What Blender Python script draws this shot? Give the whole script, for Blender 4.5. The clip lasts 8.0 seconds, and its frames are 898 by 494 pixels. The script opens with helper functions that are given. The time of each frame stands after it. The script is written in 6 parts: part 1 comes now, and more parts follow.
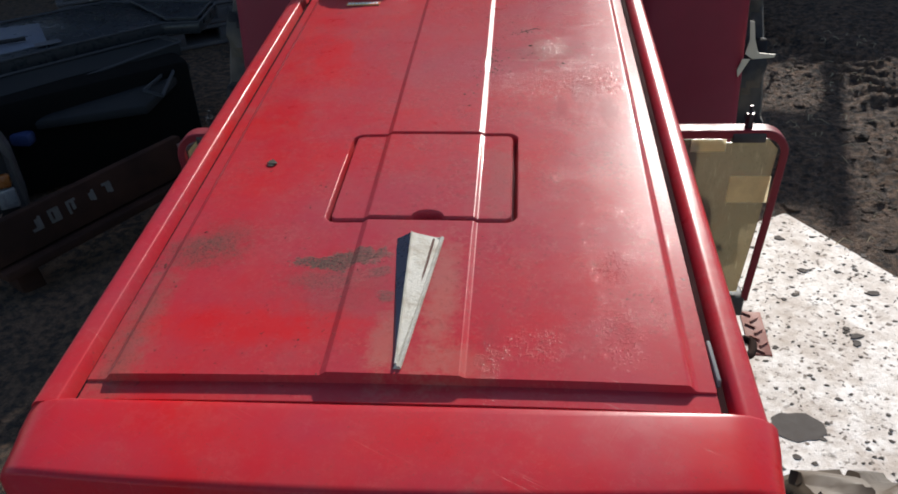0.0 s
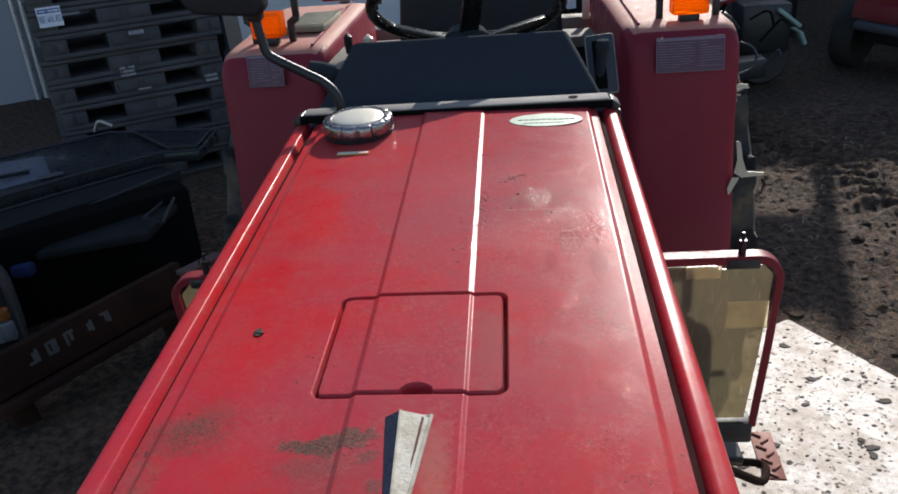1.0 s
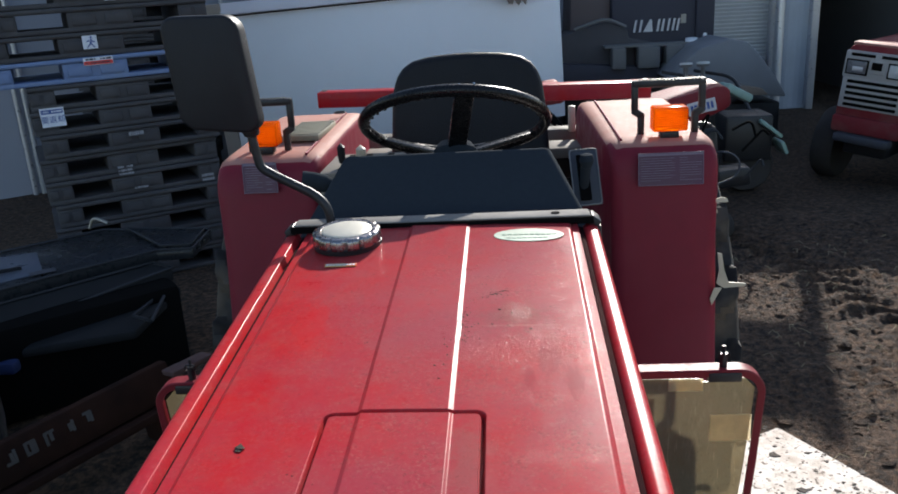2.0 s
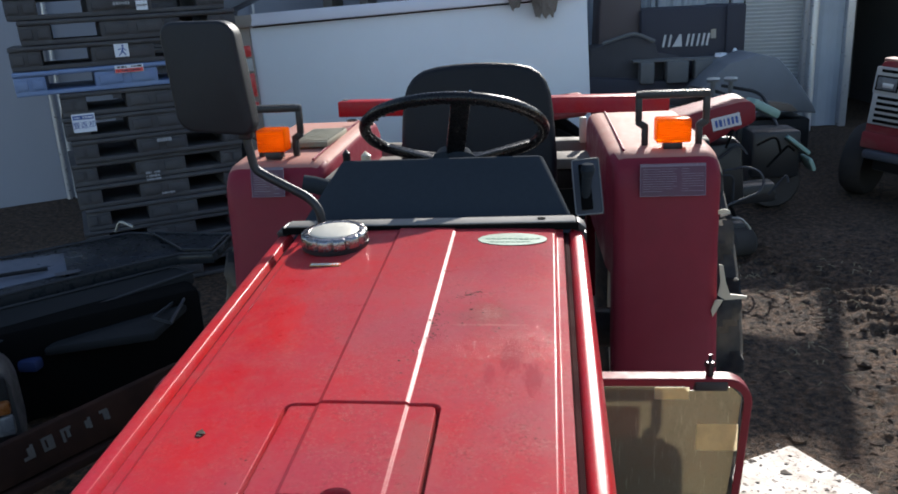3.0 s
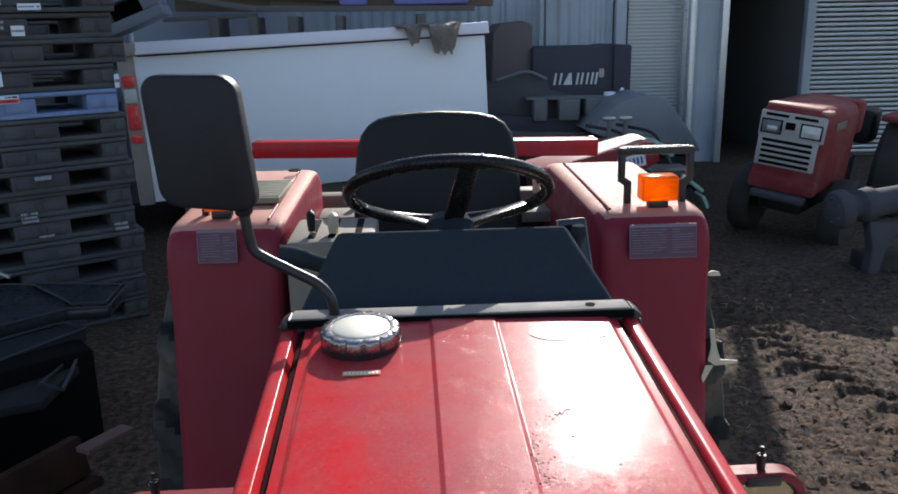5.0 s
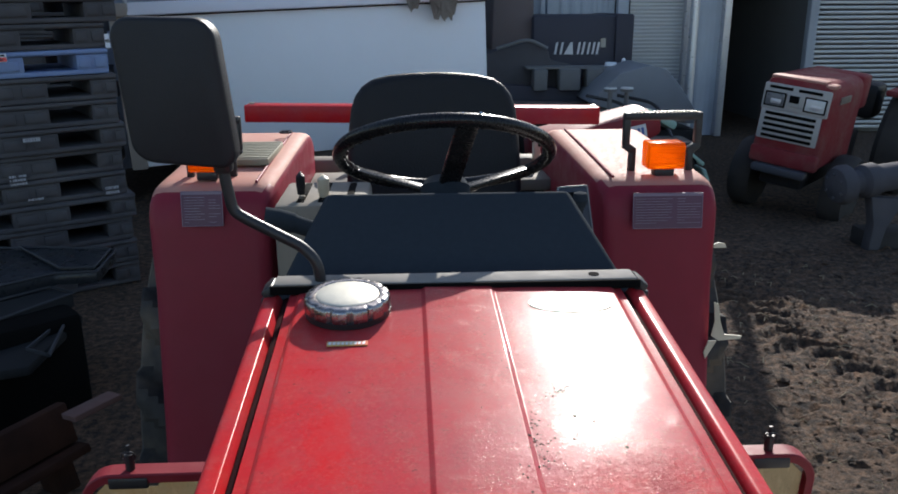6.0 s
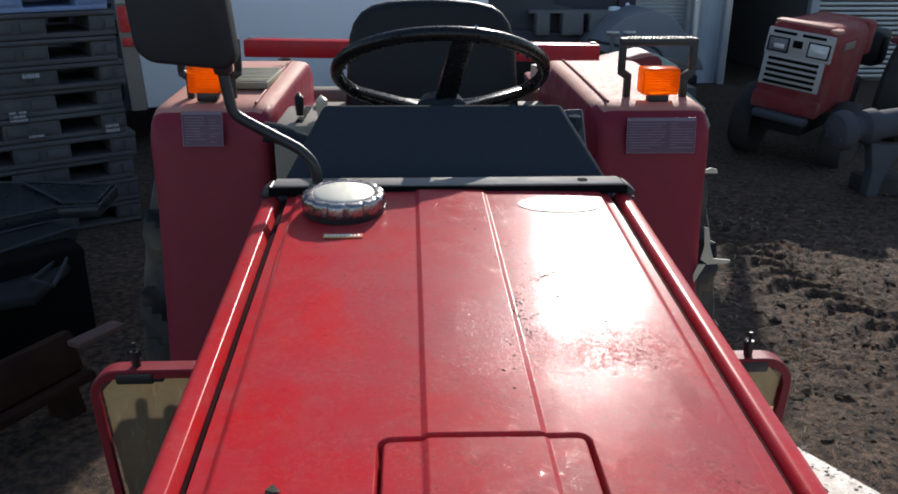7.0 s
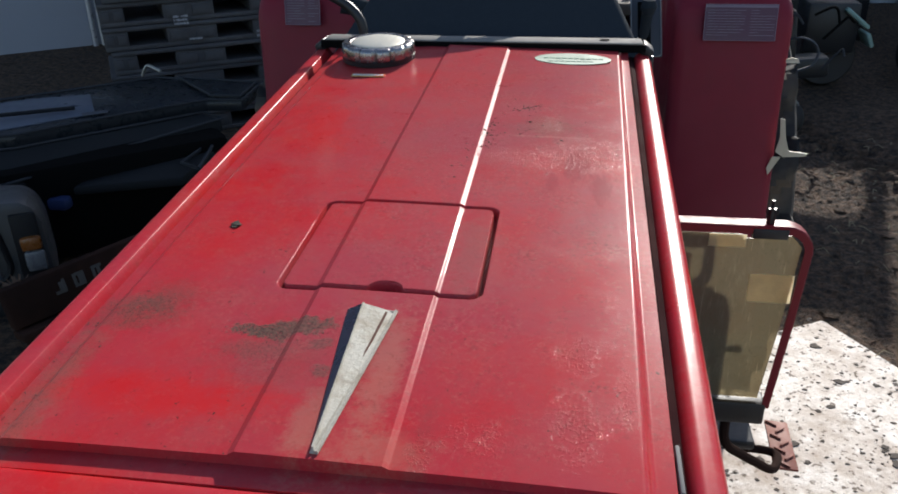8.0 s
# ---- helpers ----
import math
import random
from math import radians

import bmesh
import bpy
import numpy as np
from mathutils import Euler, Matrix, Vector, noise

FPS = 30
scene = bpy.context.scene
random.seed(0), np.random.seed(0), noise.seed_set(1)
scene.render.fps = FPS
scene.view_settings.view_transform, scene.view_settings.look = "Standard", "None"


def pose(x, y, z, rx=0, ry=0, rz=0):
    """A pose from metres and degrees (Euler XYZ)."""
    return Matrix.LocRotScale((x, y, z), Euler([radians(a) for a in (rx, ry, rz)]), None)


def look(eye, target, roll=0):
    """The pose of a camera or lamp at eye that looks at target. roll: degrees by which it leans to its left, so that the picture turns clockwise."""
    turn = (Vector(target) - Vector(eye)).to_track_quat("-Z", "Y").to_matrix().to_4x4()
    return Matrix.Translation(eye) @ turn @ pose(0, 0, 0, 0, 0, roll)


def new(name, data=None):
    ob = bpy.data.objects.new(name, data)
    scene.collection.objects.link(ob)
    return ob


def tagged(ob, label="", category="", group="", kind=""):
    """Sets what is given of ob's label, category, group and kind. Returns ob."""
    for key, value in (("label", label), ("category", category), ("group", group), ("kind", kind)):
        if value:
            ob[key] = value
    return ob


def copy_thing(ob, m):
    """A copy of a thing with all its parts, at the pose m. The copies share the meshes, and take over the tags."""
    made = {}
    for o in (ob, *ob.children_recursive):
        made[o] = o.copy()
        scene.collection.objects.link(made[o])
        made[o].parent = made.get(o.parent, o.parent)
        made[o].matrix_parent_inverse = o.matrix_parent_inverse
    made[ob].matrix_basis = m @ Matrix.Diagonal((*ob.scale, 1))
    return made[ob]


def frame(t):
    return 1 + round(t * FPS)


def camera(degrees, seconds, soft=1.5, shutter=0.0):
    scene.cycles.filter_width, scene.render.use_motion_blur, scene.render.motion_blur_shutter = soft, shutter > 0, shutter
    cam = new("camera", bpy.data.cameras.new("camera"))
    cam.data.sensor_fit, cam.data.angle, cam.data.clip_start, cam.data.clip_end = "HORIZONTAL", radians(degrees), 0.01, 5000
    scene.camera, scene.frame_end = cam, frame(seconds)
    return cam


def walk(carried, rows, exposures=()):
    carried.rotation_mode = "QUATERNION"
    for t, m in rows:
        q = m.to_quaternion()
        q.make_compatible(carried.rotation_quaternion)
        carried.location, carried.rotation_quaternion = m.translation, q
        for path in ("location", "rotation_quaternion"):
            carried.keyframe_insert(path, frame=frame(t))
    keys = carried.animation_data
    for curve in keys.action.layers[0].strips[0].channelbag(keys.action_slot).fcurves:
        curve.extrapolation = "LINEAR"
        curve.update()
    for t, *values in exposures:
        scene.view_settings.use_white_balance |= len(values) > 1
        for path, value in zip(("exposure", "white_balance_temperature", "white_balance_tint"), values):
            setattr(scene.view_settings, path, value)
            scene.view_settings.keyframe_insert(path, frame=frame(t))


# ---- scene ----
cam = camera(58.4, 8.0, soft=1.8)
PATH = [
    (0, (0.07, 0.043, 1.468), (-0.08, 1.733, 0.409), -2.8),
    (0.5, (0.074, 0.046, 1.486), (-0.083, 1.796, 0.531), -3.4),
    (1, (0.081, 0.076, 1.505), (-0.069, 1.889, 0.673), -4.6),
    (1.5, (0.091, 0.076, 1.524), (-0.026, 1.946, 0.824), -4.7),
    (1.7, (0.09, 0.071, 1.53), (-0.015, 1.957, 0.873), -3.9),
    (2.8, (0.14, 0.046, 1.527), (-0.031, 1.958, 0.968), -2.7),
    (3, (0.156, 0.043, 1.52), (-0.038, 1.949, 0.946), -2.9),
    (3.5, (0.149, 0.091, 1.535), (-0.072, 1.985, 0.933), -3.3),
    (4, (0.035, 0.155, 1.549), (-0.068, 2.072, 0.987), -3.4),
    (4.5, (-0.061, 0.18, 1.558), (0.023, 2.113, 1.048), -2.4),
    (6, (-0.053, 0.277, 1.531), (0.072, 2.186, 0.947), -0.2),
    (6.5, (-0.056, 0.272, 1.5), (0.078, 2.159, 0.852), -0.1),
    (7, (-0.047, 0.227, 1.487), (0.074, 2.097, 0.789), 0.3),
    (7.5, (0.06, 0.15, 1.453), (0.012, 1.996, 0.685), 0.6),
    (8, (0.119, 0.086, 1.433), (-0.132, 1.873, 0.571), -0.9),
]
walk(cam, [(t, look(eye, target, roll)) for t, eye, target, roll in PATH],
     [(0.0, 0.11), (1.5, 0.24), (2.8, 0.50), (4.5, 0.54), (6.5, 0.32), (7.5, 0.17), (8.0, 0.15)])

# ---- light ----
SUN = Vector((0.2542, 0.8421, 0.4756)).normalized()
world = bpy.data.worlds.new("world")
scene.world = world
world.use_nodes = True
wn = world.node_tree.nodes
sky = wn.new("ShaderNodeTexSky")
sky.sky_type, sky.sun_disc = "NISHITA", False
sky.sun_elevation = math.asin(SUN.z)
sky.sun_rotation = math.atan2(SUN.x, SUN.y)
sky.air_density, sky.dust_density, sky.ozone_density = 1.0, 0.8, 1.2
world.node_tree.links.new(sky.outputs[0], wn["Background"].inputs[0])
wn["Background"].inputs[1].default_value = 0.15
sun = new("sun", bpy.data.lights.new("sun", "SUN"))
sun.data.energy, sun.data.angle, sun.data.color = 5.2, radians(0.53), (1.0, 0.96, 0.90)
sun.matrix_world = look((0, 0, 30), Vector((0, 0, 30)) - SUN)


# ---- materials ----
class Mat:
    """A node material with a Principled shader and a few shorthands."""

    def __init__(self, name, color=(0.5, 0.5, 0.5), rough=0.5, metal=0.0, spec=0.5):
        self.m = bpy.data.materials.new(name)
        self.m.use_nodes = True
        self.t = self.m.node_tree
        self.b = self.t.nodes["Principled BSDF"]
        self.set("Base Color", (*color, 1))
        self.set("Roughness", rough)
        self.set("Metallic", metal)
        self.set("Specular IOR Level", spec)

    def set(self, key, value):
        self.b.inputs[key].default_value = value

    def node(self, kind, **inputs):
        n = self.t.nodes.new("ShaderNode" + kind)
        for k, v in inputs.items():
            self.put(n, k, v)
        return n

    def put(self, n, k, v):
        sock = n.inputs[int(k[1:])] if k[0] == "i" and k[1:].isdigit() else n.inputs[k.replace("_", " ")]
        if isinstance(v, bpy.types.NodeSocket):
            self.t.links.new(v, sock)
        else:
            sock.default_value = v

    def pos(self):
        return self.node("NewGeometry").outputs["Position"]

    def obj(self):
        return self.node("TexCoord").outputs["Object"]

    def rand(self):
        return self.node("ObjectInfo").outputs["Random"]

    def noise(self, vec, scale, detail=4.0, rough=0.6, stretch=None):
        if stretch:
            vec = self.node("VectorMath", i0=vec, i1=stretch)
            vec.operation = "MULTIPLY"
            vec = vec.outputs[0]
        return self.node("TexNoise", Vector=vec, Scale=scale, Detail=detail, Roughness=rough).outputs[0]

    def cells(self, vec, scale, stretch=None):
        if stretch:
            vec = self.node("VectorMath", i0=vec, i1=stretch)
            vec.operation = "MULTIPLY"
            vec = vec.outputs[0]
        return self.node("TexVoronoi", Vector=vec, Scale=scale).outputs["Distance"]

    def ramp(self, fac, a, b, lo=0.0, hi=1.0):
        n = self.node("MapRange", Value=fac, From_Min=a, From_Max=b, To_Min=lo, To_Max=hi)
        return n.outputs[0]

    def math(self, op, a, b=0.0):
        n = self.node("Math", i0=a, i1=b)
        n.operation = op
        n.use_clamp = False
        return n.outputs[0]

    def mix(self, fac, a, b):
        n = self.t.nodes.new("ShaderNodeMix")
        n.data_type = "RGBA"
        for key, v in ((0, fac), (6, a), (7, b)):
            if isinstance(v, bpy.types.NodeSocket):
                self.t.links.new(v, n.inputs[key])
            else:
                n.inputs[key].default_value = v if key == 0 else (*v, 1) if len(v) == 3 else v
        return n.outputs[2]

    def spot(self, vec, centre, radius, edge=0.5, wobble=None):
        """1 inside an ellipse round centre, fading out; wobble: a noise value that frays its rim."""
        d = self.node("VectorMath", i0=vec, i1=centre)
        d.operation = "SUBTRACT"
        e = self.node("VectorMath", i0=d.outputs[0], i1=tuple(1 / r for r in radius))
        e.operation = "MULTIPLY"
        l = self.node("VectorMath", i0=e.outputs[0])
        l.operation = "LENGTH"
        v = l.outputs["Value"]
        if wobble is not None:
            v = self.math("ADD", v, self.ramp(wobble, 0.3, 0.7, -0.7, 0.7))
        return self.ramp(v, 1.0 + edge, 1.0 - edge)

    def color(self, sock):
        self.t.links.new(sock, self.b.inputs["Base Color"])
        return self

    def rough(self, sock):
        self.t.links.new(sock, self.b.inputs["Roughness"])
        return self

    def bump(self, sock, strength=0.3, dist=0.002):
        n = self.node("Bump", Height=sock, Strength=strength, Distance=dist)
        self.t.links.new(n.outputs[0], self.b.inputs["Normal"])
        return self


def plain(name, color, rough=0.5, metal=0.0, vary=0.25, scale=30.0, bump=0.15, spec=0.5, dust=None):
    """A surface of one colour with grain at two sizes, and dust where asked."""
    m = Mat(name, color, rough, metal, spec)
    p = m.pos()
    n1, n2 = m.noise(p, scale), m.noise(p, scale * 0.13, 3)
    lo, hi = [c * (1 - vary) for c in color], [min(1, c * (1 + vary)) for c in color]
    c = m.mix(m.math("MULTIPLY", m.math("ADD", n1, n2), 0.5), lo, hi)
    if dust:
        c = m.mix(m.ramp(n2, 0.45, 0.7, 0, 0.6), c, dust)
    m.color(c)
    m.rough(m.ramp(n1, 0.3, 0.7, max(0.05, rough - 0.1), min(1, rough + 0.12)))
    if bump:
        m.bump(n1, bump, 0.003)
    return m.m


def red_paint(name, stains=False):
    """Sun-faded tractor red under a thin clear coat, with scuffs and, on the bonnet, dirt and blisters."""
    m = Mat(name, (0.42, 0.02, 0.025), 0.42)
    p = m.obj()
    big, mid, fine = m.noise(p, 7, 4, 0.65), m.noise(p, 34, 5, 0.7), m.noise(p, 320, 3, 0.7)
    c = m.mix(m.ramp(m.math("ADD", big, m.ramp(m.node("SeparateXYZ", Vector=p).outputs[0], -0.14, 0.08, -0.04, 0.06)), 0.35, 0.68), (0.50, 0.010, 0.013), (0.39, 0.023, 0.041))
    rear = m.ramp(m.node("SeparateXYZ", Vector=p).outputs[1], 0.36, 0.62, 0.45, 1.0)
    c = m.mix(m.ramp(mid, 0.5, 0.75, 0, 0.16), c, (0.40, 0.06, 0.060))
    dirt = m.ramp(m.noise(p, 55, 6, 0.75), 0.58, 0.72)
    film = m.math("MULTIPLY", m.ramp(m.noise(p, 11, 4, 0.7), 0.5, 0.72), dirt)
    c = m.mix(m.math("MULTIPLY", m.math("MULTIPLY", film, rear), 0.75), c, (0.25, 0.15, 0.11))
    c = m.mix(m.math("MULTIPLY", rear, m.ramp(m.noise(p, 5, 5, 0.75, stretch=(1, 0.5, 1)), 0.45, 0.67, 0, 0.46)), c, (0.31, 0.085, 0.088))
    speck = m.math("MULTIPLY", m.ramp(m.noise(p, 900, 2, 0.6), 0.66, 0.72), m.ramp(m.noise(p, 9, 3, 0.7), 0.4, 0.62, 0.15, 0.9))
    c = m.mix(speck, c, (0.08, 0.05, 0.04))
    mottle = m.noise(p, 22, 8, 0.82)
    c = m.mix(m.math("MULTIPLY", rear, m.ramp(mottle, 0.48, 0.62, 0, 0.20)), c, (0.33, 0.12, 0.10))
    grit = m.noise(p, 210, 6, 0.8)
    zone = m.math("MULTIPLY", rear, m.ramp(m.noise(p, 8, 4, 0.7), 0.36, 0.62, 0.12, 1.0))
    c = m.mix(m.math("MULTIPLY", m.ramp(grit, 0.54, 0.64, 0, 0.22), zone), c, (0.47, 0.19, 0.15))
    c = m.mix(m.math("MULTIPLY", m.ramp(grit, 0.47, 0.38, 0, 0.40), zone), c, (0.17, 0.05, 0.042))
    scr = m.noise(p, 70, 5, 0.75, stretch=(1.6, 0.8, 1))
    rough = m.ramp(mottle, 0.3, 0.75, 0.26, 0.34)
    gloss = m.ramp(mottle, 0.3, 0.75, 0.034, 0.048) if stains else m.ramp(mottle, 0.3, 0.75, 0.22, 0.31)
    coat = m.ramp(m.noise(p, 90, 6, 0.8), 0.38, 0.62, 0.30, 0.15)
    if not stains:
        coat = m.math("MULTIPLY", coat, 0.65)
    height = m.math("ADD", m.math("MULTIPLY", fine, 0.05), m.math("MULTIPLY", m.noise(p, 120, 3, 0.6), 0.05))
    # long fine scratches in two directions
    for turn, seed in ((0.45, 3.0), (-1.05, 7.0)):
        v = m.node("VectorRotate", Vector=p, Angle=turn)
        lines = m.noise(v.outputs[0], 10 + seed, 2, 0.5, stretch=(38, 0.7, 1))
        cut = m.math("MULTIPLY", m.ramp(lines, 0.64, 0.70), m.ramp(m.noise(p, 16 + seed, 3, 0.7), 0.54, 0.66))
        height = m.math("SUBTRACT", height, m.math("MULTIPLY", cut, 0.14))
        c = m.mix(m.math("MULTIPLY", cut, 0.10), c, (0.60, 0.25, 0.2))
    if stains:
        w, w2 = m.noise(p, 70, 6, 0.8), m.noise(p, 420, 3, 0.8)
        # pale brown dust lying beside the emblem
        for centre, rad, k in (((0.024, 0.462, 1.17), (0.010, 0.060, 0.1), 0.45), ((-0.006, 0.415, 1.17), (0.010, 0.026, 0.1), 0.42), ((0.03, 0.40, 1.17), (0.03, 0.012, 0.1), 0.3),
                               ((-0.168, 0.42, 1.17), (0.014, 0.05, 0.1), 0.22), ((0.06, 0.60, 1.18), (0.02, 0.05, 0.1), 0.2)):
            c = m.mix(m.math("MULTIPLY", m.spot(p, centre, rad, 0.5, w), k), c, (0.42, 0.19, 0.13))
        grain = m.ramp(w2, 0.36, 0.50, 0.30, 1.0)
        dots = m.ramp(m.noise(p, 620, 2, 0.7), 0.54, 0.60)
        for centre, rad, k, e in (((-0.053, 0.497, 1.17), (0.028, 0.0085, 0.1), 1.0, 0.14), ((-0.034, 0.503, 1.17), (0.018, 0.009, 0.1), 0.95, 0.16), ((-0.058, 0.478, 1.17), (0.02, 0.010, 0.1), 0.35, 0.5),
                                  ((-0.152, 0.512, 1.17), (0.026, 0.016, 0.1), 0.62, 0.6), ((-0.140, 0.53, 1.17), (0.018, 0.014, 0.1), 0.42, 0.7), ((-0.168, 0.43, 1.17), (0.011, 0.05, 0.1), 0.4, 0.7),
                                  ((-0.019, 0.484, 1.17), (0.008, 0.005, 0.1), 0.6, 0.3), ((-0.012, 0.458, 1.17), (0.005, 0.006, 0.1), 0.6, 0.3), ((-0.04, 0.465, 1.17), (0.03, 0.03, 0.1), 0.2, 0.6),
                                  ((0.056, 0.62, 1.17), (0.010, 0.05, 0.1), 0.2, 0.5), ((0.056, 0.415, 1.17), (0.006, 0.025, 0.1), 0.15, 0.5), ((0.095, 0.865, 1.2), (0.03, 0.025, 0.1), 0.35, 0.5)):
            inside = m.spot(p, centre, rad, e, w)
            f = m.math("MULTIPLY", inside, m.math("MULTIPLY", grain, k))
            c = m.mix(f, c, (0.075, 0.066, 0.045))
            c = m.mix(m.math("MULTIPLY", m.math("MULTIPLY", inside, dots), k), c, (0.014, 0.013, 0.010))
            gloss = m.math("ADD", gloss, m.math("MULTIPLY", f, 0.6))
            height = m.math("ADD", height, m.math("MULTIPLY", m.math("MULTIPLY", inside, w2), 0.8 * k))
        fresh = m.spot(p, (-0.10, 0.43, 1.17), (0.06, 0.018, 0.1), 0.6, m.noise(p, 50, 6, 0.8))
        fresh2 = m.math("MULTIPLY", m.spot(p, (-0.12, 0.86, 1.2), (0.018, 0.05, 0.1), 0.25, m.noise(p, 60, 6, 0.8, stretch=(1, 0.45, 1))), 0.75)
        c = m.mix(m.math("MULTIPLY", m.math("MAXIMUM", fresh, fresh2), 0.8), c, (0.54, 0.009, 0.010))
        # thin brown dust film over the whole bonnet, stronger rightward to paint in sheen
        c = m.mix(m.math("MULTIPLY", rear, m.ramp(m.math("ADD", m.noise(p, 3.2, 5, 0.75), m.ramp(m.node("SeparateXYZ", Vector=p).outputs[0], -0.14, 0.06, -0.06, 0.03)), 0.32, 0.63, 0.02, 0.38)), c, (0.31, 0.080, 0.090))
        side_x = m.node("SeparateXYZ", Vector=p).outputs[0]
        where = m.math("MULTIPLY", m.ramp(m.noise(p, 24, 6, 0.85), 0.44, 0.58), m.ramp(side_x, -0.14, -0.02, 0.3, 1.0))
        grainy = m.math("MULTIPLY", m.ramp(m.noise(p, 300, 5, 0.8), 0.53, 0.57), where)
        c = m.mix(m.math("MULTIPLY", m.math("MULTIPLY", grainy, rear), 0.32), c, (0.42, 0.18, 0.14))
        dark_grain = m.math("MULTIPLY", m.ramp(m.noise(p, 260, 5, 0.8), 0.46, 0.42), where)
        c = m.mix(m.math("MULTIPLY", m.math("MULTIPLY", dark_grain, rear), 0.50), c, (0.14, 0.03, 0.03))
        pits = m.math("MULTIPLY", m.ramp(m.noise(p, 170, 3, 0.7), 0.655, 0.685), m.ramp(m.noise(p, 11, 4, 0.7), 0.44, 0.60))
        c = m.mix(m.math("MULTIPLY", pits, 0.8), c, (0.050, 0.028, 0.023))
        coat = m.math("MULTIPLY", coat, m.math("SUBTRACT", 1.0, m.math("MULTIPLY", m.math("MULTIPLY", grainy, rear), 0.7)))
        # wiped, darker smears with streaky rims, and a pale scuff across
        streak = m.noise(p, 60, 5, 0.8, stretch=(2.2, 0.5, 1))
        for centre, rad, k in (((0.130, 0.770, 1.19), (0.011, 0.030, 0.1), 0.8), ((0.152, 0.730, 1.19), (0.008, 0.026, 0.1), 0.75), ((0.110, 0.735, 1.19), (0.006, 0.02, 0.1), 0.5)):
            c = m.mix(m.math("MULTIPLY", m.spot(p, centre, rad, 0.35, streak), k), c, (0.27, 0.010, 0.020))
        c = m.mix(m.math("MULTIPLY", m.spot(p, (0.105, 0.840, 1.19), (0.034, 0.0022, 0.1), 0.6, streak), 0.35), c, (0.50, 0.22, 0.17))
        c = m.mix(m.math("MULTIPLY", m.spot(p, (0.105, 0.868, 1.19), (0.020, 0.022, 0.1), 0.5, w), 0.20), c, (0.30, 0.12, 0.07))
        # a greyed, chalky field down the middle, away from the rails
        c = m.mix(m.math("MULTIPLY", m.spot(p, (0.0, 0.78, 1.19), (0.085, 0.26, 0.1), 0.8, w), 0.25), c, (0.31, 0.09, 0.095))
        # wrinkled, peeling clear coat in patches
        wrinkle = m.ramp(m.math("ABSOLUTE", m.math("SUBTRACT", m.noise(p, 190, 3, 0.65), 0.5)), 0.040, 0.012)
        for centre, rad, k in (((0.135, 0.493, 1.17), (0.010, 0.014, 0.1), 2.4), ((0.133, 0.432, 1.17), (0.011, 0.020, 0.1), 2.4), ((0.082, 0.417, 1.17), (0.016, 0.012, 0.1), 1.3), ((0.056, 0.395, 1.16), (0.006, 0.02, 0.1), 1.6),
                               ((0.16, 0.46, 1.17), (0.005, 0.02, 0.1), 0.8), ((0.085, 0.785, 1.19), (0.034, 0.022, 0.1), 1.7), ((0.122, 0.790, 1.19), (0.032, 0.024, 0.1), 1.7), ((0.152, 0.80, 1.19), (0.016, 0.03, 0.1), 1.4), ((0.05, 0.79, 1.19), (0.012, 0.04, 0.1), 0.9), ((0.01, 0.80, 1.19), (0.022, 0.05, 0.1), 0.5),
                               ((0.104, 0.872, 1.19), (0.012, 0.022, 0.1), 1.0), ((-0.005, 0.85, 1.19), (0.02, 0.06, 0.1), 0.15), ((0.12, 0.62, 1.19), (0.02, 0.012, 0.1), 0.5), ((0.155, 0.55, 1.18), (0.005, 0.02, 0.1), 0.4)):
            f = m.math("MULTIPLY", m.spot(p, centre, rad, 0.5, w), wrinkle)
            height = m.math("ADD", height, m.math("MULTIPLY", f, 0.32 * k))
            coat = m.math("SUBTRACT", coat, m.math("MULTIPLY", f, 0.12 * k))
        # the side away from the yard is duller
        gloss = m.math("ADD", gloss, m.ramp(m.node("SeparateXYZ", Vector=p).outputs[0], 0.02, -0.07, 0.0, 0.16))
        coat = m.math("MULTIPLY", coat, m.ramp(m.node("SeparateXYZ", Vector=p).outputs[0], 0.06, -0.06, 1.0, 0.62))
        # fine crinkles spread thinly everywhere
        crinkle = m.ramp(m.math("ABSOLUTE", m.math("SUBTRACT", m.noise(p, 260, 4, 0.7), 0.5)), 0.05, 0.012)
        spread = m.math("MULTIPLY", m.ramp(m.noise(p, 40, 6, 0.85), 0.48, 0.60), rear)
        spread = m.math("MULTIPLY", spread, m.ramp(m.noise(p, 6, 3, 0.6), 0.36, 0.56, 0.6, 1.0))
        height = m.math("ADD", height, m.math("MULTIPLY", m.math("MULTIPLY", crinkle, spread), 0.11))
        # dried film between y 0.74 and 0.84, wrinkled like skin
        skin = m.ramp(m.math("ABSOLUTE", m.math("SUBTRACT", m.noise(p, 150, 3, 0.6), 0.5)), 0.06, 0.01)
        where = m.math("MULTIPLY", m.spot(p, (0.108, 0.795, 1.19), (0.06, 0.035, 0.1), 0.5, w), m.ramp(m.noise(p, 75, 4, 0.7), 0.40, 0.55))
        height = m.math("ADD", height, m.math("MULTIPLY", m.math("MULTIPLY", skin, where), 0.34))
    gloss = m.math("ADD", gloss, m.ramp(scr, 0.54, 0.7, 0.0, 0.025))
    m.color(c).rough(rough)
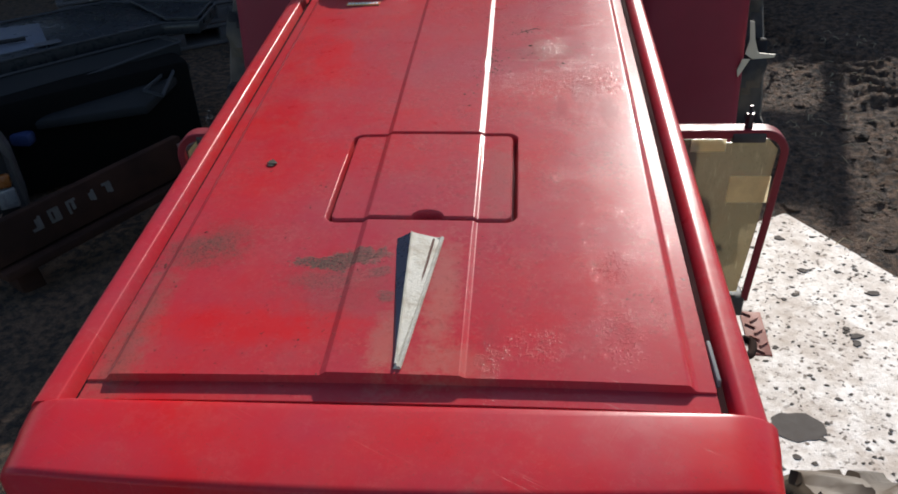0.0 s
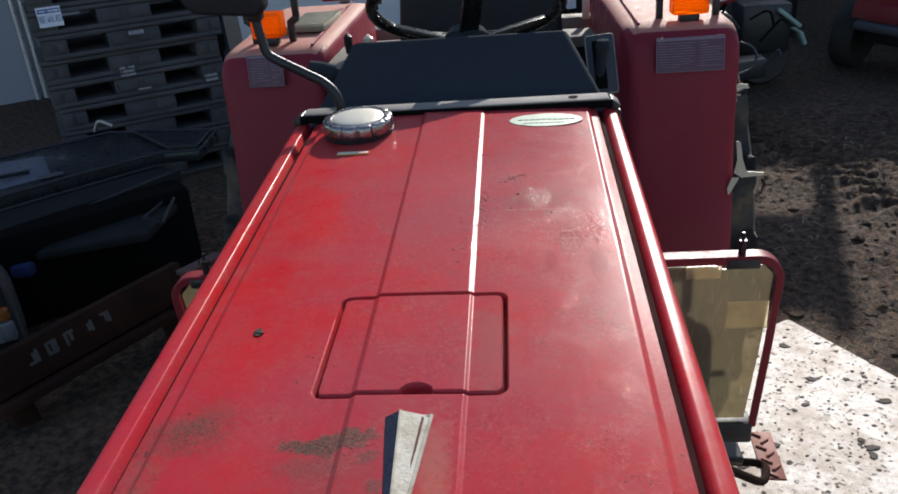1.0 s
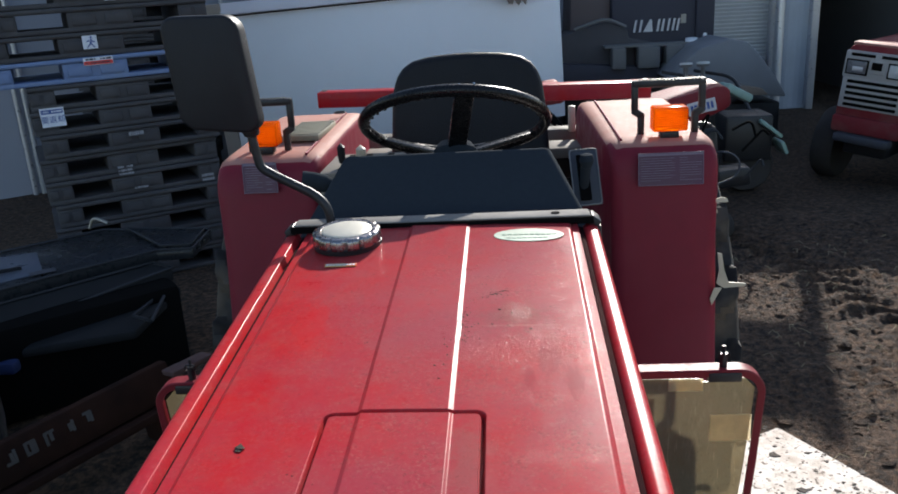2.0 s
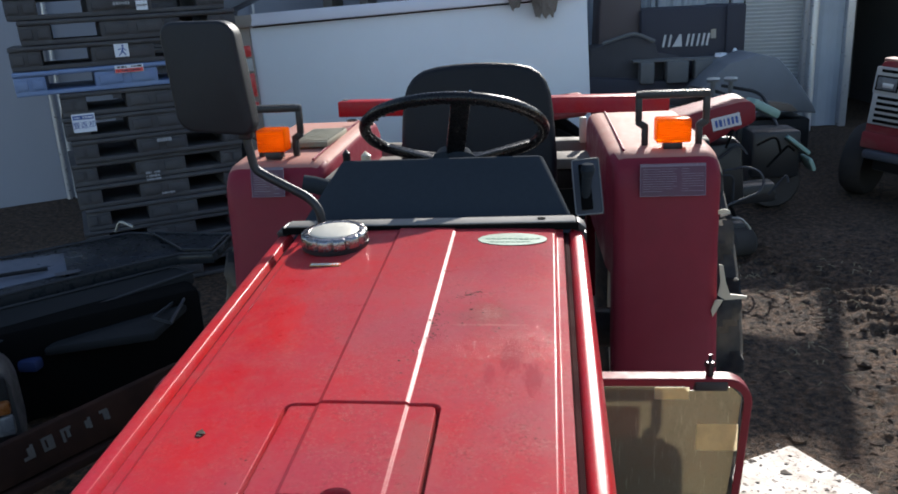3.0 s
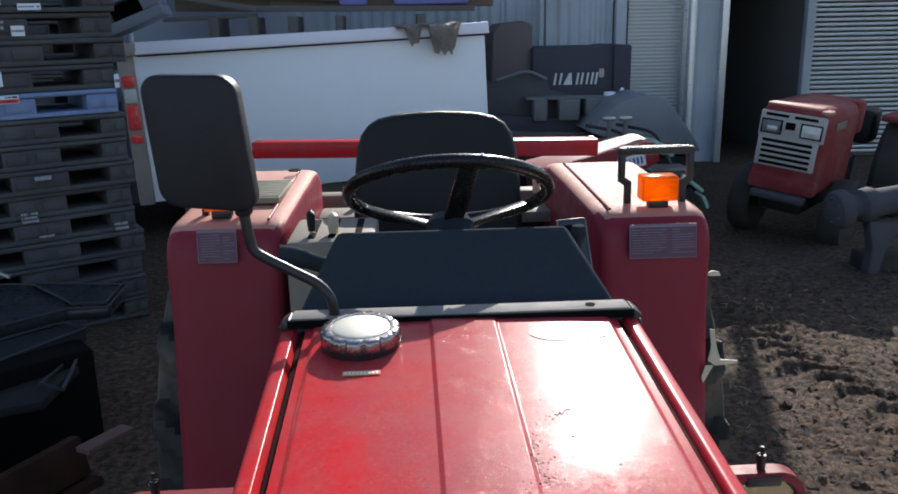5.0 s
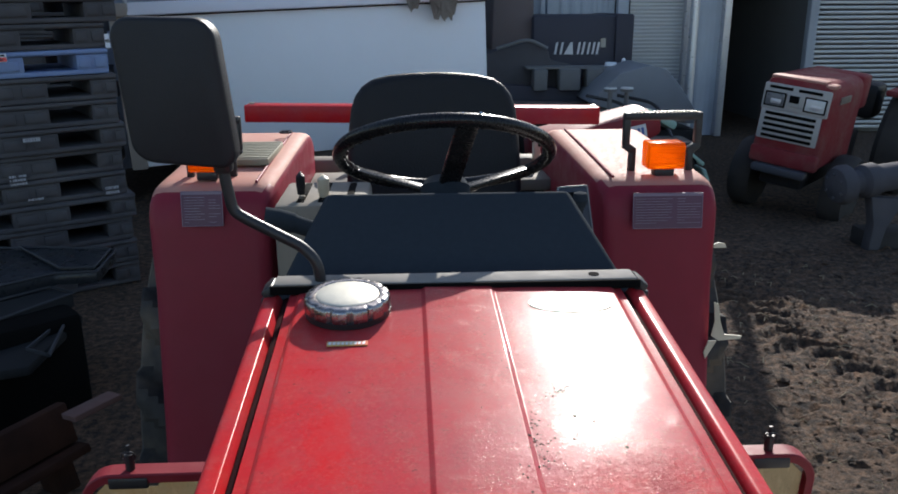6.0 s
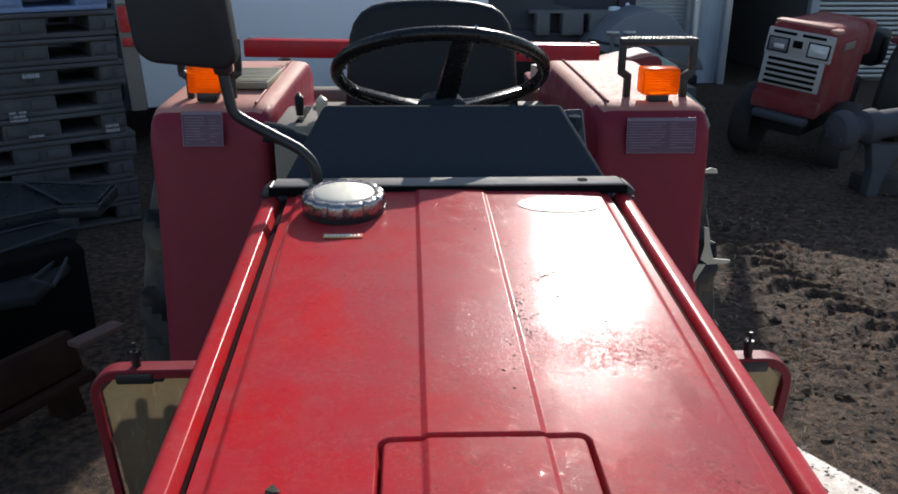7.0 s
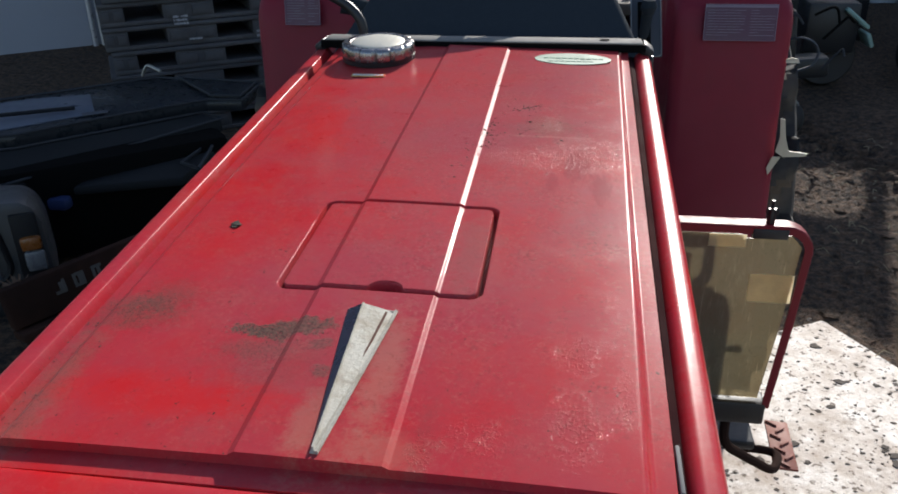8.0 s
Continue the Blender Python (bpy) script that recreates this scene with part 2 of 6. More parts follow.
    m.bump(m.math("ADD", height, m.math("ADD", m.math("MULTIPLY", scr, 0.03), m.math("MULTIPLY", m.math("MULTIPLY", m.ramp(grit, 0.60, 0.66), zone), 0.04))), 0.30, 0.0010)
    m.set("Specular IOR Level", 0.032 if stains else 0.08)
    for key, sock in (("Coat Weight", coat), ("Coat Roughness", gloss)):
        m.t.links.new(sock, m.b.inputs[key])
    nrm = m.b.inputs["Normal"].links[0].from_socket
    m.t.links.new(nrm, m.b.inputs["Coat Normal"])
    m.set("Coat IOR", 1.42)
    return m.m


RED_HOOD = red_paint("red_bonnet_paint", True)
RED = red_paint("red_paint")
# Mudguard red, darkened and cooled in colour for its shaded faces.
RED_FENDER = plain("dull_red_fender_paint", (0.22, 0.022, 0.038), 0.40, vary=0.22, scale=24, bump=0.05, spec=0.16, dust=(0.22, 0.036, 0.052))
RED_PALE = plain("pale_red_paint", (0.44, 0.20, 0.155), 0.68, vary=0.06, scale=90, bump=0.03, spec=0.22, dust=(0.43, 0.26, 0.205))
STRIP = plain("worn_grey_strip", (0.20, 0.19, 0.175), 0.8, 0.0, vary=0.3, scale=60, spec=0.2)
# Tractor red darkened for the shade on pane frames and side bonnet.
RED_SHADED = plain("shaded_red_paint", (0.20, 0.014, 0.022), 0.5, vary=0.25, scale=40, spec=0.3)
MATTE_BLACK = plain("matte_black", (0.006, 0.006, 0.006), 0.95, spec=0.05)
# Dark maroon for the shade painted into the bonnet gaps.
GAP_SHADE = plain("dark_gap_shade", (0.030, 0.010, 0.011), 0.9, vary=0.4, scale=60, spec=0.03, dust=(0.060, 0.024, 0.021))
WHEEL_BLACK = plain("black_wheel_plastic", (0.007, 0.007, 0.008), 0.26, scale=260, bump=0.04, spec=0.3)
RED_OLD = plain("old_red_paint", (0.22, 0.032, 0.037), 0.65, spec=0.15, dust=(0.2, 0.11, 0.09))
DASH = plain("dash_plastic", (0.032, 0.039, 0.047), 0.9, scale=900, bump=0.2, spec=0.03)
SHELL = plain("black_mirror_shell", (0.018, 0.019, 0.022), 0.45, scale=500, bump=0.12, spec=0.25)
BLACK = plain("black_paint", (0.016, 0.016, 0.018), 0.42, scale=120)
VINYL = plain("black_vinyl", (0.012, 0.012, 0.014), 0.42, scale=260, bump=0.5, spec=0.22)
RUBBER = plain("tyre_rubber", (0.02, 0.019, 0.018), 0.75, scale=60, dust=(0.16, 0.12, 0.08))
RUBBER_DUSTY = plain("dusty_tyre_rubber", (0.014, 0.013, 0.012), 0.6, scale=12, dust=(0.20, 0.145, 0.095))
CHROME = plain("chrome", (0.75, 0.74, 0.72), 0.16, 1.0, vary=0.08, scale=200, bump=0.05)
CHROME_DULL = plain("dulled_chrome", (0.32, 0.30, 0.30), 0.24, 1.0, vary=0.3, scale=120, bump=0.10, dust=(0.20, 0.16, 0.13))
STEEL = plain("dull_steel", (0.34, 0.33, 0.31), 0.42, 0.8, dust=(0.2, 0.16, 0.12))
OLIVE = plain("dull_olive_plastic", (0.27, 0.25, 0.18), 0.7, scale=60)
SILVER = plain("silver_plastic", (0.46, 0.43, 0.36), 0.55, 0.0, vary=0.5, scale=420, bump=0.25, spec=0.25, dust=(0.17, 0.125, 0.065))
NAVY = plain("dark_facet", (0.03, 0.035, 0.06), 0.3, 0.2)
WHITE_PRINT = plain("white_print", (0.62, 0.62, 0.62), 0.5, vary=0.1)
LABEL = plain("maroon_label", (0.090, 0.030, 0.066), 0.4, vary=0.15)
LABEL_LINE = plain("pale_label_print", (0.19, 0.145, 0.20), 0.45, vary=0.15)
MINT = plain("mint_sticker", (0.25, 0.36, 0.26), 0.45, scale=60, dust=(0.30, 0.27, 0.19))
GREEN_PRINT = plain("green_print", (0.19, 0.30, 0.21), 0.45)
YELLOW_PRINT = plain("yellow_sticker", (0.62, 0.40, 0.13), 0.4)
ORANGE_PRINT = plain("orange_print", (0.60, 0.10, 0.02), 0.4)
DIRT = plain("dry_dirt", (0.045, 0.034, 0.024), 0.95, scale=500)
CHIP = plain("brown_grey_chips", (0.085, 0.068, 0.056), 0.9, vary=0.4, scale=40)
PALLET = plain("grey_pallet_plastic", (0.070, 0.066, 0.070), 0.65, scale=50, spec=0.3, dust=(0.105, 0.10, 0.10))
PALLET_BLUE = plain("blue_pallet_plastic", (0.17, 0.24, 0.42), 0.5, scale=50, dust=(0.20, 0.26, 0.38))
BOX_WHITE = plain("white_panel_paint", (0.84, 0.86, 0.90), 0.5, vary=0.06, scale=5, bump=0.05)
PALE_TRIM = plain("pale_painted_trim", (0.80, 0.78, 0.84), 0.5, vary=0.06, scale=5)
TAN_METAL = plain("dull_tan_metal", (0.34, 0.29, 0.25), 0.5, vary=0.2, scale=12)
ALU = plain("aluminium_trim", (0.62, 0.62, 0.64), 0.35, 0.6, vary=0.1)
RED_LENS = plain("red_lens", (0.80, 0.075, 0.07), 0.25)
WALL = plain("pale_blue_wall_sheet", (0.37, 0.38, 0.43), 0.6, vary=0.1, scale=4)
SHED = plain("grey_shed_sheet", (0.44, 0.47, 0.52), 0.55, vary=0.2, scale=4, dust=(0.2, 0.2, 0.2))
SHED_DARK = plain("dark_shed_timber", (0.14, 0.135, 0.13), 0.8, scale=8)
SHUTTER = plain("pale_shutter_steel", (0.5, 0.5, 0.5), 0.4, 0.3, vary=0.12)
WOOD = plain("weathered_timber", (0.12, 0.10, 0.085), 0.8, scale=14)
RUST = plain("rusty_brown_paint", (0.10, 0.035, 0.022), 0.75, scale=25, dust=(0.12, 0.06, 0.035))
STEP_RED = plain("rusted_red_paint", (0.26, 0.075, 0.05), 0.7, scale=40, dust=(0.30, 0.20, 0.14))
# Beam rust and its white letters, darkened in colour for deep shade.
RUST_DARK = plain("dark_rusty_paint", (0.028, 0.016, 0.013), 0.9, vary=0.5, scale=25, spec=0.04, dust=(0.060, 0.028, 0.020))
LETTER_OLD = plain("worn_letters_shaded", (0.12, 0.115, 0.11), 0.8, vary=0.6, scale=40, dust=(0.03, 0.02, 0.018))
# Car cover sheet, lowered in colour to stand for deep shade.
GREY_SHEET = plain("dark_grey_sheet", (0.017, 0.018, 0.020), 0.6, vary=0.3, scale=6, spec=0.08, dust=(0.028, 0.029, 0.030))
PALE_GLASS = plain("pale_dusty_glass_and_reflection", (0.10, 0.115, 0.15), 0.35, vary=0.3, scale=5, spec=0.3)
SITE_DARK = plain("dark_slate_paint", (0.050, 0.048, 0.062), 0.6, scale=12, spec=0.3)
SITE_BROWN = plain("dull_brown_paint", (0.12, 0.09, 0.085), 0.7, scale=8)
SITE_HEAP = plain("dusty_slate_cowl", (0.085, 0.080, 0.085), 0.75, vary=0.35, scale=9, spec=0.2)
SITE_GREY = plain("dusty_grey_rubber", (0.16, 0.155, 0.15), 0.8, scale=20)
AXLE_GREY = plain("dusty_cast_grey", (0.070, 0.068, 0.078), 0.8, vary=0.4, scale=16, spec=0.12, dust=(0.11, 0.105, 0.11))
# Grey lifted to paint in the haze that blends tyres with soil.
TYRE_GREY = plain("old_tyre_grey", (0.050, 0.046, 0.044), 0.9, vary=0.4, scale=14, spec=0.05, dust=(0.085, 0.076, 0.070))
RIM_GREY = plain("dusty_grey_rim", (0.055, 0.058, 0.070), 0.6, vary=0.3, scale=20)
RIM_DIM = plain("dim_dusty_edge", (0.042, 0.044, 0.050), 0.7, vary=0.4, scale=14, spec=0.15)
GRILLE = plain("chalky_grille_paint", (0.40, 0.38, 0.36), 0.6, vary=0.15, scale=40)
GREEN = plain("pale_green_paint", (0.28, 0.42, 0.36), 0.45)
CLOTH = plain("brown_rag", (0.36, 0.31, 0.27), 0.9, vary=0.4, scale=40)
PURPLE = plain("faded_violet_sheet", (0.16, 0.15, 0.36), 0.6)
CREAM = plain("cream_paint", (0.6, 0.55, 0.42), 0.4, dust=(0.3, 0.24, 0.16))
BLUE_DIM = plain("dull_blue_plastic", (0.03, 0.045, 0.12), 0.6, spec=0.15)
BAR_GREY = plain("dusty_grey_bar", (0.20, 0.18, 0.155), 0.7, vary=0.3, scale=30, spec=0.2, dust=(0.26, 0.22, 0.17))
# Pale car paint brought down near black to hold the deep shade.
CAR_SHADED = plain("dusty_car_paint_shaded", (0.055, 0.055, 0.058), 0.4, dust=(0.075, 0.07, 0.065))
RIM_PALE = plain("pale_grey_print", (0.36, 0.36, 0.38), 0.6, vary=0.2)
AMBER_DULL = plain("amber_lamp_glass", (0.22, 0.075, 0.02), 0.25)
GREY_LENS = plain("grey_lamp_glass", (0.14, 0.14, 0.15), 0.3)
LAMP_CLEAR = plain("clear_lamp_glass", (0.6, 0.6, 0.58), 0.15)
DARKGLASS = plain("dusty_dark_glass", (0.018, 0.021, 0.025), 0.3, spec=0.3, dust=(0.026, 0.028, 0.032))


def lit_through(name, color, through_part, clear, rough=0.2, worn=False):
    """Thin coloured plastic that light shines through."""
    m = Mat(name, color, rough)
    out = m.t.nodes["Material Output"]
    p = m.pos()
    c = m.mix(m.ramp(m.noise(p, 18, 5, 0.7), 0.3, 0.75), [v * 0.7 for v in color], color)
    if worn:
        # brown smudges, runs of dirt and crossing scratches
        c = m.mix(m.ramp(m.noise(p, 9, 6, 0.8), 0.46, 0.66, 0, 0.6), c, (color[0] * 0.62, color[1] * 0.50, color[2] * 0.42))
        c = m.mix(m.ramp(m.noise(p, 26, 5, 0.8, stretch=(2.4, 1, 0.5)), 0.54, 0.68, 0, 0.45), c, [v * 1.3 for v in color])
        c = m.mix(m.math("MULTIPLY", m.ramp(m.noise(p, 40, 3, 0.6, stretch=(6, 1, 0.4)), 0.64, 0.68), 0.5), c, [v * 1.7 for v in color])
        c = m.mix(m.ramp(m.noise(p, 260, 3, 0.7), 0.62, 0.68, 0, 0.5), c, [v * 0.4 for v in color])
        m.bump(m.noise(p, 22, 4, 0.7), 0.35, 0.004)
    m.color(c)
    tr = m.node("BsdfTranslucent", Color=c)
    mx = m.node("MixShader", i0=through_part, i1=m.b.outputs[0], i2=tr.outputs[0])
    if clear:
        tp = m.node("BsdfTransparent", Color=(*[min(1, v * 1.6) for v in color], 1))
        mx = m.node("MixShader", i0=clear, i1=mx.outputs[0], i2=tp.outputs[0])
    m.t.links.new(mx.outputs[0], out.inputs[0])
    return m.m


AMBER = lit_through("amber_lens", (1.0, 0.27, 0.01), 0.6, 0.38)
PANE = lit_through("yellowed_pane", (0.37, 0.335, 0.255), 0.5, 0.50, 0.18, True)
TAPE = lit_through("cream_tape", (1.0, 0.93, 0.76), 0.85, 0.0, 0.4)


def soil_material():
    m = Mat("dark_soil", (0.1, 0.07, 0.05), 0.95)
    p = m.pos()
    a, b, d = m.noise(p, 3, 5, 0.7), m.noise(p, 28, 6, 0.75), m.noise(p, 160, 3, 0.7)
    c = m.mix(m.ramp(b, 0.42, 0.74), (0.026, 0.016, 0.010), (0.27, 0.155, 0.088))
    c = m.mix(m.ramp(a, 0.5, 0.72, 0, 0.4), c, (0.19, 0.115, 0.07))
    c = m.mix(m.ramp(d, 0.68, 0.76, 0, 0.5), c, (0.36, 0.27, 0.18))
    isl = m.node("NewGeometry").outputs["Random Per Island"]
    c = m.mix(m.ramp(isl, 0.0, 1.0, 0.0, 0.35), c, (0.05, 0.032, 0.022))
    m.color(c)
    rel = m.math("ADD", m.math("MULTIPLY", m.noise(p, 45, 8, 0.8), 1.0), m.math("ADD", m.math("MULTIPLY", d, 0.4), m.math("MULTIPLY", b, 0.8)))
    m.bump(rel, 0.9, 0.03)
    return m.m


def slab_material():
    m = Mat("pale_concrete", (0.6, 0.58, 0.54), 0.85)
    p = m.pos()
    a, b, d = m.noise(p, 4, 5, 0.7), m.noise(p, 26, 6, 0.75), m.noise(p, 150, 3, 0.8)
    c = m.mix(m.ramp(b, 0.35, 0.65), (0.56, 0.49, 0.43), (0.82, 0.78, 0.74))
    c = m.mix(m.ramp(a, 0.46, 0.64, 0, 0.85), c, (0.38, 0.30, 0.24))
    c = m.mix(m.ramp(m.noise(p, 12, 6, 0.8), 0.55, 0.68, 0, 0.7), c, (0.30, 0.23, 0.18))
    patch = m.noise(p, 20, 7, 0.75)
    c = m.mix(m.math("MULTIPLY", m.ramp(patch, 0.60, 0.64), m.ramp(m.noise(p, 5, 3), 0.42, 0.55)), c, (0.17, 0.14, 0.115))
    c = m.mix(m.ramp(d, 0.68, 0.75, 0, 0.7), c, (0.10, 0.085, 0.07))
    fl = m.noise(p, 62, 3, 0.55)
    c = m.mix(m.math("MULTIPLY", m.ramp(fl, 0.60, 0.63), m.ramp(m.noise(p, 7, 4), 0.36, 0.5)), c, (0.16, 0.125, 0.10))
    m.color(c)
    m.bump(m.math("ADD", b, m.math("MULTIPLY", d, 0.3)), 0.5, 0.008)
    return m.m


SOIL, SLAB = soil_material(), slab_material()


# ---- shapes ----
def part(name, bm, material, parent=None, label="", smooth=True, sharp=35):
    """Links a bmesh as one mesh object under a thing or a part."""
    me = bpy.data.meshes.new(name)
    if smooth:
        for f in bm.faces:
            f.smooth = True
        for e in bm.edges:
            if len(e.link_faces) == 2 and e.calc_face_angle(0) > radians(sharp):
                e.smooth = False
    bm.to_mesh(me)
    bm.free()
    me.materials.append(material)
    ob = new(name, me)
    ob.parent = parent
    if label:
        tagged(ob, label)
    return ob


def thing(name, label, category, m=None, group="", kind=""):
    ob = new(name)
    ob.empty_display_size = 0.1
    if m is not None:
        ob.matrix_basis = m
    return tagged(ob, label, category, group, kind)


def box(bm, centre, size, bevel=0.0, turn=None, segs=2):
    """A box, bevelled, added to bm."""
    b = bmesh.new()
    bmesh.ops.create_cube(b, size=1.0)
    bmesh.ops.scale(b, vec=size, verts=b.verts)
    if bevel:
        bmesh.ops.bevel(b, geom=b.edges[:], offset=bevel, segments=segs, affect="EDGES", profile=0.5)
    m = Matrix.Translation(centre) @ (turn.to_4x4() if turn is not None else Matrix.Identity(4))
    bmesh.ops.transform(b, matrix=m, verts=b.verts)
    return join(bm, b)


def join(bm, b):
    me = bpy.data.meshes.new("tmp")
    b.to_mesh(me)
    b.free()
    bm.from_mesh(me)
    bpy.data.meshes.remove(me)
    return bm


def boxed(centre, size, bevel=0.0, turn=None):
    return box(bmesh.new(), centre, size, bevel, turn)


def tube(bm, points, radius, n=12, closed=False, flat=1.0):
    """A round bar along points."""
    pts = [Vector(p) for p in points]
    rings, up = [], None
    count = len(pts)
    for i, p in enumerate(pts):
        a = pts[(i - 1) % count] if closed or i > 0 else p
        c = pts[(i + 1) % count] if closed or i < count - 1 else p
        d = (c - a).normalized()
        if up is None:
            up = Vector((0, 0, 1)) if abs(d.z) < 0.9 else Vector((0, 1, 0))
        side = d.cross(up).normalized()
        up = side.cross(d).normalized()
        r = radius[i] if isinstance(radius, (list, tuple)) else radius
        rings.append([bm.verts.new(p + r * (math.cos(k * 2 * math.pi / n) * side + flat * math.sin(k * 2 * math.pi / n) * up)) for k in range(n)])
    for i in range(count if closed else count - 1):
        a, b = rings[i], rings[(i + 1) % count]
        for k in range(n):
            bm.faces.new((a[k], a[(k + 1) % n], b[(k + 1) % n], b[k]))
    if not closed:
        bm.faces.new(rings[0][::-1])
        bm.faces.new(rings[-1])
    bm.normal_update()
    bmesh.ops.recalc_face_normals(bm, faces=bm.faces)
    return bm


def bend(points, r, n=5):
    """Rounds the corners of a polyline."""
    pts = [Vector(p) for p in points]
    out = [pts[0]]
    for a, b, c in zip(pts, pts[1:], pts[2:]):
        u, v = (a - b), (c - b)
        k = min(r, u.length * 0.45, v.length * 0.45)
        p, q = b + u.normalized() * k, b + v.normalized() * k
        for i in range(n + 1):
            t = i / n
            out.append((1 - t) ** 2 * p + 2 * t * (1 - t) * b + t * t * q)
    return out + [pts[-1]]


def lathe(bm, profile, n=32, m=None, ribs=None):
    """Turns (radius, height) pairs round z. ribs: a function of angle and index that scales the radius."""
    b = bmesh.new()
    rings = []
    for j, (r, z) in enumerate(profile):
        ring = []
        for k in range(n):
            a = 2 * math.pi * k / n
            rr = r * (ribs(a, j) if ribs else 1)
            ring.append(b.verts.new((rr * math.cos(a), rr * math.sin(a), z)))
        rings.append(ring)
    for p, q in zip(rings, rings[1:]):
        for k in range(n):
            b.faces.new((p[k], p[(k + 1) % n], q[(k + 1) % n], q[k]))
    for ring in (rings[0], rings[-1]):
        if (ring[0].co - ring[n // 2].co).length > 1e-5:
            b.faces.new(ring)
    bmesh.ops.remove_doubles(b, verts=b.verts, dist=1e-6)
    bmesh.ops.recalc_face_normals(b, faces=b.faces)
    if m is not None:
        bmesh.ops.transform(b, matrix=m, verts=b.verts)
    return join(bm, b)


def sheet(xs, ys, point):
    """A grid of points point(x, y)."""
    bm = bmesh.new()
    g = [[bm.verts.new(point(x, y)) for x in xs] for y in ys]
    for j in range(len(ys) - 1):
        for i in range(len(xs) - 1):
            bm.faces.new((g[j][i], g[j][i + 1], g[j + 1][i + 1], g[j + 1][i]))
    return bm


def prism(outline, lo, hi, axis="z", bevel=0.0):
    """An outline in a plane, extruded between lo and hi along axis."""
    bm = bmesh.new()
    put3 = {"z": lambda a, b, c: (a, b, c), "y": lambda a, b, c: (a, c, b), "x": lambda a, b, c: (c, a, b)}[axis]
    low = [bm.verts.new(put3(a, b, lo)) for a, b in outline]
    top = [bm.verts.new(put3(a, b, hi)) for a, b in outline]
    n = len(outline)
    bm.faces.new(low[::-1])
    bm.faces.new(top)
    for i in range(n):
        bm.faces.new((low[i], low[(i + 1) % n], top[(i + 1) % n], top[i]))
    bmesh.ops.recalc_face_normals(bm, faces=bm.faces)
    if bevel:
        bmesh.ops.bevel(bm, geom=bm.edges[:], offset=bevel, segments=2, affect="EDGES", profile=0.5)
    return bm


def rounded(w, h, r, n=6, cx=0.0, cy=0.0):
    """The outline of a rounded rectangle."""
    out = []
    for sx, sy, a0 in ((1, 1, 0), (-1, 1, 90), (-1, -1, 180), (1, -1, 270)):
        for k in range(n + 1):
            a = radians(a0 + 90 * k / n)
            out.append((cx + sx * (w / 2 - r) + r * math.cos(a), cy + sy * (h / 2 - r) + r * math.sin(a)))
    return out


def smooth01(x):
    x = min(1.0, max(0.0, x))
    return x * x * (3 - 2 * x)


def lerp(a, b, t):
    return a + (b - a) * t


# ---- ground ----
def ground_height(x, y):
    h = 0.02 * noise.noise(Vector((x * 0.6, y * 0.6, 3.0)))
    near = smooth01((x - 0.6) / 0.6) * smooth01((6.5 - y) / 2) * smooth01((7 - x) / 2)
    h += 0.012 * noise.noise(Vector((x * 4.1, y * 5.3, 1.0)))
    rough = 0.35 + 0.65 * smooth01(noise.noise(Vector((x * 1.3, y * 1.9, 5.0))) + 0.5)
    h += near * rough * (0.022 * abs(noise.noise(Vector((x * 9, y * 15, 7.0)))) + 0.016 * noise.noise(Vector((x * 24, y * 38, 2.0))) + 0.014 * abs(noise.noise(Vector((x * 45, y * 60, 4.0)))))
    u = x - 1.95 - 0.3 * (3.2 - y)
    rut = math.exp(-(u / 0.24) ** 2) * near
    lug = math.sin((y + 0.6 * abs(u) + 0.05 * noise.noise(Vector((x * 3, y * 3, 0)))) * 2 * math.pi / 0.14)
    h += rut * (0.024 * max(-0.3, lug) - 0.012)
    u, v = (x - 1.05) * 0.48 - (y - 2.6) * 0.877, -(x - 1.05) * 0.877 - (y - 2.6) * 0.48
    if 0.03 < u < 4.6 and 0.03 < v < 2.17:
        h = min(h, 0.0) - 0.03
    elif -0.1 < u < 4.7 and -0.1 < v < 2.3:
        h = min(h, 0.008)
    return h


def axis(*pieces):
    out = []
    for a, b, n in pieces:
        out += [a + (b - a) * i / n for i in range(n)]
    return out + [pieces[-1][1]]


gx = axis((-900, -60, 4), (-60, -8, 8), (-8, 0.9, 60), (0.9, 3.2, 130), (3.2, 8, 40), (8, 60, 8), (60, 900, 4))
gy = axis((-900, -60, 4), (-60, -4, 8), (-4, 1.7, 40), (1.7, 5.0, 170), (5.0, 12, 40), (12, 60, 8), (60, 900, 4))
ground = part("ground", sheet(gx, gy, lambda x, y: (x, y, ground_height(x, y) * (1 if abs(x) < 9 and -5 < y < 13 else 0))), SOIL)
tagged(ground, "dark churned soil with tyre ruts and clods", "ground", kind="structure")

slab_bm = prism([(1.05, 2.60), (3.26, -1.43), (1.33, -2.49), (-0.88, 1.544)], -0.15, 0.012, "z", 0.012)
slab = tagged(part("concrete_slab", slab_bm, SLAB), "pale worn concrete slab strewn with dark chips", "pavement", kind="structure")


# ---- tractor ----
def tractor_place():
    return Matrix.Translation((0.002, 0.38, 0)) @ pose(0, 0, 0, 0, 0, -0.86) @ Matrix.Translation((0, -0.38, 0))


tractor = thing("tractor", "faded red compact tractor with dirty bonnet and amber lamps, on concrete", "tractor", tractor_place())


def hood_z(y):
    return 1.183 + 0.066 * (y - 0.68)


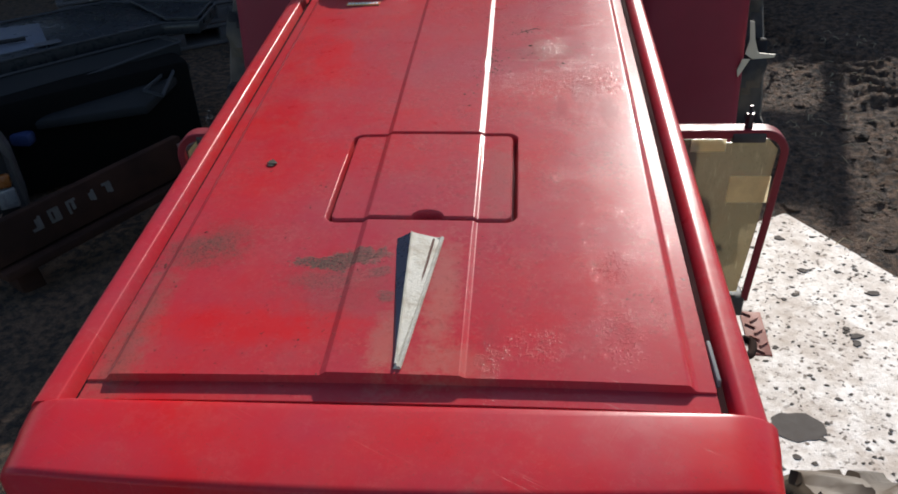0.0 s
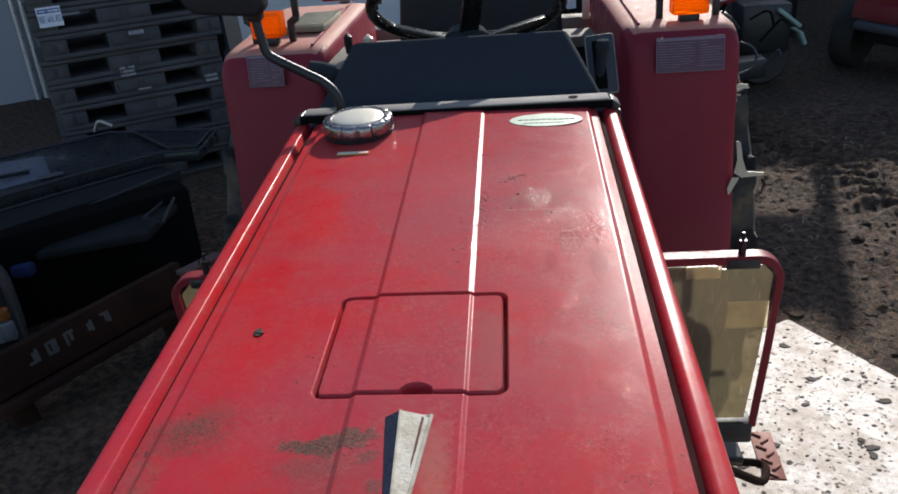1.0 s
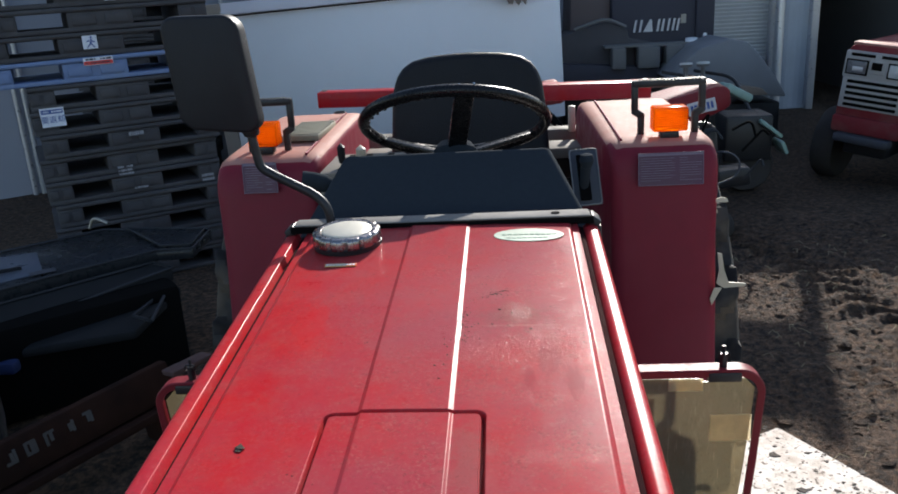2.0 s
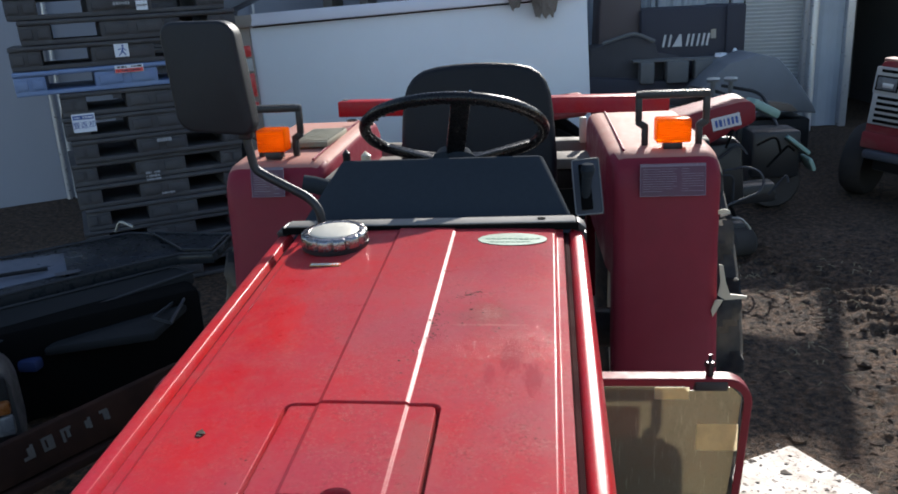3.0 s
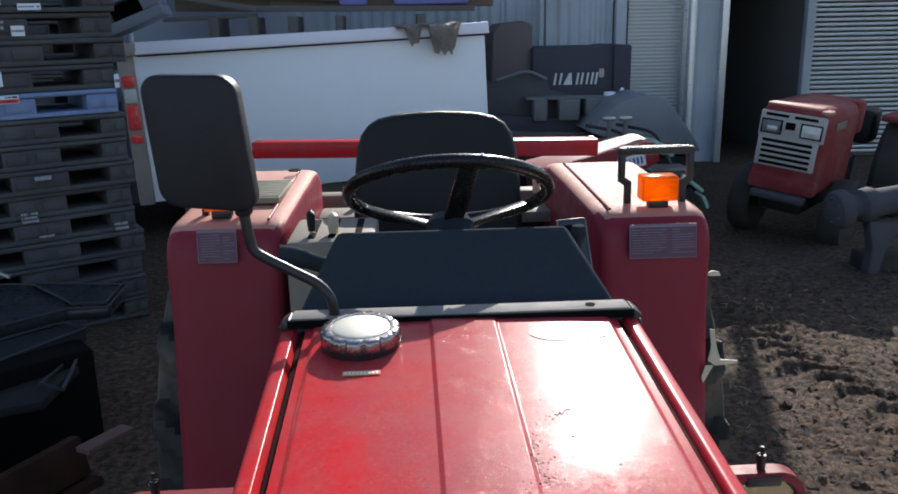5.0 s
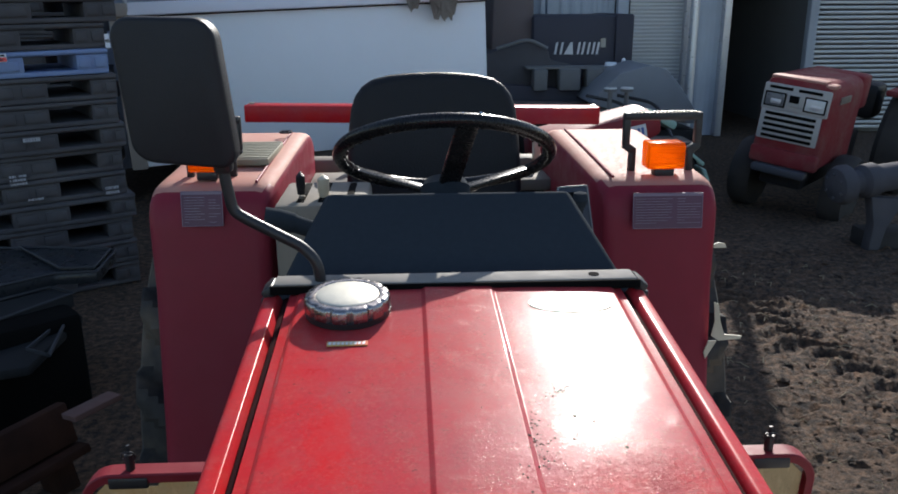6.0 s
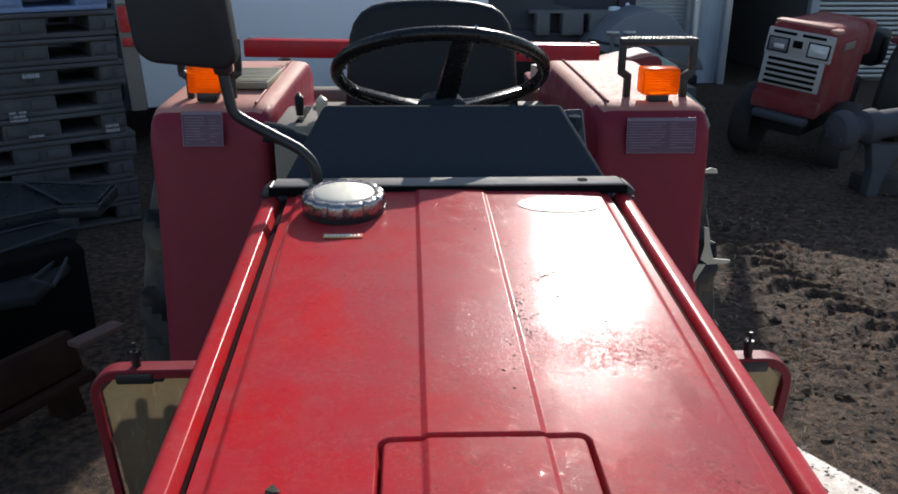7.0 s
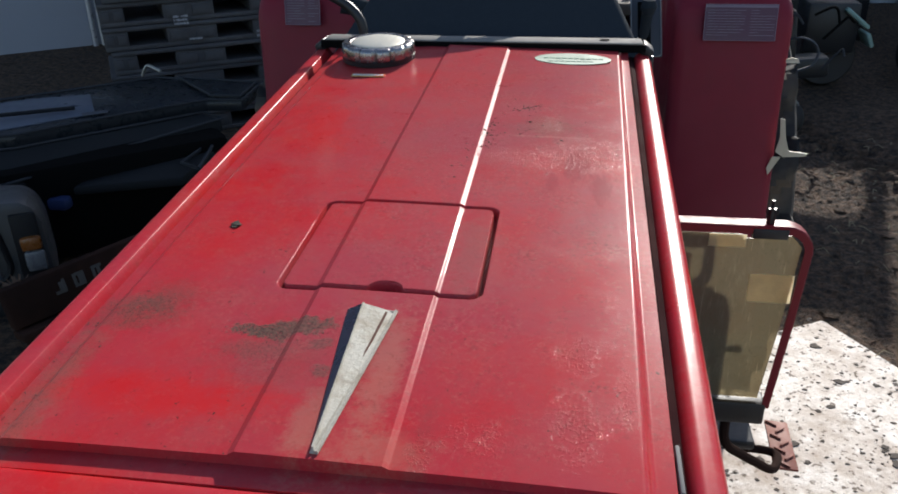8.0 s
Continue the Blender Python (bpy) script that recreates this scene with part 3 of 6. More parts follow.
def band(x, y):
    """Raised centre band: a steep flank on one side, a shallow worn one on the other that changes along its length."""
    flank = 0.0045 if y > 0.6825 else lerp(0.0034, 0.0028, smooth01((y - 0.53) / 0.02))
    up = min(1.0, max(0.0, (0.0425 - x) / flank if x > 0 else (0.0418 + x) / 0.0042))
    return up * lerp(0.0027, 0.0017, min(1.0, max(0.0, (x + 0.0376) / 0.0756)))


def taper(y):
    return min(1.0, max(0.0, (y - 0.38) / 0.77))


HATCH = (0.0715, 0.5455, 0.6825, 0.0105)


def hood_top(x, y):
    e = lerp(0.1695, 0.1825, taper(y))
    step = smooth01((abs(x) - e) / 0.005 + 0.5) if abs(x) < 0.3 else 1
    front = min(1.0, max(0.0, (0.3893 - y) / 0.0006))
    drop = max(step, front)
    z = hood_z(y) + band(x, y) * (1 - drop) - max(0.0040 * step, 0.0052 * front) - 0.06 * x * x
    hx, y0, y1, r = HATCH
    dx, dy = abs(x) - (hx - r), abs(y - (y0 + y1) / 2) - ((y1 - y0) / 2 - r)
    d = math.hypot(max(dx, 0), max(dy, 0)) + min(0, max(dx, dy)) - r
    z -= 0.010 * smooth01(-d / 0.0030)
    z -= 0.11 * max(0.0, abs(x) - 0.10) ** 2
    z += 0.0003 * noise.noise(Vector((x * 9, y * 7, 0)))
    return z


def fine_axis(stops, coarse):
    """Sample places from (place, half width, step) plus a coarse spacing."""
    lo, hi = stops[0][0], stops[-1][0]
    out = {round(lo + (hi - lo) * i / coarse, 5) for i in range(coarse + 1)}
    for c, w, s in stops:
        k = int(w / s)
        out |= {round(c + i * s, 5) for i in range(-k, k + 1) if lo <= c + i * s <= hi}
    return sorted(out)


def build_hood():
    f = lambda y: lerp(0.1826, 0.1932, taper(y))
    us = fine_axis([(-1, 0, 1), (-0.92, 0.045, 0.008), (-0.362, 0.05, 0.0035), (-0.212, 0.028, 0.003), (0.214, 0.028, 0.003), (0.362, 0.05, 0.0035), (0.92, 0.045, 0.008), (1, 0, 1)], 40)
    ys = fine_axis([(0.3742, 0.001, 0.001), (0.3890, 0.0012, 0.0003), (0.552, 0.012, 0.0007), (0.676, 0.012, 0.0007), (1.160, 0.001, 0.001)], 70)
    bm = sheet(us, ys, lambda u, y: (u * f(y), y, hood_top(u * f(y), y)))
    rim = [e for e in bm.edges if e.is_boundary]
    r = bmesh.ops.extrude_edge_only(bm, edges=rim)
    for v in r["geom"]:
        if isinstance(v, bmesh.types.BMVert):
            v.co.z -= 0.02
    bmesh.ops.recalc_face_normals(bm, faces=bm.faces)
    hood = part("bonnet", bm, RED_HOOD, tractor, "sun-faded red bonnet with raised centre band, dirt stains", sharp=60)
    # lid of the bonnet hatch
    hx, y0, y1, r = HATCH
    hx, y0, y1, r = hx - 0.0044, y0 + 0.0034, y1 - 0.0056, r - 0.0035
    xs = fine_axis([(-hx, 0.014, 0.001), (-0.0397, 0.006, 0.001), (0.0, 0.022, 0.0015), (0.0403, 0.006, 0.001), (hx, 0.014, 0.001)], 24)
    xs = sorted({max(-hx, min(hx, x)) for x in xs})

    def column(x, v):
        d = max(0.0, abs(x) - (hx - r))
        cut = r - math.sqrt(max(0.0, r * r - d * d))
        notch = 0.0085 * math.sqrt(1 - ((x - 0.006) / 0.012) ** 2) if abs(x - 0.006) < 0.012 else 0
        y = lerp(y0 + max(cut, notch), y1 - cut, v)
        return (x, y, hood_z(y) + band(x, 0.62) - 0.06 * x * x + 0.0008)

    vs = [0, 0.006, 0.02] + [0.06 * i for i in range(1, 16)] + [0.96, 0.98, 0.994, 1]
    bm = sheet(xs, vs, column)
    edge = [e for e in bm.edges if e.is_boundary]
    ex = bmesh.ops.extrude_edge_only(bm, edges=edge)
    for v in ex["geom"]:
        if isinstance(v, bmesh.types.BMVert):
            v.co.z -= 0.013
    bmesh.ops.recalc_face_normals(bm, faces=bm.faces)
    soft = [e for e in bm.edges if len(e.link_faces) == 2 and e.calc_face_angle(0) > radians(60)]
    bmesh.ops.bevel(bm, geom=soft, offset=0.0018, segments=3, affect="EDGES", profile=0.5)
    part("hatch_lid", bm, RED_HOOD, hood, "flush red hatch lid with finger notch", sharp=60)
    # Black box puts the notch's shade into colour.
    part("notch_hollow", boxed((0.006, y0 + 0.006, hood_z(y0) - 0.0115), (0.030, 0.022, 0.006)), MATTE_BLACK, hood, "black box standing in for shade under the notch", smooth=False)
    # emblem: a long three-sided spike
    bm = bmesh.new()
    za = hood_z(0.52) + 0.0022
    zb = hood_z(0.39) + 0.0022
    a, b, c = (-0.0135, 0.522, za), (0.019, 0.522, za), (-0.0022, 0.5222, za + 0.0056)
    d, e, f2 = (0.0008, 0.393, zb), (0.0045, 0.393, zb), (0.0024, 0.3945, zb + 0.003)
    va = [bm.verts.new(p) for p in (a, b, c, d, e, f2)]
    bm.faces.new((va[1], va[4], va[5], va[2]))
    bm.faces.new((va[0], va[1], va[2]))
    bm.faces.new((va[3], va[5], va[4]))
    emb = part("emblem", bm, SILVER, hood, "silver wedge emblem, tarnished", smooth=False)
    # Left facet in dark navy paints the shade on that side.
    bm = bmesh.new()
    va = [bm.verts.new(p) for p in (a, c, f2, d)]
    bm.faces.new(va)
    part("emblem_facet", bm, NAVY, emb, smooth=False)
    bm = bmesh.new()
    tube(bm, [Vector(b) + Vector((0, 0, 0.001)), Vector(e) + Vector((0, 0, 0.001))], 0.0014, 6)
    tube(bm, [Vector(a).lerp(Vector(b), 0.06) + Vector((0, 0, 0.0004)), Vector(b) + Vector((0, 0, 0.0004))], 0.0008, 6)
    tube(bm, [Vector(c), Vector(f2)], 0.0008, 6)
    part("emblem_rim", bm, SILVER, emb)
    bm = bmesh.new()
    p, q = Vector(b).lerp(Vector(c), 0.26) + Vector((0, -0.004, 0.0006)), Vector(e).lerp(Vector(f2), 0.3) + Vector((0.001, 0.03, 0.0010))
    tube(bm, [p, p.lerp(q, 0.5), q], [0.0009, 0.0009, 0.0006], 6)
    part("emblem_groove", bm, RUST, emb, "brown dirt in the groove")
    # stickers
    out = [(0.123 + 0.047 * math.cos(k * math.pi / 20), 1.103 + 0.0235 * math.sin(k * math.pi / 20)) for k in range(40)]
    bm = prism(out, 0, 0.0006)
    for v in bm.verts:
        v.co.z += hood_z(v.co.y) - 0.06 * v.co.x ** 2 + 0.0004
    st = part("oval_sticker", bm, MINT, hood, "worn mint-green oval sticker", smooth=False)
    bm = bmesh.new()
    rnd = random.Random(4)
    for x in [0.09 + 0.0075 * i for i in range(10)]:
        box(bm, (x, 1.106, hood_z(1.106) - 0.06 * x * x + 0.0012), (0.0055, 0.008 * rnd.uniform(0.7, 1.1), 0.0005))
    for x in [0.096 + 0.007 * i for i in range(8)]:
        box(bm, (x, 1.092, hood_z(1.092) - 0.06 * x * x + 0.0012), (0.005, 0.003, 0.0005))
    part("sticker_print", bm, GREEN_PRINT, st, smooth=False)
    bm = boxed((-0.118, 1.018, hood_z(1.018) + 0.0002), (0.04, 0.009, 0.0008), turn=pose(0, 0, 0, 3.8, 0, 0).to_3x3())
    st = part("small_sticker", bm, YELLOW_PRINT, hood, "small yellow sticker", smooth=False)
    bm = bmesh.new()
    for i in range(9):
        box(bm, (-0.135 + 0.0042 * i, 1.018, hood_z(1.018) + 0.0008), (0.0028, 0.006, 0.0006))
    part("sticker_print", bm, WHITE_PRINT, st, smooth=False)
    part("sticker_end", boxed((-0.104, 1.018, hood_z(1.018) + 0.0006), (0.013, 0.0088, 0.0006), turn=pose(0, 0, 0, 3.8, 0, 0).to_3x3()), ORANGE_PRINT, st, "orange end of the sticker", smooth=False)
    return hood


def build_rail(side):
    ys = [0.3722 + (1.163 - 0.3722) * i / 24 for i in range(25)]
    inner = [(0.0012, -0.03), (0.0012, -0.0108), (0.0018, -0.0080), (0.0046, -0.0038), (0.0064, -0.0023)] if side > 0 else [(0.0024, -0.03), (0.0024, -0.0122), (0.0030, -0.0110), (0.0075, -0.0026), (0.0080, -0.0020)]
    outer = [(0.0088, -0.0018), (0.0105, -0.0019), (0.0120, -0.00205), (0.0150, -0.00245), (0.0178, -0.0029), (0.0190, -0.0036), (0.0205, -0.0062), (0.0222, -0.0104), (0.0238, -0.0160), (0.0252, -0.022), (0.0262, -0.030), (0.027, -0.12), (0.027, -0.34)] if side > 0 else [(0.0088, -0.0018), (0.0105, -0.0017), (0.0135, -0.0017), (0.0165, -0.0018), (0.0190, -0.0021), (0.0212, -0.0028), (0.0232, -0.0046), (0.0248, -0.0085), (0.0260, -0.0145), (0.0268, -0.022), (0.0274, -0.030), (0.0278, -0.12), (0.0278, -0.34)]
    prof = inner + outer

    def point(k, y):
        dx, dz = prof[k]
        g = lerp(0.1868, 0.1998, taper(y))
        return (side * (g + dx * lerp(1.0, 1.04, taper(y))), y, hood_z(y) - 0.006 + dz)

    bm = sheet(range(len(prof)), ys, lambda k, y: point(int(k), y))
    # front end turns down and inwards
    ex = bmesh.ops.extrude_edge_only(bm, edges=[e for e in bm.edges if all(abs(v.co.y - ys[0]) < 1e-6 for v in e.verts)])
    for v in ex["geom"]:
        if isinstance(v, bmesh.types.BMVert):
            v.co.y -= 0.001
            v.co.z -= 0.012
            v.co.x -= side * 0.002
    bmesh.ops.recalc_face_normals(bm, faces=bm.faces)
    return part("side_panel", bm, RED, tractor, "red side panel with rounded top edge", sharp=70)


def build_nose():
    prof = [(0.3722, 1.135), (0.3722, 1.1570), (0.3720, 1.1575), (0.3716, 1.15765), (0.3703, 1.1577), (0.3557, 1.1574), (0.3397, 1.1564), (0.3247, 1.1556), (0.3209, 1.1549), (0.3195, 1.1529), (0.3193, 1.10), (0.3237, 0.99)]
    xs = [-1, -0.995, -0.98, -0.955, -0.92, -0.87] + [-0.8 + 0.1 * i for i in range(17)] + [0.87, 0.92, 0.955, 0.98, 0.995, 1]

    def point(u, k):
        y, z = prof[int(k)]
        a = max(0.0, (abs(u) - 0.87) / 0.13)
        edge = 0.014 * (1 - math.sqrt(max(0, 1 - a * a)))
        bow = -0.008 * (1 - u * u) * (1 if k > 4 else max(0, k - 3) / 2)
        w = 0.2135 - 0.0065 * max(0.0, (0.3722 - y)) / 0.045
        return (u * w, y + bow + edge * 0.4 * (1 if k > 5 else 0), z - edge * (1 if k < 10 else 0.2))

    bm = sheet(xs, range(len(prof)), point)
    rim = [e for e in bm.edges if e.is_boundary and all(abs(v.co.x) > 0.2 for v in e.verts) and abs(e.verts[0].co.x - e.verts[1].co.x) < 0.02]
    ex = bmesh.ops.extrude_edge_only(bm, edges=rim)
    for v in ex["geom"]:
        if isinstance(v, bmesh.types.BMVert):
            v.co.z, v.co.y = v.co.z - 0.12, max(v.co.y, 0.332)
    bmesh.ops.recalc_face_normals(bm, faces=bm.faces)
    nose = part("nose_panel", bm, RED, tractor, "red nose panel with rounded front edge", sharp=60)
    bm = boxed((0, 0.344, 0.83), (0.40, 0.03, 0.33), 0.012)
    gr = part("grille", bm, BLACK, tractor, "black front grille")
    bm = bmesh.new()
    for i in range(8):
        box(bm, (0, 0.327, 0.70 + 0.035 * i), (0.36, 0.012, 0.012), 0.003)
    part("grille_slats", bm, BLACK, gr)


build_hood()
build_rail(-1)
build_rail(1)
build_nose()
# Added bars stand in for the shade inside both side gaps.
for sx in (-1, 1):
    seal = [(sx * lerp(0.184, 0.197, taper(y)), y, hood_z(y) - 0.018) for y in (0.38, 0.6, 0.9, 1.16)]
    part("gap_seal", tube(bmesh.new(), seal, 0.006, 8), GAP_SHADE, tractor, "dark maroon bar standing in for shade in the gap")


part("gap_strip", boxed((0.1853, 0.414, hood_z(0.414) - 0.0085), (0.0024, 0.036, 0.006), 0.0008, pose(0, 0, 0, 0, 0, -0.9).to_3x3()), SITE_GREY, tractor, "grey strip in the gap")


def build_body():
    """Dark engine, gearbox and floor under the bonnet."""
    bm = boxed((0, 0.78, 0.72), (0.30, 0.72, 0.46), 0.02)
    box(bm, (0, 1.5, 0.55), (0.26, 1.0, 0.36), 0.03)
    box(bm, (0, 2.15, 0.6), (0.40, 0.6, 0.42), 0.04)
    part("chassis", bm, BLACK, tractor, "black engine and gearbox housing")
    bm = boxed((0, 1.55, 0.5), (0.95, 0.55, 0.02), 0.006)
    part("floor_plate", bm, BLACK, tractor)
    bm = bmesh.new()
    tube(bm, [(-0.58, 0.75, 0.3), (0.58, 0.75, 0.3)], 0.035)
    box(bm, (0, 0.72, 0.36), (0.2, 0.16, 0.2), 0.02)
    part("front_axle", bm, BLACK, tractor)
    bm = bmesh.new()
    tube(bm, [(-0.5, 2.32, 0.575), (0.5, 2.32, 0.575)], 0.06)
    part("rear_axle", bm, BLACK, tractor)


def build_wheel(x, y, r, width, lugs, rim_r):
    side = 1 if x > 0 else -1
    turn = Matrix.Translation((x, y, r)) @ pose(0, 0, 0, 0, 90, 0)
    w = width / 2
    side_prof = [(rim_r, 0.78), (lerp(rim_r, r, 0.25), 0.97), (lerp(rim_r, r, 0.5), 1.03), (lerp(rim_r, r, 0.72), 1.0), (r * 0.925, 0.93), (r * 0.945, 0.88)]
    tread = [(r * lerp(0.955, 0.945, abs(o)), o) for o in (-0.85, -0.7, -0.55, -0.4, -0.25, -0.1, 0, 0.1, 0.25, 0.4, 0.55, 0.7, 0.85)]
    prof = [(q, -o) for q, o in side_prof] + tread + side_prof[::-1]

    def skin(a, v):
        # v runs from bead to bead; slanting lugs on the tread
        rad, off = prof[int(v)]
        if 5 <= v <= len(prof) - 6:
            k = (a / (2 * math.pi) * lugs + abs(off) * 0.75 + (0.5 if off > 0 else 0)) % 1.0
            rad += (0.034 if r > 0.4 else 0.014) * smooth01((0.22 - abs(k - 0.5)) / 0.08 + 0.5)
        return Vector((x + off * w, y + rad * math.cos(a), r + rad * math.sin(a)))

    bm = sheet([2 * math.pi * i / (lugs * 12) for i in range(lugs * 12 + 1)], range(len(prof)), skin)
    bmesh.ops.remove_doubles(bm, verts=bm.verts, dist=1e-5)
    bmesh.ops.recalc_face_normals(bm, faces=bm.faces)
    tyre = part("tyre", bm, RUBBER if r > 0.4 else RUBBER_DUSTY, tractor, "black lugged tyre with dried mud", sharp=40)
    bm = bmesh.new()
    lathe(bm, [(rim_r * 1.04, -side * w * 0.8), (rim_r * 0.97, -side * w * 0.82), (rim_r * 0.9, -side * w * 0.3), (rim_r * 0.5, -side * w * 0.1), (0.04, 0.0), (rim_r * 0.6, side * w * 0.12), (rim_r * 0.87, side * w * 0.3), (rim_r * 0.97, side * w * 0.82), (rim_r * 1.04, side * w * 0.8)], 40, turn)
    part("rim", bm, CREAM, tyre, "cream-painted wheel rim")


build_body()
for sx in (-1, 1):
    build_wheel(sx * 0.575, 0.76, 0.285, 0.17, 14, 0.185)
    build_wheel(sx * 0.495, 2.32, 0.575, 0.27, 20, 0.31)


def build_fender(side):
    """A boxy mudguard with a rounded top edge, sloping forwards towards its foot."""
    xin, xout = (0.30, 0.545)
    name = "fender"
    # side outline, y and z, from the front foot over the top to the rear
    prof = [(1.655, 0.50), (1.70, 0.70), (1.745, 1.0), (1.762, 1.12), (1.770, 1.165), (1.785, 1.188), (1.812, 1.199), (1.85, 1.202), (2.1, 1.212), (2.3, 1.218), (2.345, 1.212), (2.37, 1.19), (2.40, 1.0), (2.42, 0.9)]
    us = [0, 0.02, 0.06, 0.12, 0.3, 0.5, 0.7, 0.88, 0.94, 0.98, 1.0]

    def point(u, k):
        y, z = prof[int(k)]
        # round both long edges
        a = max(0.0, (abs(u - 0.5) - 0.38) / 0.12)
        d = 0.022 * (1 - math.sqrt(max(0, 1 - a * a)))
        top = smooth01((z - 1.0) / 0.18)
        x = lerp(xin + (0.02 if y < 1.8 else 0.01 * (2.35 - y) / 0.5), xout, u)
        return (side * x, y + d * (1 - top) * (1 if y < 2 else -1), z - d * top)

    bm = sheet(us, range(len(prof)), point)
    rim = [e for e in bm.edges if e.is_boundary and abs(e.verts[0].co.x - e.verts[1].co.x) < 0.02]
    bmesh.ops.recalc_face_normals(bm, faces=bm.faces)
    inner = [e for e in rim if abs(e.verts[0].co.x) < 0.4]
    outer = [e for e in rim if abs(e.verts[0].co.x) > 0.5]
    for edges, drop in ((inner, 0.5), (outer, 0.05)):
        ex = bmesh.ops.extrude_edge_only(bm, edges=edges)
        for v in ex["geom"]:
            if isinstance(v, bmesh.types.BMVert):
                cy, cz = 2.1, 0.6
                if drop > 0.1:
                    v.co.z = max(0.5, v.co.z - 0.25)
                    v.co.y = lerp(v.co.y, cy, 0.1)
                else:
                    v.co.y += 0.03 * (1 if v.co.y < 2.1 else -1)
                    v.co.z -= 0.02
    bmesh.ops.recalc_face_normals(bm, faces=bm.faces)
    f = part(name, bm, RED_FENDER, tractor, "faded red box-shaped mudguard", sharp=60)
    f.data.materials.append(RED_PALE)
    # Faces pointing up take the paler red, the rest the shade-darkened one.
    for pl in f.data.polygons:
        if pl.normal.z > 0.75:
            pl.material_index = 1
    if side > 0:
        # torn cream flap on the outer front edge
        for pts in ([(0.540, 0.965), (0.549, 0.962), (0.556, 0.925), (0.566, 0.897), (0.602, 0.893), (0.600, 0.887), (0.556, 0.884), (0.540, 0.895), (0.545, 0.925)],
                    [(0.552, 0.884), (0.532, 0.845), (0.528, 0.86), (0.536, 0.884)], [(0.540, 1.075), (0.550, 1.079), (0.562, 1.076), (0.566, 1.068), (0.540, 1.068)]):
            flap = part("flap", prism(pts, 1.722 if pts[0][1] < 1 else 1.752, 1.725 if pts[0][1] < 1 else 1.756, "y"), CREAM, f, "torn cream plastic flap", smooth=False)
    # pressed seam on the top
    x = 0.345
    bm = bmesh.new()
    tube(bm, [(side * x, 1.80, 1.203), (side * x, 2.1, 1.214), (side * x, 2.3, 1.2195)], 0.003, 8)
    part("seam", bm, RED_FENDER, f)
    # warning label
    cx, cz = (0.443, 1.145) if side > 0 else (0.440, 1.163)
    w, h = (0.135, 0.069) if side > 0 else (0.075, 0.066)
    ly = 1.757 - 0.004
    tilt = pose(0, 0, 0, -8, 0, 0).to_3x3()
    bm = boxed((side * cx, ly, cz), (w, 0.0016, h), turn=tilt)
    lab = part("warning_label", bm, LABEL, f, "maroon warning label with pale print", smooth=False)
    bm = bmesh.new()
    rnd = random.Random(int(side + 5))

    def line(x0, x1, z, t):
        q = Vector((0, -0.0014, z))
        q.rotate(tilt.to_quaternion())
        box(bm, (side * cx + (x0 + x1) / 2, ly + q.y, cz + q.z), (x1 - x0, 0.0008, t), turn=tilt)

    line(-w / 2, w / 2, h / 2 - 0.0005, 0.001)
    line(-w / 2, w / 2, -h / 2 + 0.0005, 0.001)
    for s in (-1, 1):
        line(s * w / 2 - 0.0005, s * w / 2 + 0.0005, 0, h)
    line(-w / 2, w / 2, h / 2 - 0.0040, 0.0045)
    for k in range(10):
        z = h / 2 - 0.0115 - k * 0.0052
        if z < -h / 2 + 0.005:
            break
        for half in (0, 1):
            x = (-w / 2 if half == 0 else 0.10 * w) + 0.005
            stop = (0.06 * w if half == 0 else w / 2 - 0.004) - rnd.choice((0.0, 0.0, 0.008, 0.03))
            while x < stop:
                l = min(stop - x, rnd.uniform(0.010, 0.032))
                line(x, x + l, z, 0.0011)
                x += l + 0.0015
    part("label_print", bm, LABEL_LINE, lab, smooth=False)
    # amber lamp with its foot
    lx = side * (0.452 if side > 0 else 0.442)
    lz, lyy = (1.240 if side > 0 else 1.246), 1.822
    hw = 0.036 if side > 0 else 0.032
    bm = boxed((lx, lyy + 0.008, lz - 0.034), (0.04, 0.03, 0.018), 0.004)
    lamp = part("indicator_lamp", bm, BLACK, f, "amber indicator lamp on black foot")
    ser = [(lyy + 0.036, lz - 0.023), (lyy + 0.03, lz - 0.026), (lyy - 0.010, lz - 0.026), (lyy - 0.0145, lz - 0.0235)]
    for k in range(9):
        zz = lz - 0.022 + 0.0049 * k
        ser += [(lyy - 0.0155, zz), (lyy - 0.0174, zz + 0.0012), (lyy - 0.0174, zz + 0.003), (lyy - 0.0155, zz + 0.0042)]
    ser += [(lyy - 0.0145, lz + 0.0235), (lyy - 0.010, lz + 0.026), (lyy + 0.03, lz + 0.026), (lyy + 0.036, lz + 0.023)]
    bm = prism(ser, lx - hw, lx + hw, "x")
    ends = [e for e in bm.edges if e.calc_face_angle(0) > 1.2]
    bmesh.ops.bevel(bm, geom=ends, offset=0.003, segments=2, affect="EDGES", profile=0.5)
    part("lens", bm, AMBER, lamp, "ribbed amber lens")
    # grab handle behind the lamp
    hx0, hx1 = (0.383, 0.528) if side > 0 else (0.386, 0.497)
    hz = 1.318
    bm = bmesh.new()
    for hx, s in ((hx0, 1), (hx1, -1)):
        box(bm, (side * hx, 1.862, 1.285), (0.014, 0.016, 0.065), 0.003)
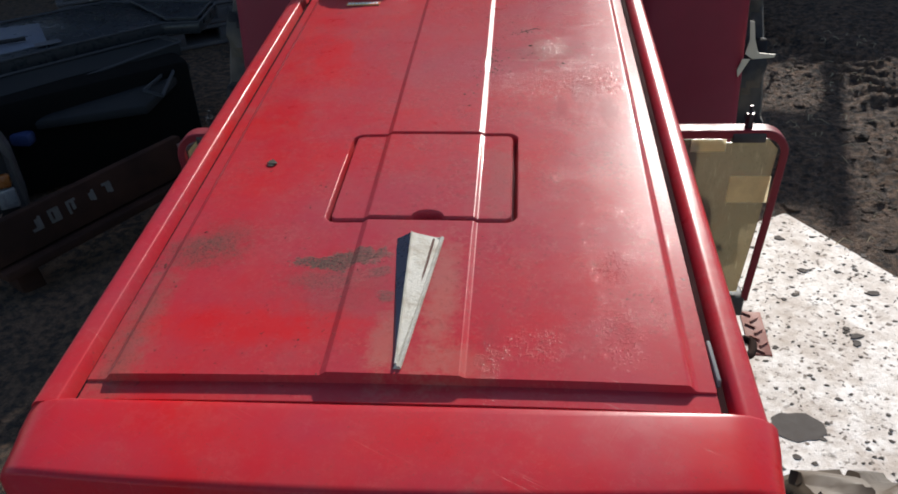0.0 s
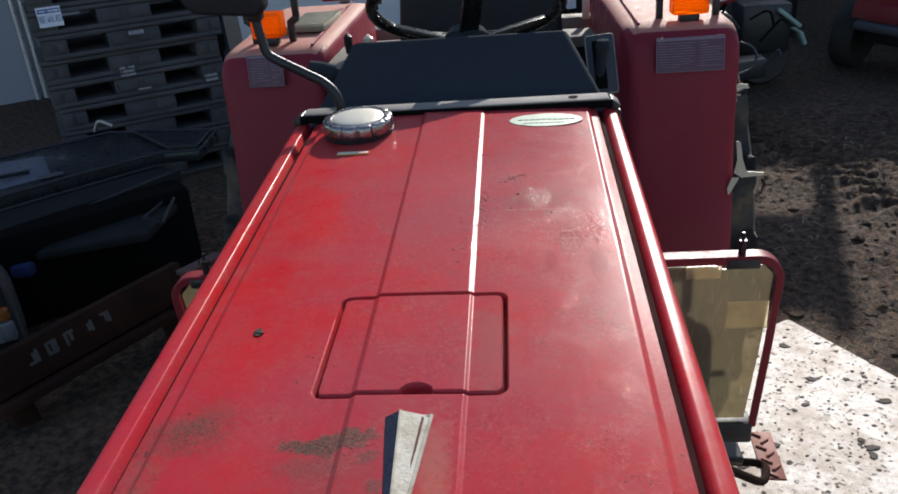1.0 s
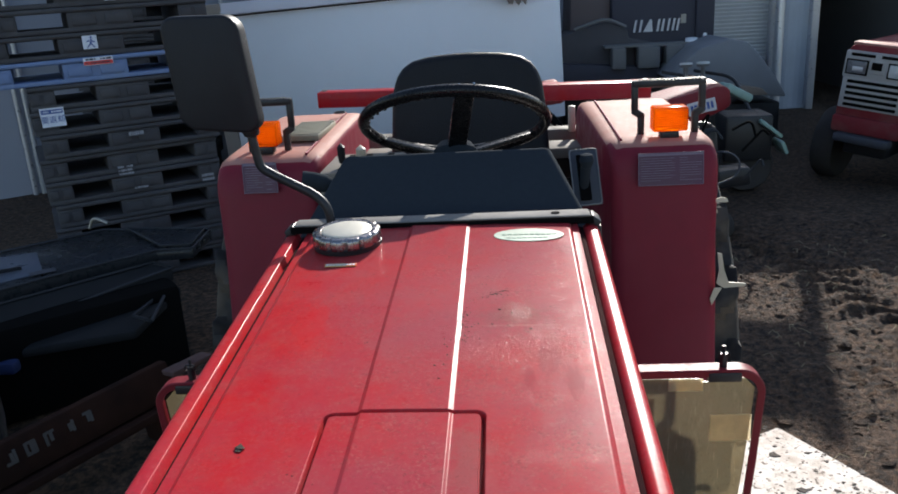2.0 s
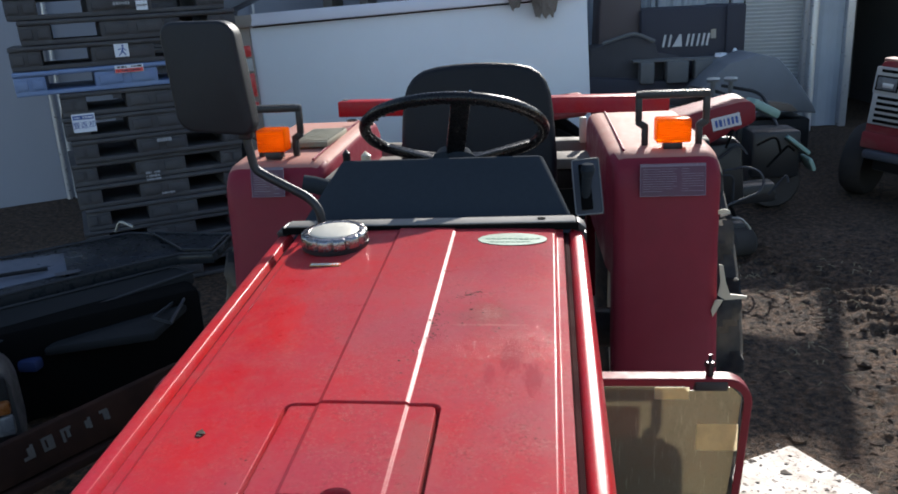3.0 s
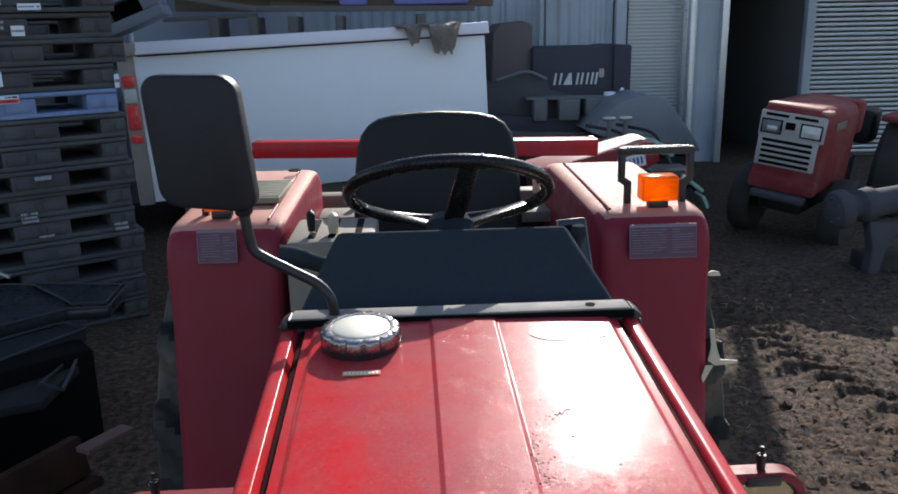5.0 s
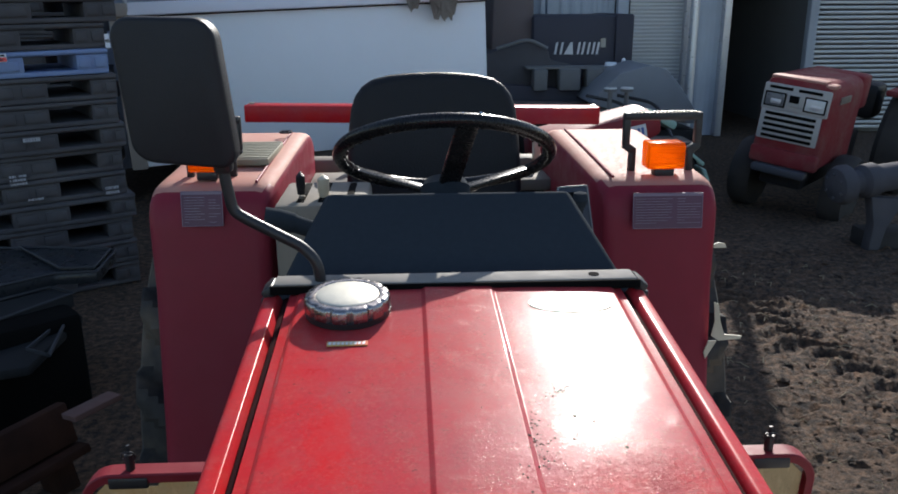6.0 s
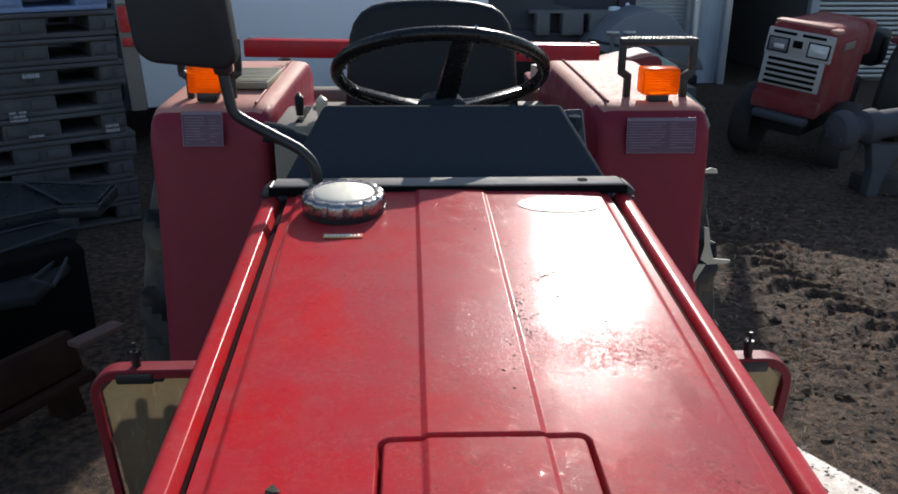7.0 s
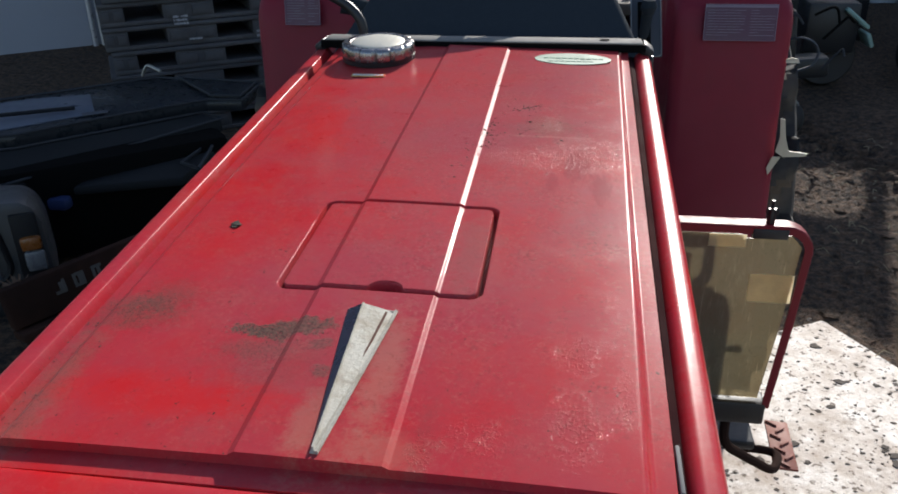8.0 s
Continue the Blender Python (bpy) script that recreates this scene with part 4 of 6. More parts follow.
        box(bm, (side * (hx + s * 0.007), 1.862, 1.248), (0.026, 0.016, 0.016), 0.003, pose(0, 0, 0, 0, side * s * 35, 0).to_3x3())
        box(bm, (side * (hx + s * 0.014), 1.862, 1.222), (0.014, 0.016, 0.05), 0.003)
    box(bm, (side * (hx0 + hx1) / 2, 1.862, hz - 0.006), (hx1 - hx0 + 0.014, 0.018, 0.016), 0.004)
    hd = part("grab_handle", bm, BLACK, f, "black notched grab handle")
    bm = bmesh.new()
    k = 0
    x = hx0 + 0.01
    while x < hx1 - 0.005:
        box(bm, (side * x, 1.862, hz + 0.0022), (0.0042, 0.014, 0.0032), 0.0008)
        x += 0.0075
    part("grip_ribs", bm, BLACK, hd)
    return f


build_fender(1)
build_fender(-1)


def build_dash():
    zb = hood_z(1.165) + 0.004
    bm = bmesh.new()
    box(bm, (0.0, 1.170, zb - 0.0035), (0.424, 0.034, 0.012), 0.003)
    trim_strip = part("trim_strip", bm, STRIP, tractor, "worn grey trim strip behind the bonnet")
    part("strip_lip", boxed((0.0, 1.1512, zb - 0.0042), (0.43, 0.004, 0.0105), 0.001), MATTE_BLACK, trim_strip)
    for s in (-1, 1):
        bm = bmesh.new()
        box(bm, (s * 0.2165, 1.170, zb - 0.0085), (0.018, 0.034, 0.014), 0.004, pose(0, 0, 0, 0, s * 38, 0).to_3x3())
        box(bm, (s * 0.2225, 1.170, zb - 0.064), (0.008, 0.034, 0.10), 0.003)
        part("strip_end", bm, BLACK, trim_strip)
    bm = bmesh.new()
    lathe(bm, [(0.0, 0.0), (0.006, 0.0), (0.0065, 0.0012), (0.0, 0.0014)], 16, Matrix.Translation((0.163, 1.168, zb + 0.0022)))
    part("screw_hole", bm, MATTE_BLACK, trim_strip)
    # sloping cowl
    w0, w1 = 0.229, 0.168
    ya, za, yb, zc = 1.190, zb - 0.042, 1.354, 1.2835
    out = []
    for u, v in ((-1, 0), (1, 0), (1, 1), (-1, 1)):
        out.append((u * lerp(w0, w1, v), lerp(ya, yb, v), lerp(za, zc, v)))
    bm = bmesh.new()
    top = [bm.verts.new(p) for p in out]
    low = [bm.verts.new((x * 1.0, y + 0.03, z - 0.10 if z > 1.25 else z - 0.12)) for x, y, z in out]
    bm.faces.new(top)
    bm.faces.new(low[::-1])
    for i in range(4):
        bm.faces.new((low[i], low[(i + 1) % 4], top[(i + 1) % 4], top[i]))
    bmesh.ops.recalc_face_normals(bm, faces=bm.faces)
    bmesh.ops.bevel(bm, geom=[e for e in bm.edges], offset=0.009, segments=4, affect="EDGES", profile=0.5)
    cowl = part("dash_cowl", bm, DASH, tractor, "dark grey plastic dash cowl", sharp=50)
    for face in cowl.data.polygons:
        if face.area > 0.004:
            face.use_smooth = False
    bm = boxed((0, 1.40, 1.0), (0.34, 0.14, 0.36), 0.02)
    part("dash_column", bm, BLACK, tractor)
    # steering wheel
    c = Vector((0.004, 1.550, 1.294))
    tilt = pose(0, 0, 0, -28, 0, 0).to_3x3()
    R = 0.168
    bm = bmesh.new()
    ring = []
    for k in range(64):
        a = 2 * math.pi * k / 64
        p = Vector((R * math.cos(a), R * math.sin(a), 0))
        ring.append(c + tilt @ p)
    tube(bm, ring, 0.0108, 14, closed=True)
    for k in range(40):
        a = 2 * math.pi * k / 40
        if k % 20 in (9, 10, 11):
            continue
        p = c + tilt @ Vector(((R - 0.009) * math.cos(a), (R - 0.009) * math.sin(a), -0.007))
        box(bm, p, (0.0045, 0.0045, 0.0045), 0.0012)
    wheel = part("steering_wheel", bm, WHEEL_BLACK, tractor, "black plastic steering wheel", sharp=60)
    bm = bmesh.new()
    hub = c + tilt @ Vector((0, 0, -0.052))
    for a in (-80, 28, 152):
        d = Vector((math.cos(radians(a)), math.sin(radians(a)), 0))
        side = Vector((-d.y, d.x, 0))
        p0, p1 = hub + tilt @ (d * 0.03), c + tilt @ (d * (R - 0.005))
        mid = (p0 + p1) / 2
        q = (p1 - p0).to_track_quat("X", "Z").to_matrix()
        box(bm, mid, ((p1 - p0).length, 0.034 if a == -80 else 0.022, 0.010), 0.003, q)
    part("spokes", bm, WHEEL_BLACK, wheel)
    bm = bmesh.new()
    lathe(bm, [(0.0, -0.03), (0.036, -0.03), (0.04, 0.0), (0.03, 0.014), (0.0, 0.018)], 24, Matrix.Translation(hub) @ tilt.to_4x4())
    part("hub_cap", bm, DASH, wheel)
    for dx in (0.020, 0.045):
        p = c + tilt @ Vector((dx, -R, 0.0095))
        part("rim_mark", boxed(p, (0.0035, 0.007, 0.003), 0.0008, tilt), CHROME, wheel, "bright chip on the rim")
    bm = boxed((0.070, 1.60, 1.236), (0.050, 0.010, 0.006), 0.002, pose(0, 0, 0, 0, -24, 20).to_3x3())
    part("throttle_stalk", bm, STEEL, wheel, "bright steel stalk")
    bm = bmesh.new()
    tube(bm, [hub, hub + tilt @ Vector((0, 0, -0.34))], 0.024, 16)
    part("steering_column", bm, BLACK, tractor)


build_dash()


def build_seat():
    # an arched back, a little wider below
    half = [(0.0, 0.242), (0.05, 0.2405), (0.10, 0.236), (0.138, 0.227), (0.163, 0.211), (0.180, 0.188), (0.190, 0.158), (0.196, 0.11), (0.203, 0.0), (0.203, -0.16), (0.19, -0.20), (0.15, -0.225)]
    out = [(x + 0.006, z) for x, z in half] + [(0.006 - x, z) for x, z in half[:0:-1]]
    bm = prism(out, -0.035, 0.035, "y")
    rim = [e for e in bm.edges if e.calc_face_angle(0) > radians(60)]
    bmesh.ops.bevel(bm, geom=rim, offset=0.020, segments=5, affect="EDGES", profile=0.5)
    bmesh.ops.transform(bm, matrix=Matrix.Translation((0, 2.13, 1.136)) @ pose(0, 0, 0, -9, 0, 0), verts=bm.verts)
    part("seat_back", bm, VINYL, tractor, "black vinyl seat back", sharp=50)
    bm = boxed((0, 1.86, 0.985), (0.38, 0.36, 0.09), 0.03)
    part("seat_cushion", bm, VINYL, tractor, "black vinyl seat cushion")
    bm = boxed((0, 1.93, 0.87), (0.26, 0.26, 0.16), 0.02)
    part("seat_base", bm, BLACK, tractor)


build_seat()


def build_cap():
    zc = hood_z(1.09)
    m = Matrix.Translation((-0.122, 1.094, zc)) @ pose(0, 0, 0, 3.8, 0, 0)
    bm = bmesh.new()
    lathe(bm, [(0.0, 0.0), (0.046, 0.0), (0.0465, 0.006), (0.043, 0.0075)], 40, m)
    base = part("fuel_cap", bm, BLACK, tractor, "chromed fuel filler cap on black ring")
    bm = bmesh.new()

    def lobes(a, j):
        """Thirteen broad lobes parted by narrow flutes."""
        u = abs((a * 13 / (2 * math.pi)) % 1.0 - 0.5) * 2
        return 1 - (0.065 * smooth01((u - 0.66) / 0.28) if j < 7 else 0)

    lathe(bm, [(0.0435, 0.0055), (0.0462, 0.0065), (0.0466, 0.0085), (0.0460, 0.0175), (0.0450, 0.0198), (0.0435, 0.0210), (0.0405, 0.0217), (0.0370, 0.0219), (0.0352, 0.0217), (0.0340, 0.0206)], 156, m, lobes)
    part("cap", bm, CHROME_DULL, base, "fluted dulled chrome cap")
    bm = bmesh.new()
    lathe(bm, [(0.0348, 0.0200), (0.0338, 0.0210), (0.030, 0.0222), (0.022, 0.0236), (0.012, 0.0244), (0.0, 0.0247)], 48, m)
    part("cap_dome", bm, plain("dusty_chrome", (0.52, 0.50, 0.43), 0.5, 0.3, vary=0.12, scale=150, bump=0.06, dust=(0.46, 0.42, 0.34)), base, "dusty pale dome of the cap")


build_cap()


def build_mirror():
    # arm from the trim strip up to the head
    pts = bend([(-0.158, 1.166, 1.218), (-0.161, 1.166, 1.244), (-0.177, 1.170, 1.261), (-0.236, 1.172, 1.2930), (-0.2535, 1.172, 1.304), (-0.260, 1.172, 1.345), (-0.262, 1.174, 1.385)], 0.012, 4)
    bm = tube(bmesh.new(), pts, 0.0066, 12)
    arm = part("mirror_arm", bm, BLACK, tractor, "bent black mirror arm")
    bm = bmesh.new()
    box(bm, (-0.260, 1.172, 1.366), (0.020, 0.022, 0.034), 0.005)
    part("mirror_clamp", bm, BLACK, arm)
    # head: a deep rounded shell, seen from behind, its lower edge slanting
    out = rounded(0.110, 0.156, 0.022, 6, -0.300, 1.439)
    shape = lambda x, z: (x - 0.10 * (z - 1.42) * (1 if x > -0.300 else 0.75), z - 0.10 * (x + 0.300) * (1 if z < 1.434 else 0.2))
    bm = prism([shape(x, z) for x, z in out], 1.150, 1.184, "y")
    bmesh.ops.bevel(bm, geom=[e for e in bm.edges if e.calc_face_angle(0) > radians(60)], offset=0.005, segments=3, affect="EDGES", profile=0.5)
    head = part("mirror_head", bm, SHELL, tractor, "black rear-view mirror shell seen from its back", sharp=60)
    bm = prism([shape(x, z) for x, z in rounded(0.096, 0.140, 0.018, 5, -0.300, 1.439)], 1.1845, 1.186, "y")
    part("mirror_glass", bm, CHROME, head, smooth=False)


build_mirror()


def build_pane(side):
    """Side frame beside the bonnet with a yellowed sheet, taped and clamped."""
    yc = 1.185
    top, bottom = 0.965, 0.655
    xi, xo = 0.225, 0.475 if side > 0 else 0.475
    lean = 0.006
    r = 0.04
    corner = [(xi, top), (xo - r, top)]
    for k in range(1, 8):
        a = radians(90 - 90 * k / 7)
        corner.append((xo - r + r * math.cos(a), top - r + r * math.sin(a)))
    corner += [(xo - 0.008, 0.80), (xo - 0.02, bottom)]
    bm = bmesh.new()
    # a folded strip: outer band with depth, and a narrow front flange
    rings = []
    for i, (x, z) in enumerate(corner):
        a = Vector(corner[max(0, i - 1)])
        c = Vector(corner[min(len(corner) - 1, i + 1)])
        d = (c - a).normalized()
        n = Vector((-d.y, d.x))
        sect = [(0.0, 0.016), (0.0, -0.008), (-0.002, -0.010), (-0.012, -0.010), (-0.012, -0.006), (-0.004, -0.004), (-0.004, 0.016)]
        rings.append([bm.verts.new((side * (x + n.x * o), yc + dy, z + n.y * o)) for o, dy in sect])
    for p, q in zip(rings, rings[1:]):
        for k in range(len(p)):
            bm.faces.new((p[k], p[(k + 1) % len(p)], q[(k + 1) % len(q)], q[k]))
    for ring in (rings[0], rings[-1]):
        bm.faces.new(ring)
    bmesh.ops.recalc_face_normals(bm, faces=bm.faces)
    fr = part("lamp_frame", bm, RED_SHADED, tractor, "red folded frame, darkened for shade, holding a yellowed sheet", sharp=40)
    # the sheet
    out = [(xi, top - 0.018), (xo - 0.098, top - 0.018), (xo - 0.094, top - 0.024), (xo - 0.048, top - 0.024), (xo - 0.044, top - 0.018), (xo - 0.03, top - 0.018), (xo - 0.014, top - 0.035), (xo - 0.024, 0.80), (xo - 0.038, bottom + 0.012), (xi, bottom + 0.012)]
    bm = prism([(side * x, z) for x, z in out], yc + 0.0, yc + 0.002, "y")
    pane = part("pane", bm, PANE, fr, "yellowed translucent plastic pane", smooth=False)
    patches = [((0.427, 0.862), (0.062, 0.046)), ((0.357, 0.937), (0.052, 0.02))] if side > 0 else [((-0.36, 0.72), (0.05, 0.02))]
    for (px, pz), (pw, ph) in patches:
        part("tape_patch", boxed((px, yc - 0.0015, pz), (pw, 0.001, ph)), TAPE, pane, "cream adhesive tape", smooth=False)
    # bottom rail and clamp
    bm = boxed((side * (xi + xo - 0.03) / 2, yc + 0.008, bottom - 0.012), (xo - xi - 0.02, 0.04, 0.04), 0.005)
    part("bottom_rail", bm, BLACK, fr)
    bm = bmesh.new()
    kx = side * (xo - 0.062)
    box(bm, (kx, yc - 0.006, top - 0.012), (0.05, 0.012, 0.016), 0.003)
    tube(bm, [(kx, yc + 0.004, top - 0.01), (kx, yc + 0.004, top + 0.022)], 0.006, 10)
    tube(bm, [(kx, yc + 0.004, top + 0.018), (kx, yc + 0.004, top + 0.034)], 0.0025, 8)
    part("clamp", bm, BLACK, fr, "black clamp with wing nut")
    bm = bmesh.new()
    for s in (-1, 1):
        tube(bm, bend([(kx, yc + 0.004, top + 0.012), (kx + s * 0.009, yc + 0.002, top + 0.016), (kx + s * 0.007, yc, top + 0.026), (kx, yc, top + 0.026)], 0.004, 2), 0.0012, 6)
    part("wing_nut", bm, BLACK, fr)
    # bracket to the chassis
    bm = tube(bmesh.new(), bend([(side * 0.40, yc + 0.02, bottom - 0.02), (side * 0.40, 1.2, 0.56), (side * 0.51, 1.26, 0.46), (side * 0.535, 1.33, 0.45), (side * 0.15, 1.36, 0.45)], 0.03), 0.008, 10)
    part("bracket", bm, RUST_DARK, fr)


build_pane(1)
build_pane(-1)


LX, LY = -0.388, 2.03


def build_details():
    # tread plate step beside the floor
    tilt = pose(0, 0, 0, 0, 0, -4).to_3x3()
    bm = boxed((0.548, 1.37, 0.435), (0.042, 0.14, 0.005), 0.001, tilt)
    step = part("step_plate", bm, STEP_RED, tractor, "rusty red chequered step plate")
    bm = bmesh.new()
    for j in range(7):
        s = 1 if j % 2 else -1
        box(bm, (0.548 + 0.006 * s, 1.31 + 0.02 * j, 0.4395), (0.022, 0.005, 0.003), 0.001, pose(0, 0, 0, 0, 0, 40 * s).to_3x3())
    part("tread_bars", bm, STEP_RED, step)
    # lever gate with a black lever
    lean = pose(0, 0, 0, 0, -4, 0).to_3x3() @ pose(0, 0, 0, 62, 0, 0).to_3x3()
    bm = boxed((0.264, 1.75, 1.135), (0.060, 0.125, 0.006), 0.003, lean)
    gate = part("lever_gate", bm, RIM_GREY, tractor, "dark lever gate with a thin pale border")
    edge = [Vector((0.264, 1.75, 1.135)) + lean @ Vector((x, y, 0.0036)) for x, y in rounded(0.057, 0.122, 0.006, 3)]
    part("gate_border", tube(bmesh.new(), edge, 0.0014, 6, closed=True), STEEL, gate, "thin pale border")
    bm = boxed((0.260, 1.742, 1.137), (0.024, 0.10, 0.006), 0.002, lean)
    part("gate_slot", bm, MATTE_BLACK, gate)
    bm = bmesh.new()
    tube(bm, [(0.258, 1.75, 1.085), (0.260, 1.73, 1.13), (0.262, 1.72, 1.165)], [0.007, 0.010, 0.011], 12)
    lathe(bm, [(0.0, -0.018), (0.010, -0.014), (0.0155, 0.0), (0.012, 0.013), (0.0, 0.017)], 16, Matrix.Translation((0.263, 1.715, 1.178)))
    part("gate_lever", bm, DASH, gate, "black knobbed lever")
    # levers by the other fender
    for x, y, z, r in ((-0.254, 1.745, 1.212, 0.0085), (-0.213, 1.752, 1.205, 0.011)):
        bm = bmesh.new()
        tube(bm, [(x + 0.01, y + 0.01, 1.0), (x + 0.003, y, z - 0.025)], 0.005, 8)
        lev = part("lever_rod", bm, STEEL, tractor, "bent steel lever")
        bm = bmesh.new()
        lathe(bm, [(0.0, -0.024), (r * 0.8, -0.022), (r, -0.005), (r, 0.012), (0.0, 0.022)], 14, Matrix.Translation((x, y, z)))
        part("lever_knob", bm, VINYL if r < 0.01 else CREAM, lev)
    bm = tube(bmesh.new(), bend([(-0.16, 1.50, 1.175), (-0.21, 1.485, 1.196), (-0.245, 1.48, 1.210)], 0.02), 0.014, 12)
    lev = part("hand_lever", bm, DASH, tractor, "black hand lever")
    part("lever_grip", tube(bmesh.new(), [(-0.232, 1.482, 1.205), (-0.255, 1.479, 1.213), (-0.275, 1.476, 1.217)], 0.0165, 12), DASH, lev)
    bm = boxed((-0.215, 1.80, 1.02), (0.17, 0.20, 0.32), 0.010)
    console = part("side_console", bm, BAR_GREY, tractor, "pale dusty lever console")
    for x in (-0.254, -0.215, -0.165):
        part("lever_slot", boxed((x, 1.80, 1.1795), (0.014, 0.16, 0.004), 0.001), MATTE_BLACK, console)
    # rear cross members and latch
    bm = boxed((0, 2.46, 1.10), (0.66, 0.06, 0.05), 0.008)
    box(bm, (0.26, 2.30, 1.09), (0.13, 0.12, 0.03), 0.006)
    box(bm, (-0.22, 2.30, 1.09), (0.16, 0.12, 0.03), 0.006)
    part("rear_crossbar", bm, BAR_GREY, tractor, "dusty grey rear cross member")
    bm = boxed((0, 2.40, 1.03), (0.64, 0.16, 0.06), 0.01)
    part("rear_housing", bm, BLACK, tractor)
    for x in (0.292, -0.185):
        bm = boxed((x, 2.42, 1.155), (0.02, 0.02, 0.075), 0.004)
        post = part("latch_post", bm, CREAM, tractor)
        bm = bmesh.new()
        ring = [(x + 0.035 + 0.014 * math.cos(k * math.pi / 8), 2.42, 1.165 + 0.017 * math.sin(k * math.pi / 8)) for k in range(16)]
        tube(bm, ring, 0.0025, 6, closed=True)
        box(bm, (x + 0.036, 2.42, 1.135), (0.024, 0.02, 0.035), 0.006)
        part("pin_ring", bm, STEEL, post)
    # ribbed plate on the left mudguard
    bm = boxed((LX, LY, 1.2165), (0.092, 0.21, 0.014), 0.002)
    lv = part("cover_plate", bm, OLIVE, tractor, "dull olive ribbed cover plate")
    for k in range(10):
        part("rib", boxed((LX + 0.002, LY - 0.094 + 0.0205 * k, 1.2245), (0.086, 0.008, 0.004), 0.0012), OLIVE, lv)
    bm = bmesh.new()
    ring = [(-0.35 + 0.014 * math.cos(k * math.pi / 8), 2.24 + 0.012 * math.sin(k * math.pi / 8), 1.23) for k in range(16)]
    tube(bm, ring, 0.0028, 6, closed=True)
    part("lifting_ring", bm, BLACK, tractor)


build_details()

beam = thing("implement_beam", "bright red square steel beam behind the tractor seat", "beam", Matrix.Translation((0.05, 3.46, 1.110)) @ pose(0, 0, 0, 0, 0.4, -5.0))
part("bar", boxed((0, 0, 0), (1.385, 0.09, 0.066), 0.005), RED, beam)
bm = bmesh.new()
for s in (-1, 1):
    lathe(bm, [(0.0, 0.0), (0.012, 0.0), (0.012, 0.006), (0.0, 0.006)], 8, Matrix.Translation((s * 0.67, 0, 0.033)))
part("bolts", bm, STEEL, beam)
for s in (-1, 1):
    part("leg", boxed((s * 0.13, 0.02, -0.61), (0.07, 0.07, 1.13), 0.006), RED_OLD, beam)


# ---- yard ----
def corrugated(x0, x1, z0, z1, y, pitch, depth, horizontal=False):
    bm = bmesh.new()
    n = int(((z1 - z0) if horizontal else (x1 - x0)) / pitch * 4)
    a = [i / n for i in range(n + 1)]
    wave = [0, 1, 1, 0]
    if horizontal:
        return sheet([x0, x1], a, lambda x, v: (x, y - depth * wave[round(v * n) % 4], lerp(z0, z1, v)))
    return sheet(a, [z0, z1], lambda u, z: (lerp(x0, x1, u), y - depth * wave[round(u * n) % 4], z))


# oblique pale wall at the back of the pallets
a, b = Vector((-6.2, 5.1, 0)), Vector((-1.2, 9.25, 0))
d = (b - a).normalized()
ang = math.degrees(math.atan2(d.y, d.x))
wall_west = tagged(part("wall_west", boxed((a + b) / 2 + Vector((0, 0.1, 2.75)), ((b - a).length, 0.12, 5.7), 0.0, pose(0, 0, 0, 0, 0, ang).to_3x3()), WALL, smooth=False),
                   "pale blue-grey sheet wall of a shed", "wall", kind="structure")
bm = bmesh.new()
for s in (1.05, 1.12, 3.0):
    p = a + d * (s + 1.78)
    q = p + Vector((d.y, -d.x, 0)) * 0.04 - Vector((0, 0, 0))
    tube(bm, [(q.x, q.y, 0.0), (q.x, q.y, 5.5)], 0.022, 10)
part("drain_pipe", bm, ALU, wall_west, "grey drain pipes")

# back wall: sheet panels, posts, a dark doorway and a shutter
YB = 9.6
wall_north = thing("wall_north", "old grey sheet-clad shed front with posts", "wall", kind="structure")
# Left sheeting is carried up unseen to 5.6 m to shade the yard.
part("cladding", corrugated(-1.4, 1.2, 0, 5.6, YB + 0.05, 0.12, 0.02), SHED, wall_north, smooth=False)
part("cladding", corrugated(1.2, 2.45, 0, 3.05, YB + 0.05, 0.12, 0.02), SHED, wall_north, smooth=False)
# Added backing of that upper sheeting, blocks the sun.
part("wall_core", boxed((-0.10, YB + 0.2, 4.45), (2.58, 0.2, 2.3)), SHED_DARK, wall_north, smooth=False)
part("cladding", corrugated(2.62, 3.24, 0, 3.05, YB, 0.042, 0.012, True), SHUTTER, wall_north, "pale ribbed panel", smooth=False)
part("cladding", corrugated(3.2, 3.74, 0, 3.05, YB + 0.02, 0.2, 0.015), SHED, wall_north, smooth=False)
part("wall_core", boxed((0.85, YB + 0.2, 1.4), (5.9, 0.2, 2.8)), SHED_DARK, wall_north, smooth=False)
for x, w in ((1.70, 0.09), (2.52, 0.12), (3.27, 0.06), (3.73, 0.08), (4.74, 0.10)):
    part("post", boxed((x, YB - 0.04, 1.53), (w, 0.1, 3.06), 0.006), ALU if w < 0.09 else SHED, wall_north)
part("lintel", boxed((4.25, YB, 2.8), (0.96, 0.12, 0.5)), SHED_DARK, wall_north, smooth=False)
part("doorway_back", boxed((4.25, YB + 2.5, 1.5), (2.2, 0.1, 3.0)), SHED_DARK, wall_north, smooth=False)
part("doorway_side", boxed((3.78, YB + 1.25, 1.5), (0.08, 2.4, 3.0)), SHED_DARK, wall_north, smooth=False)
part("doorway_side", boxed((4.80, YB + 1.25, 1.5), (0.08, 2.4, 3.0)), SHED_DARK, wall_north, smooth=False)
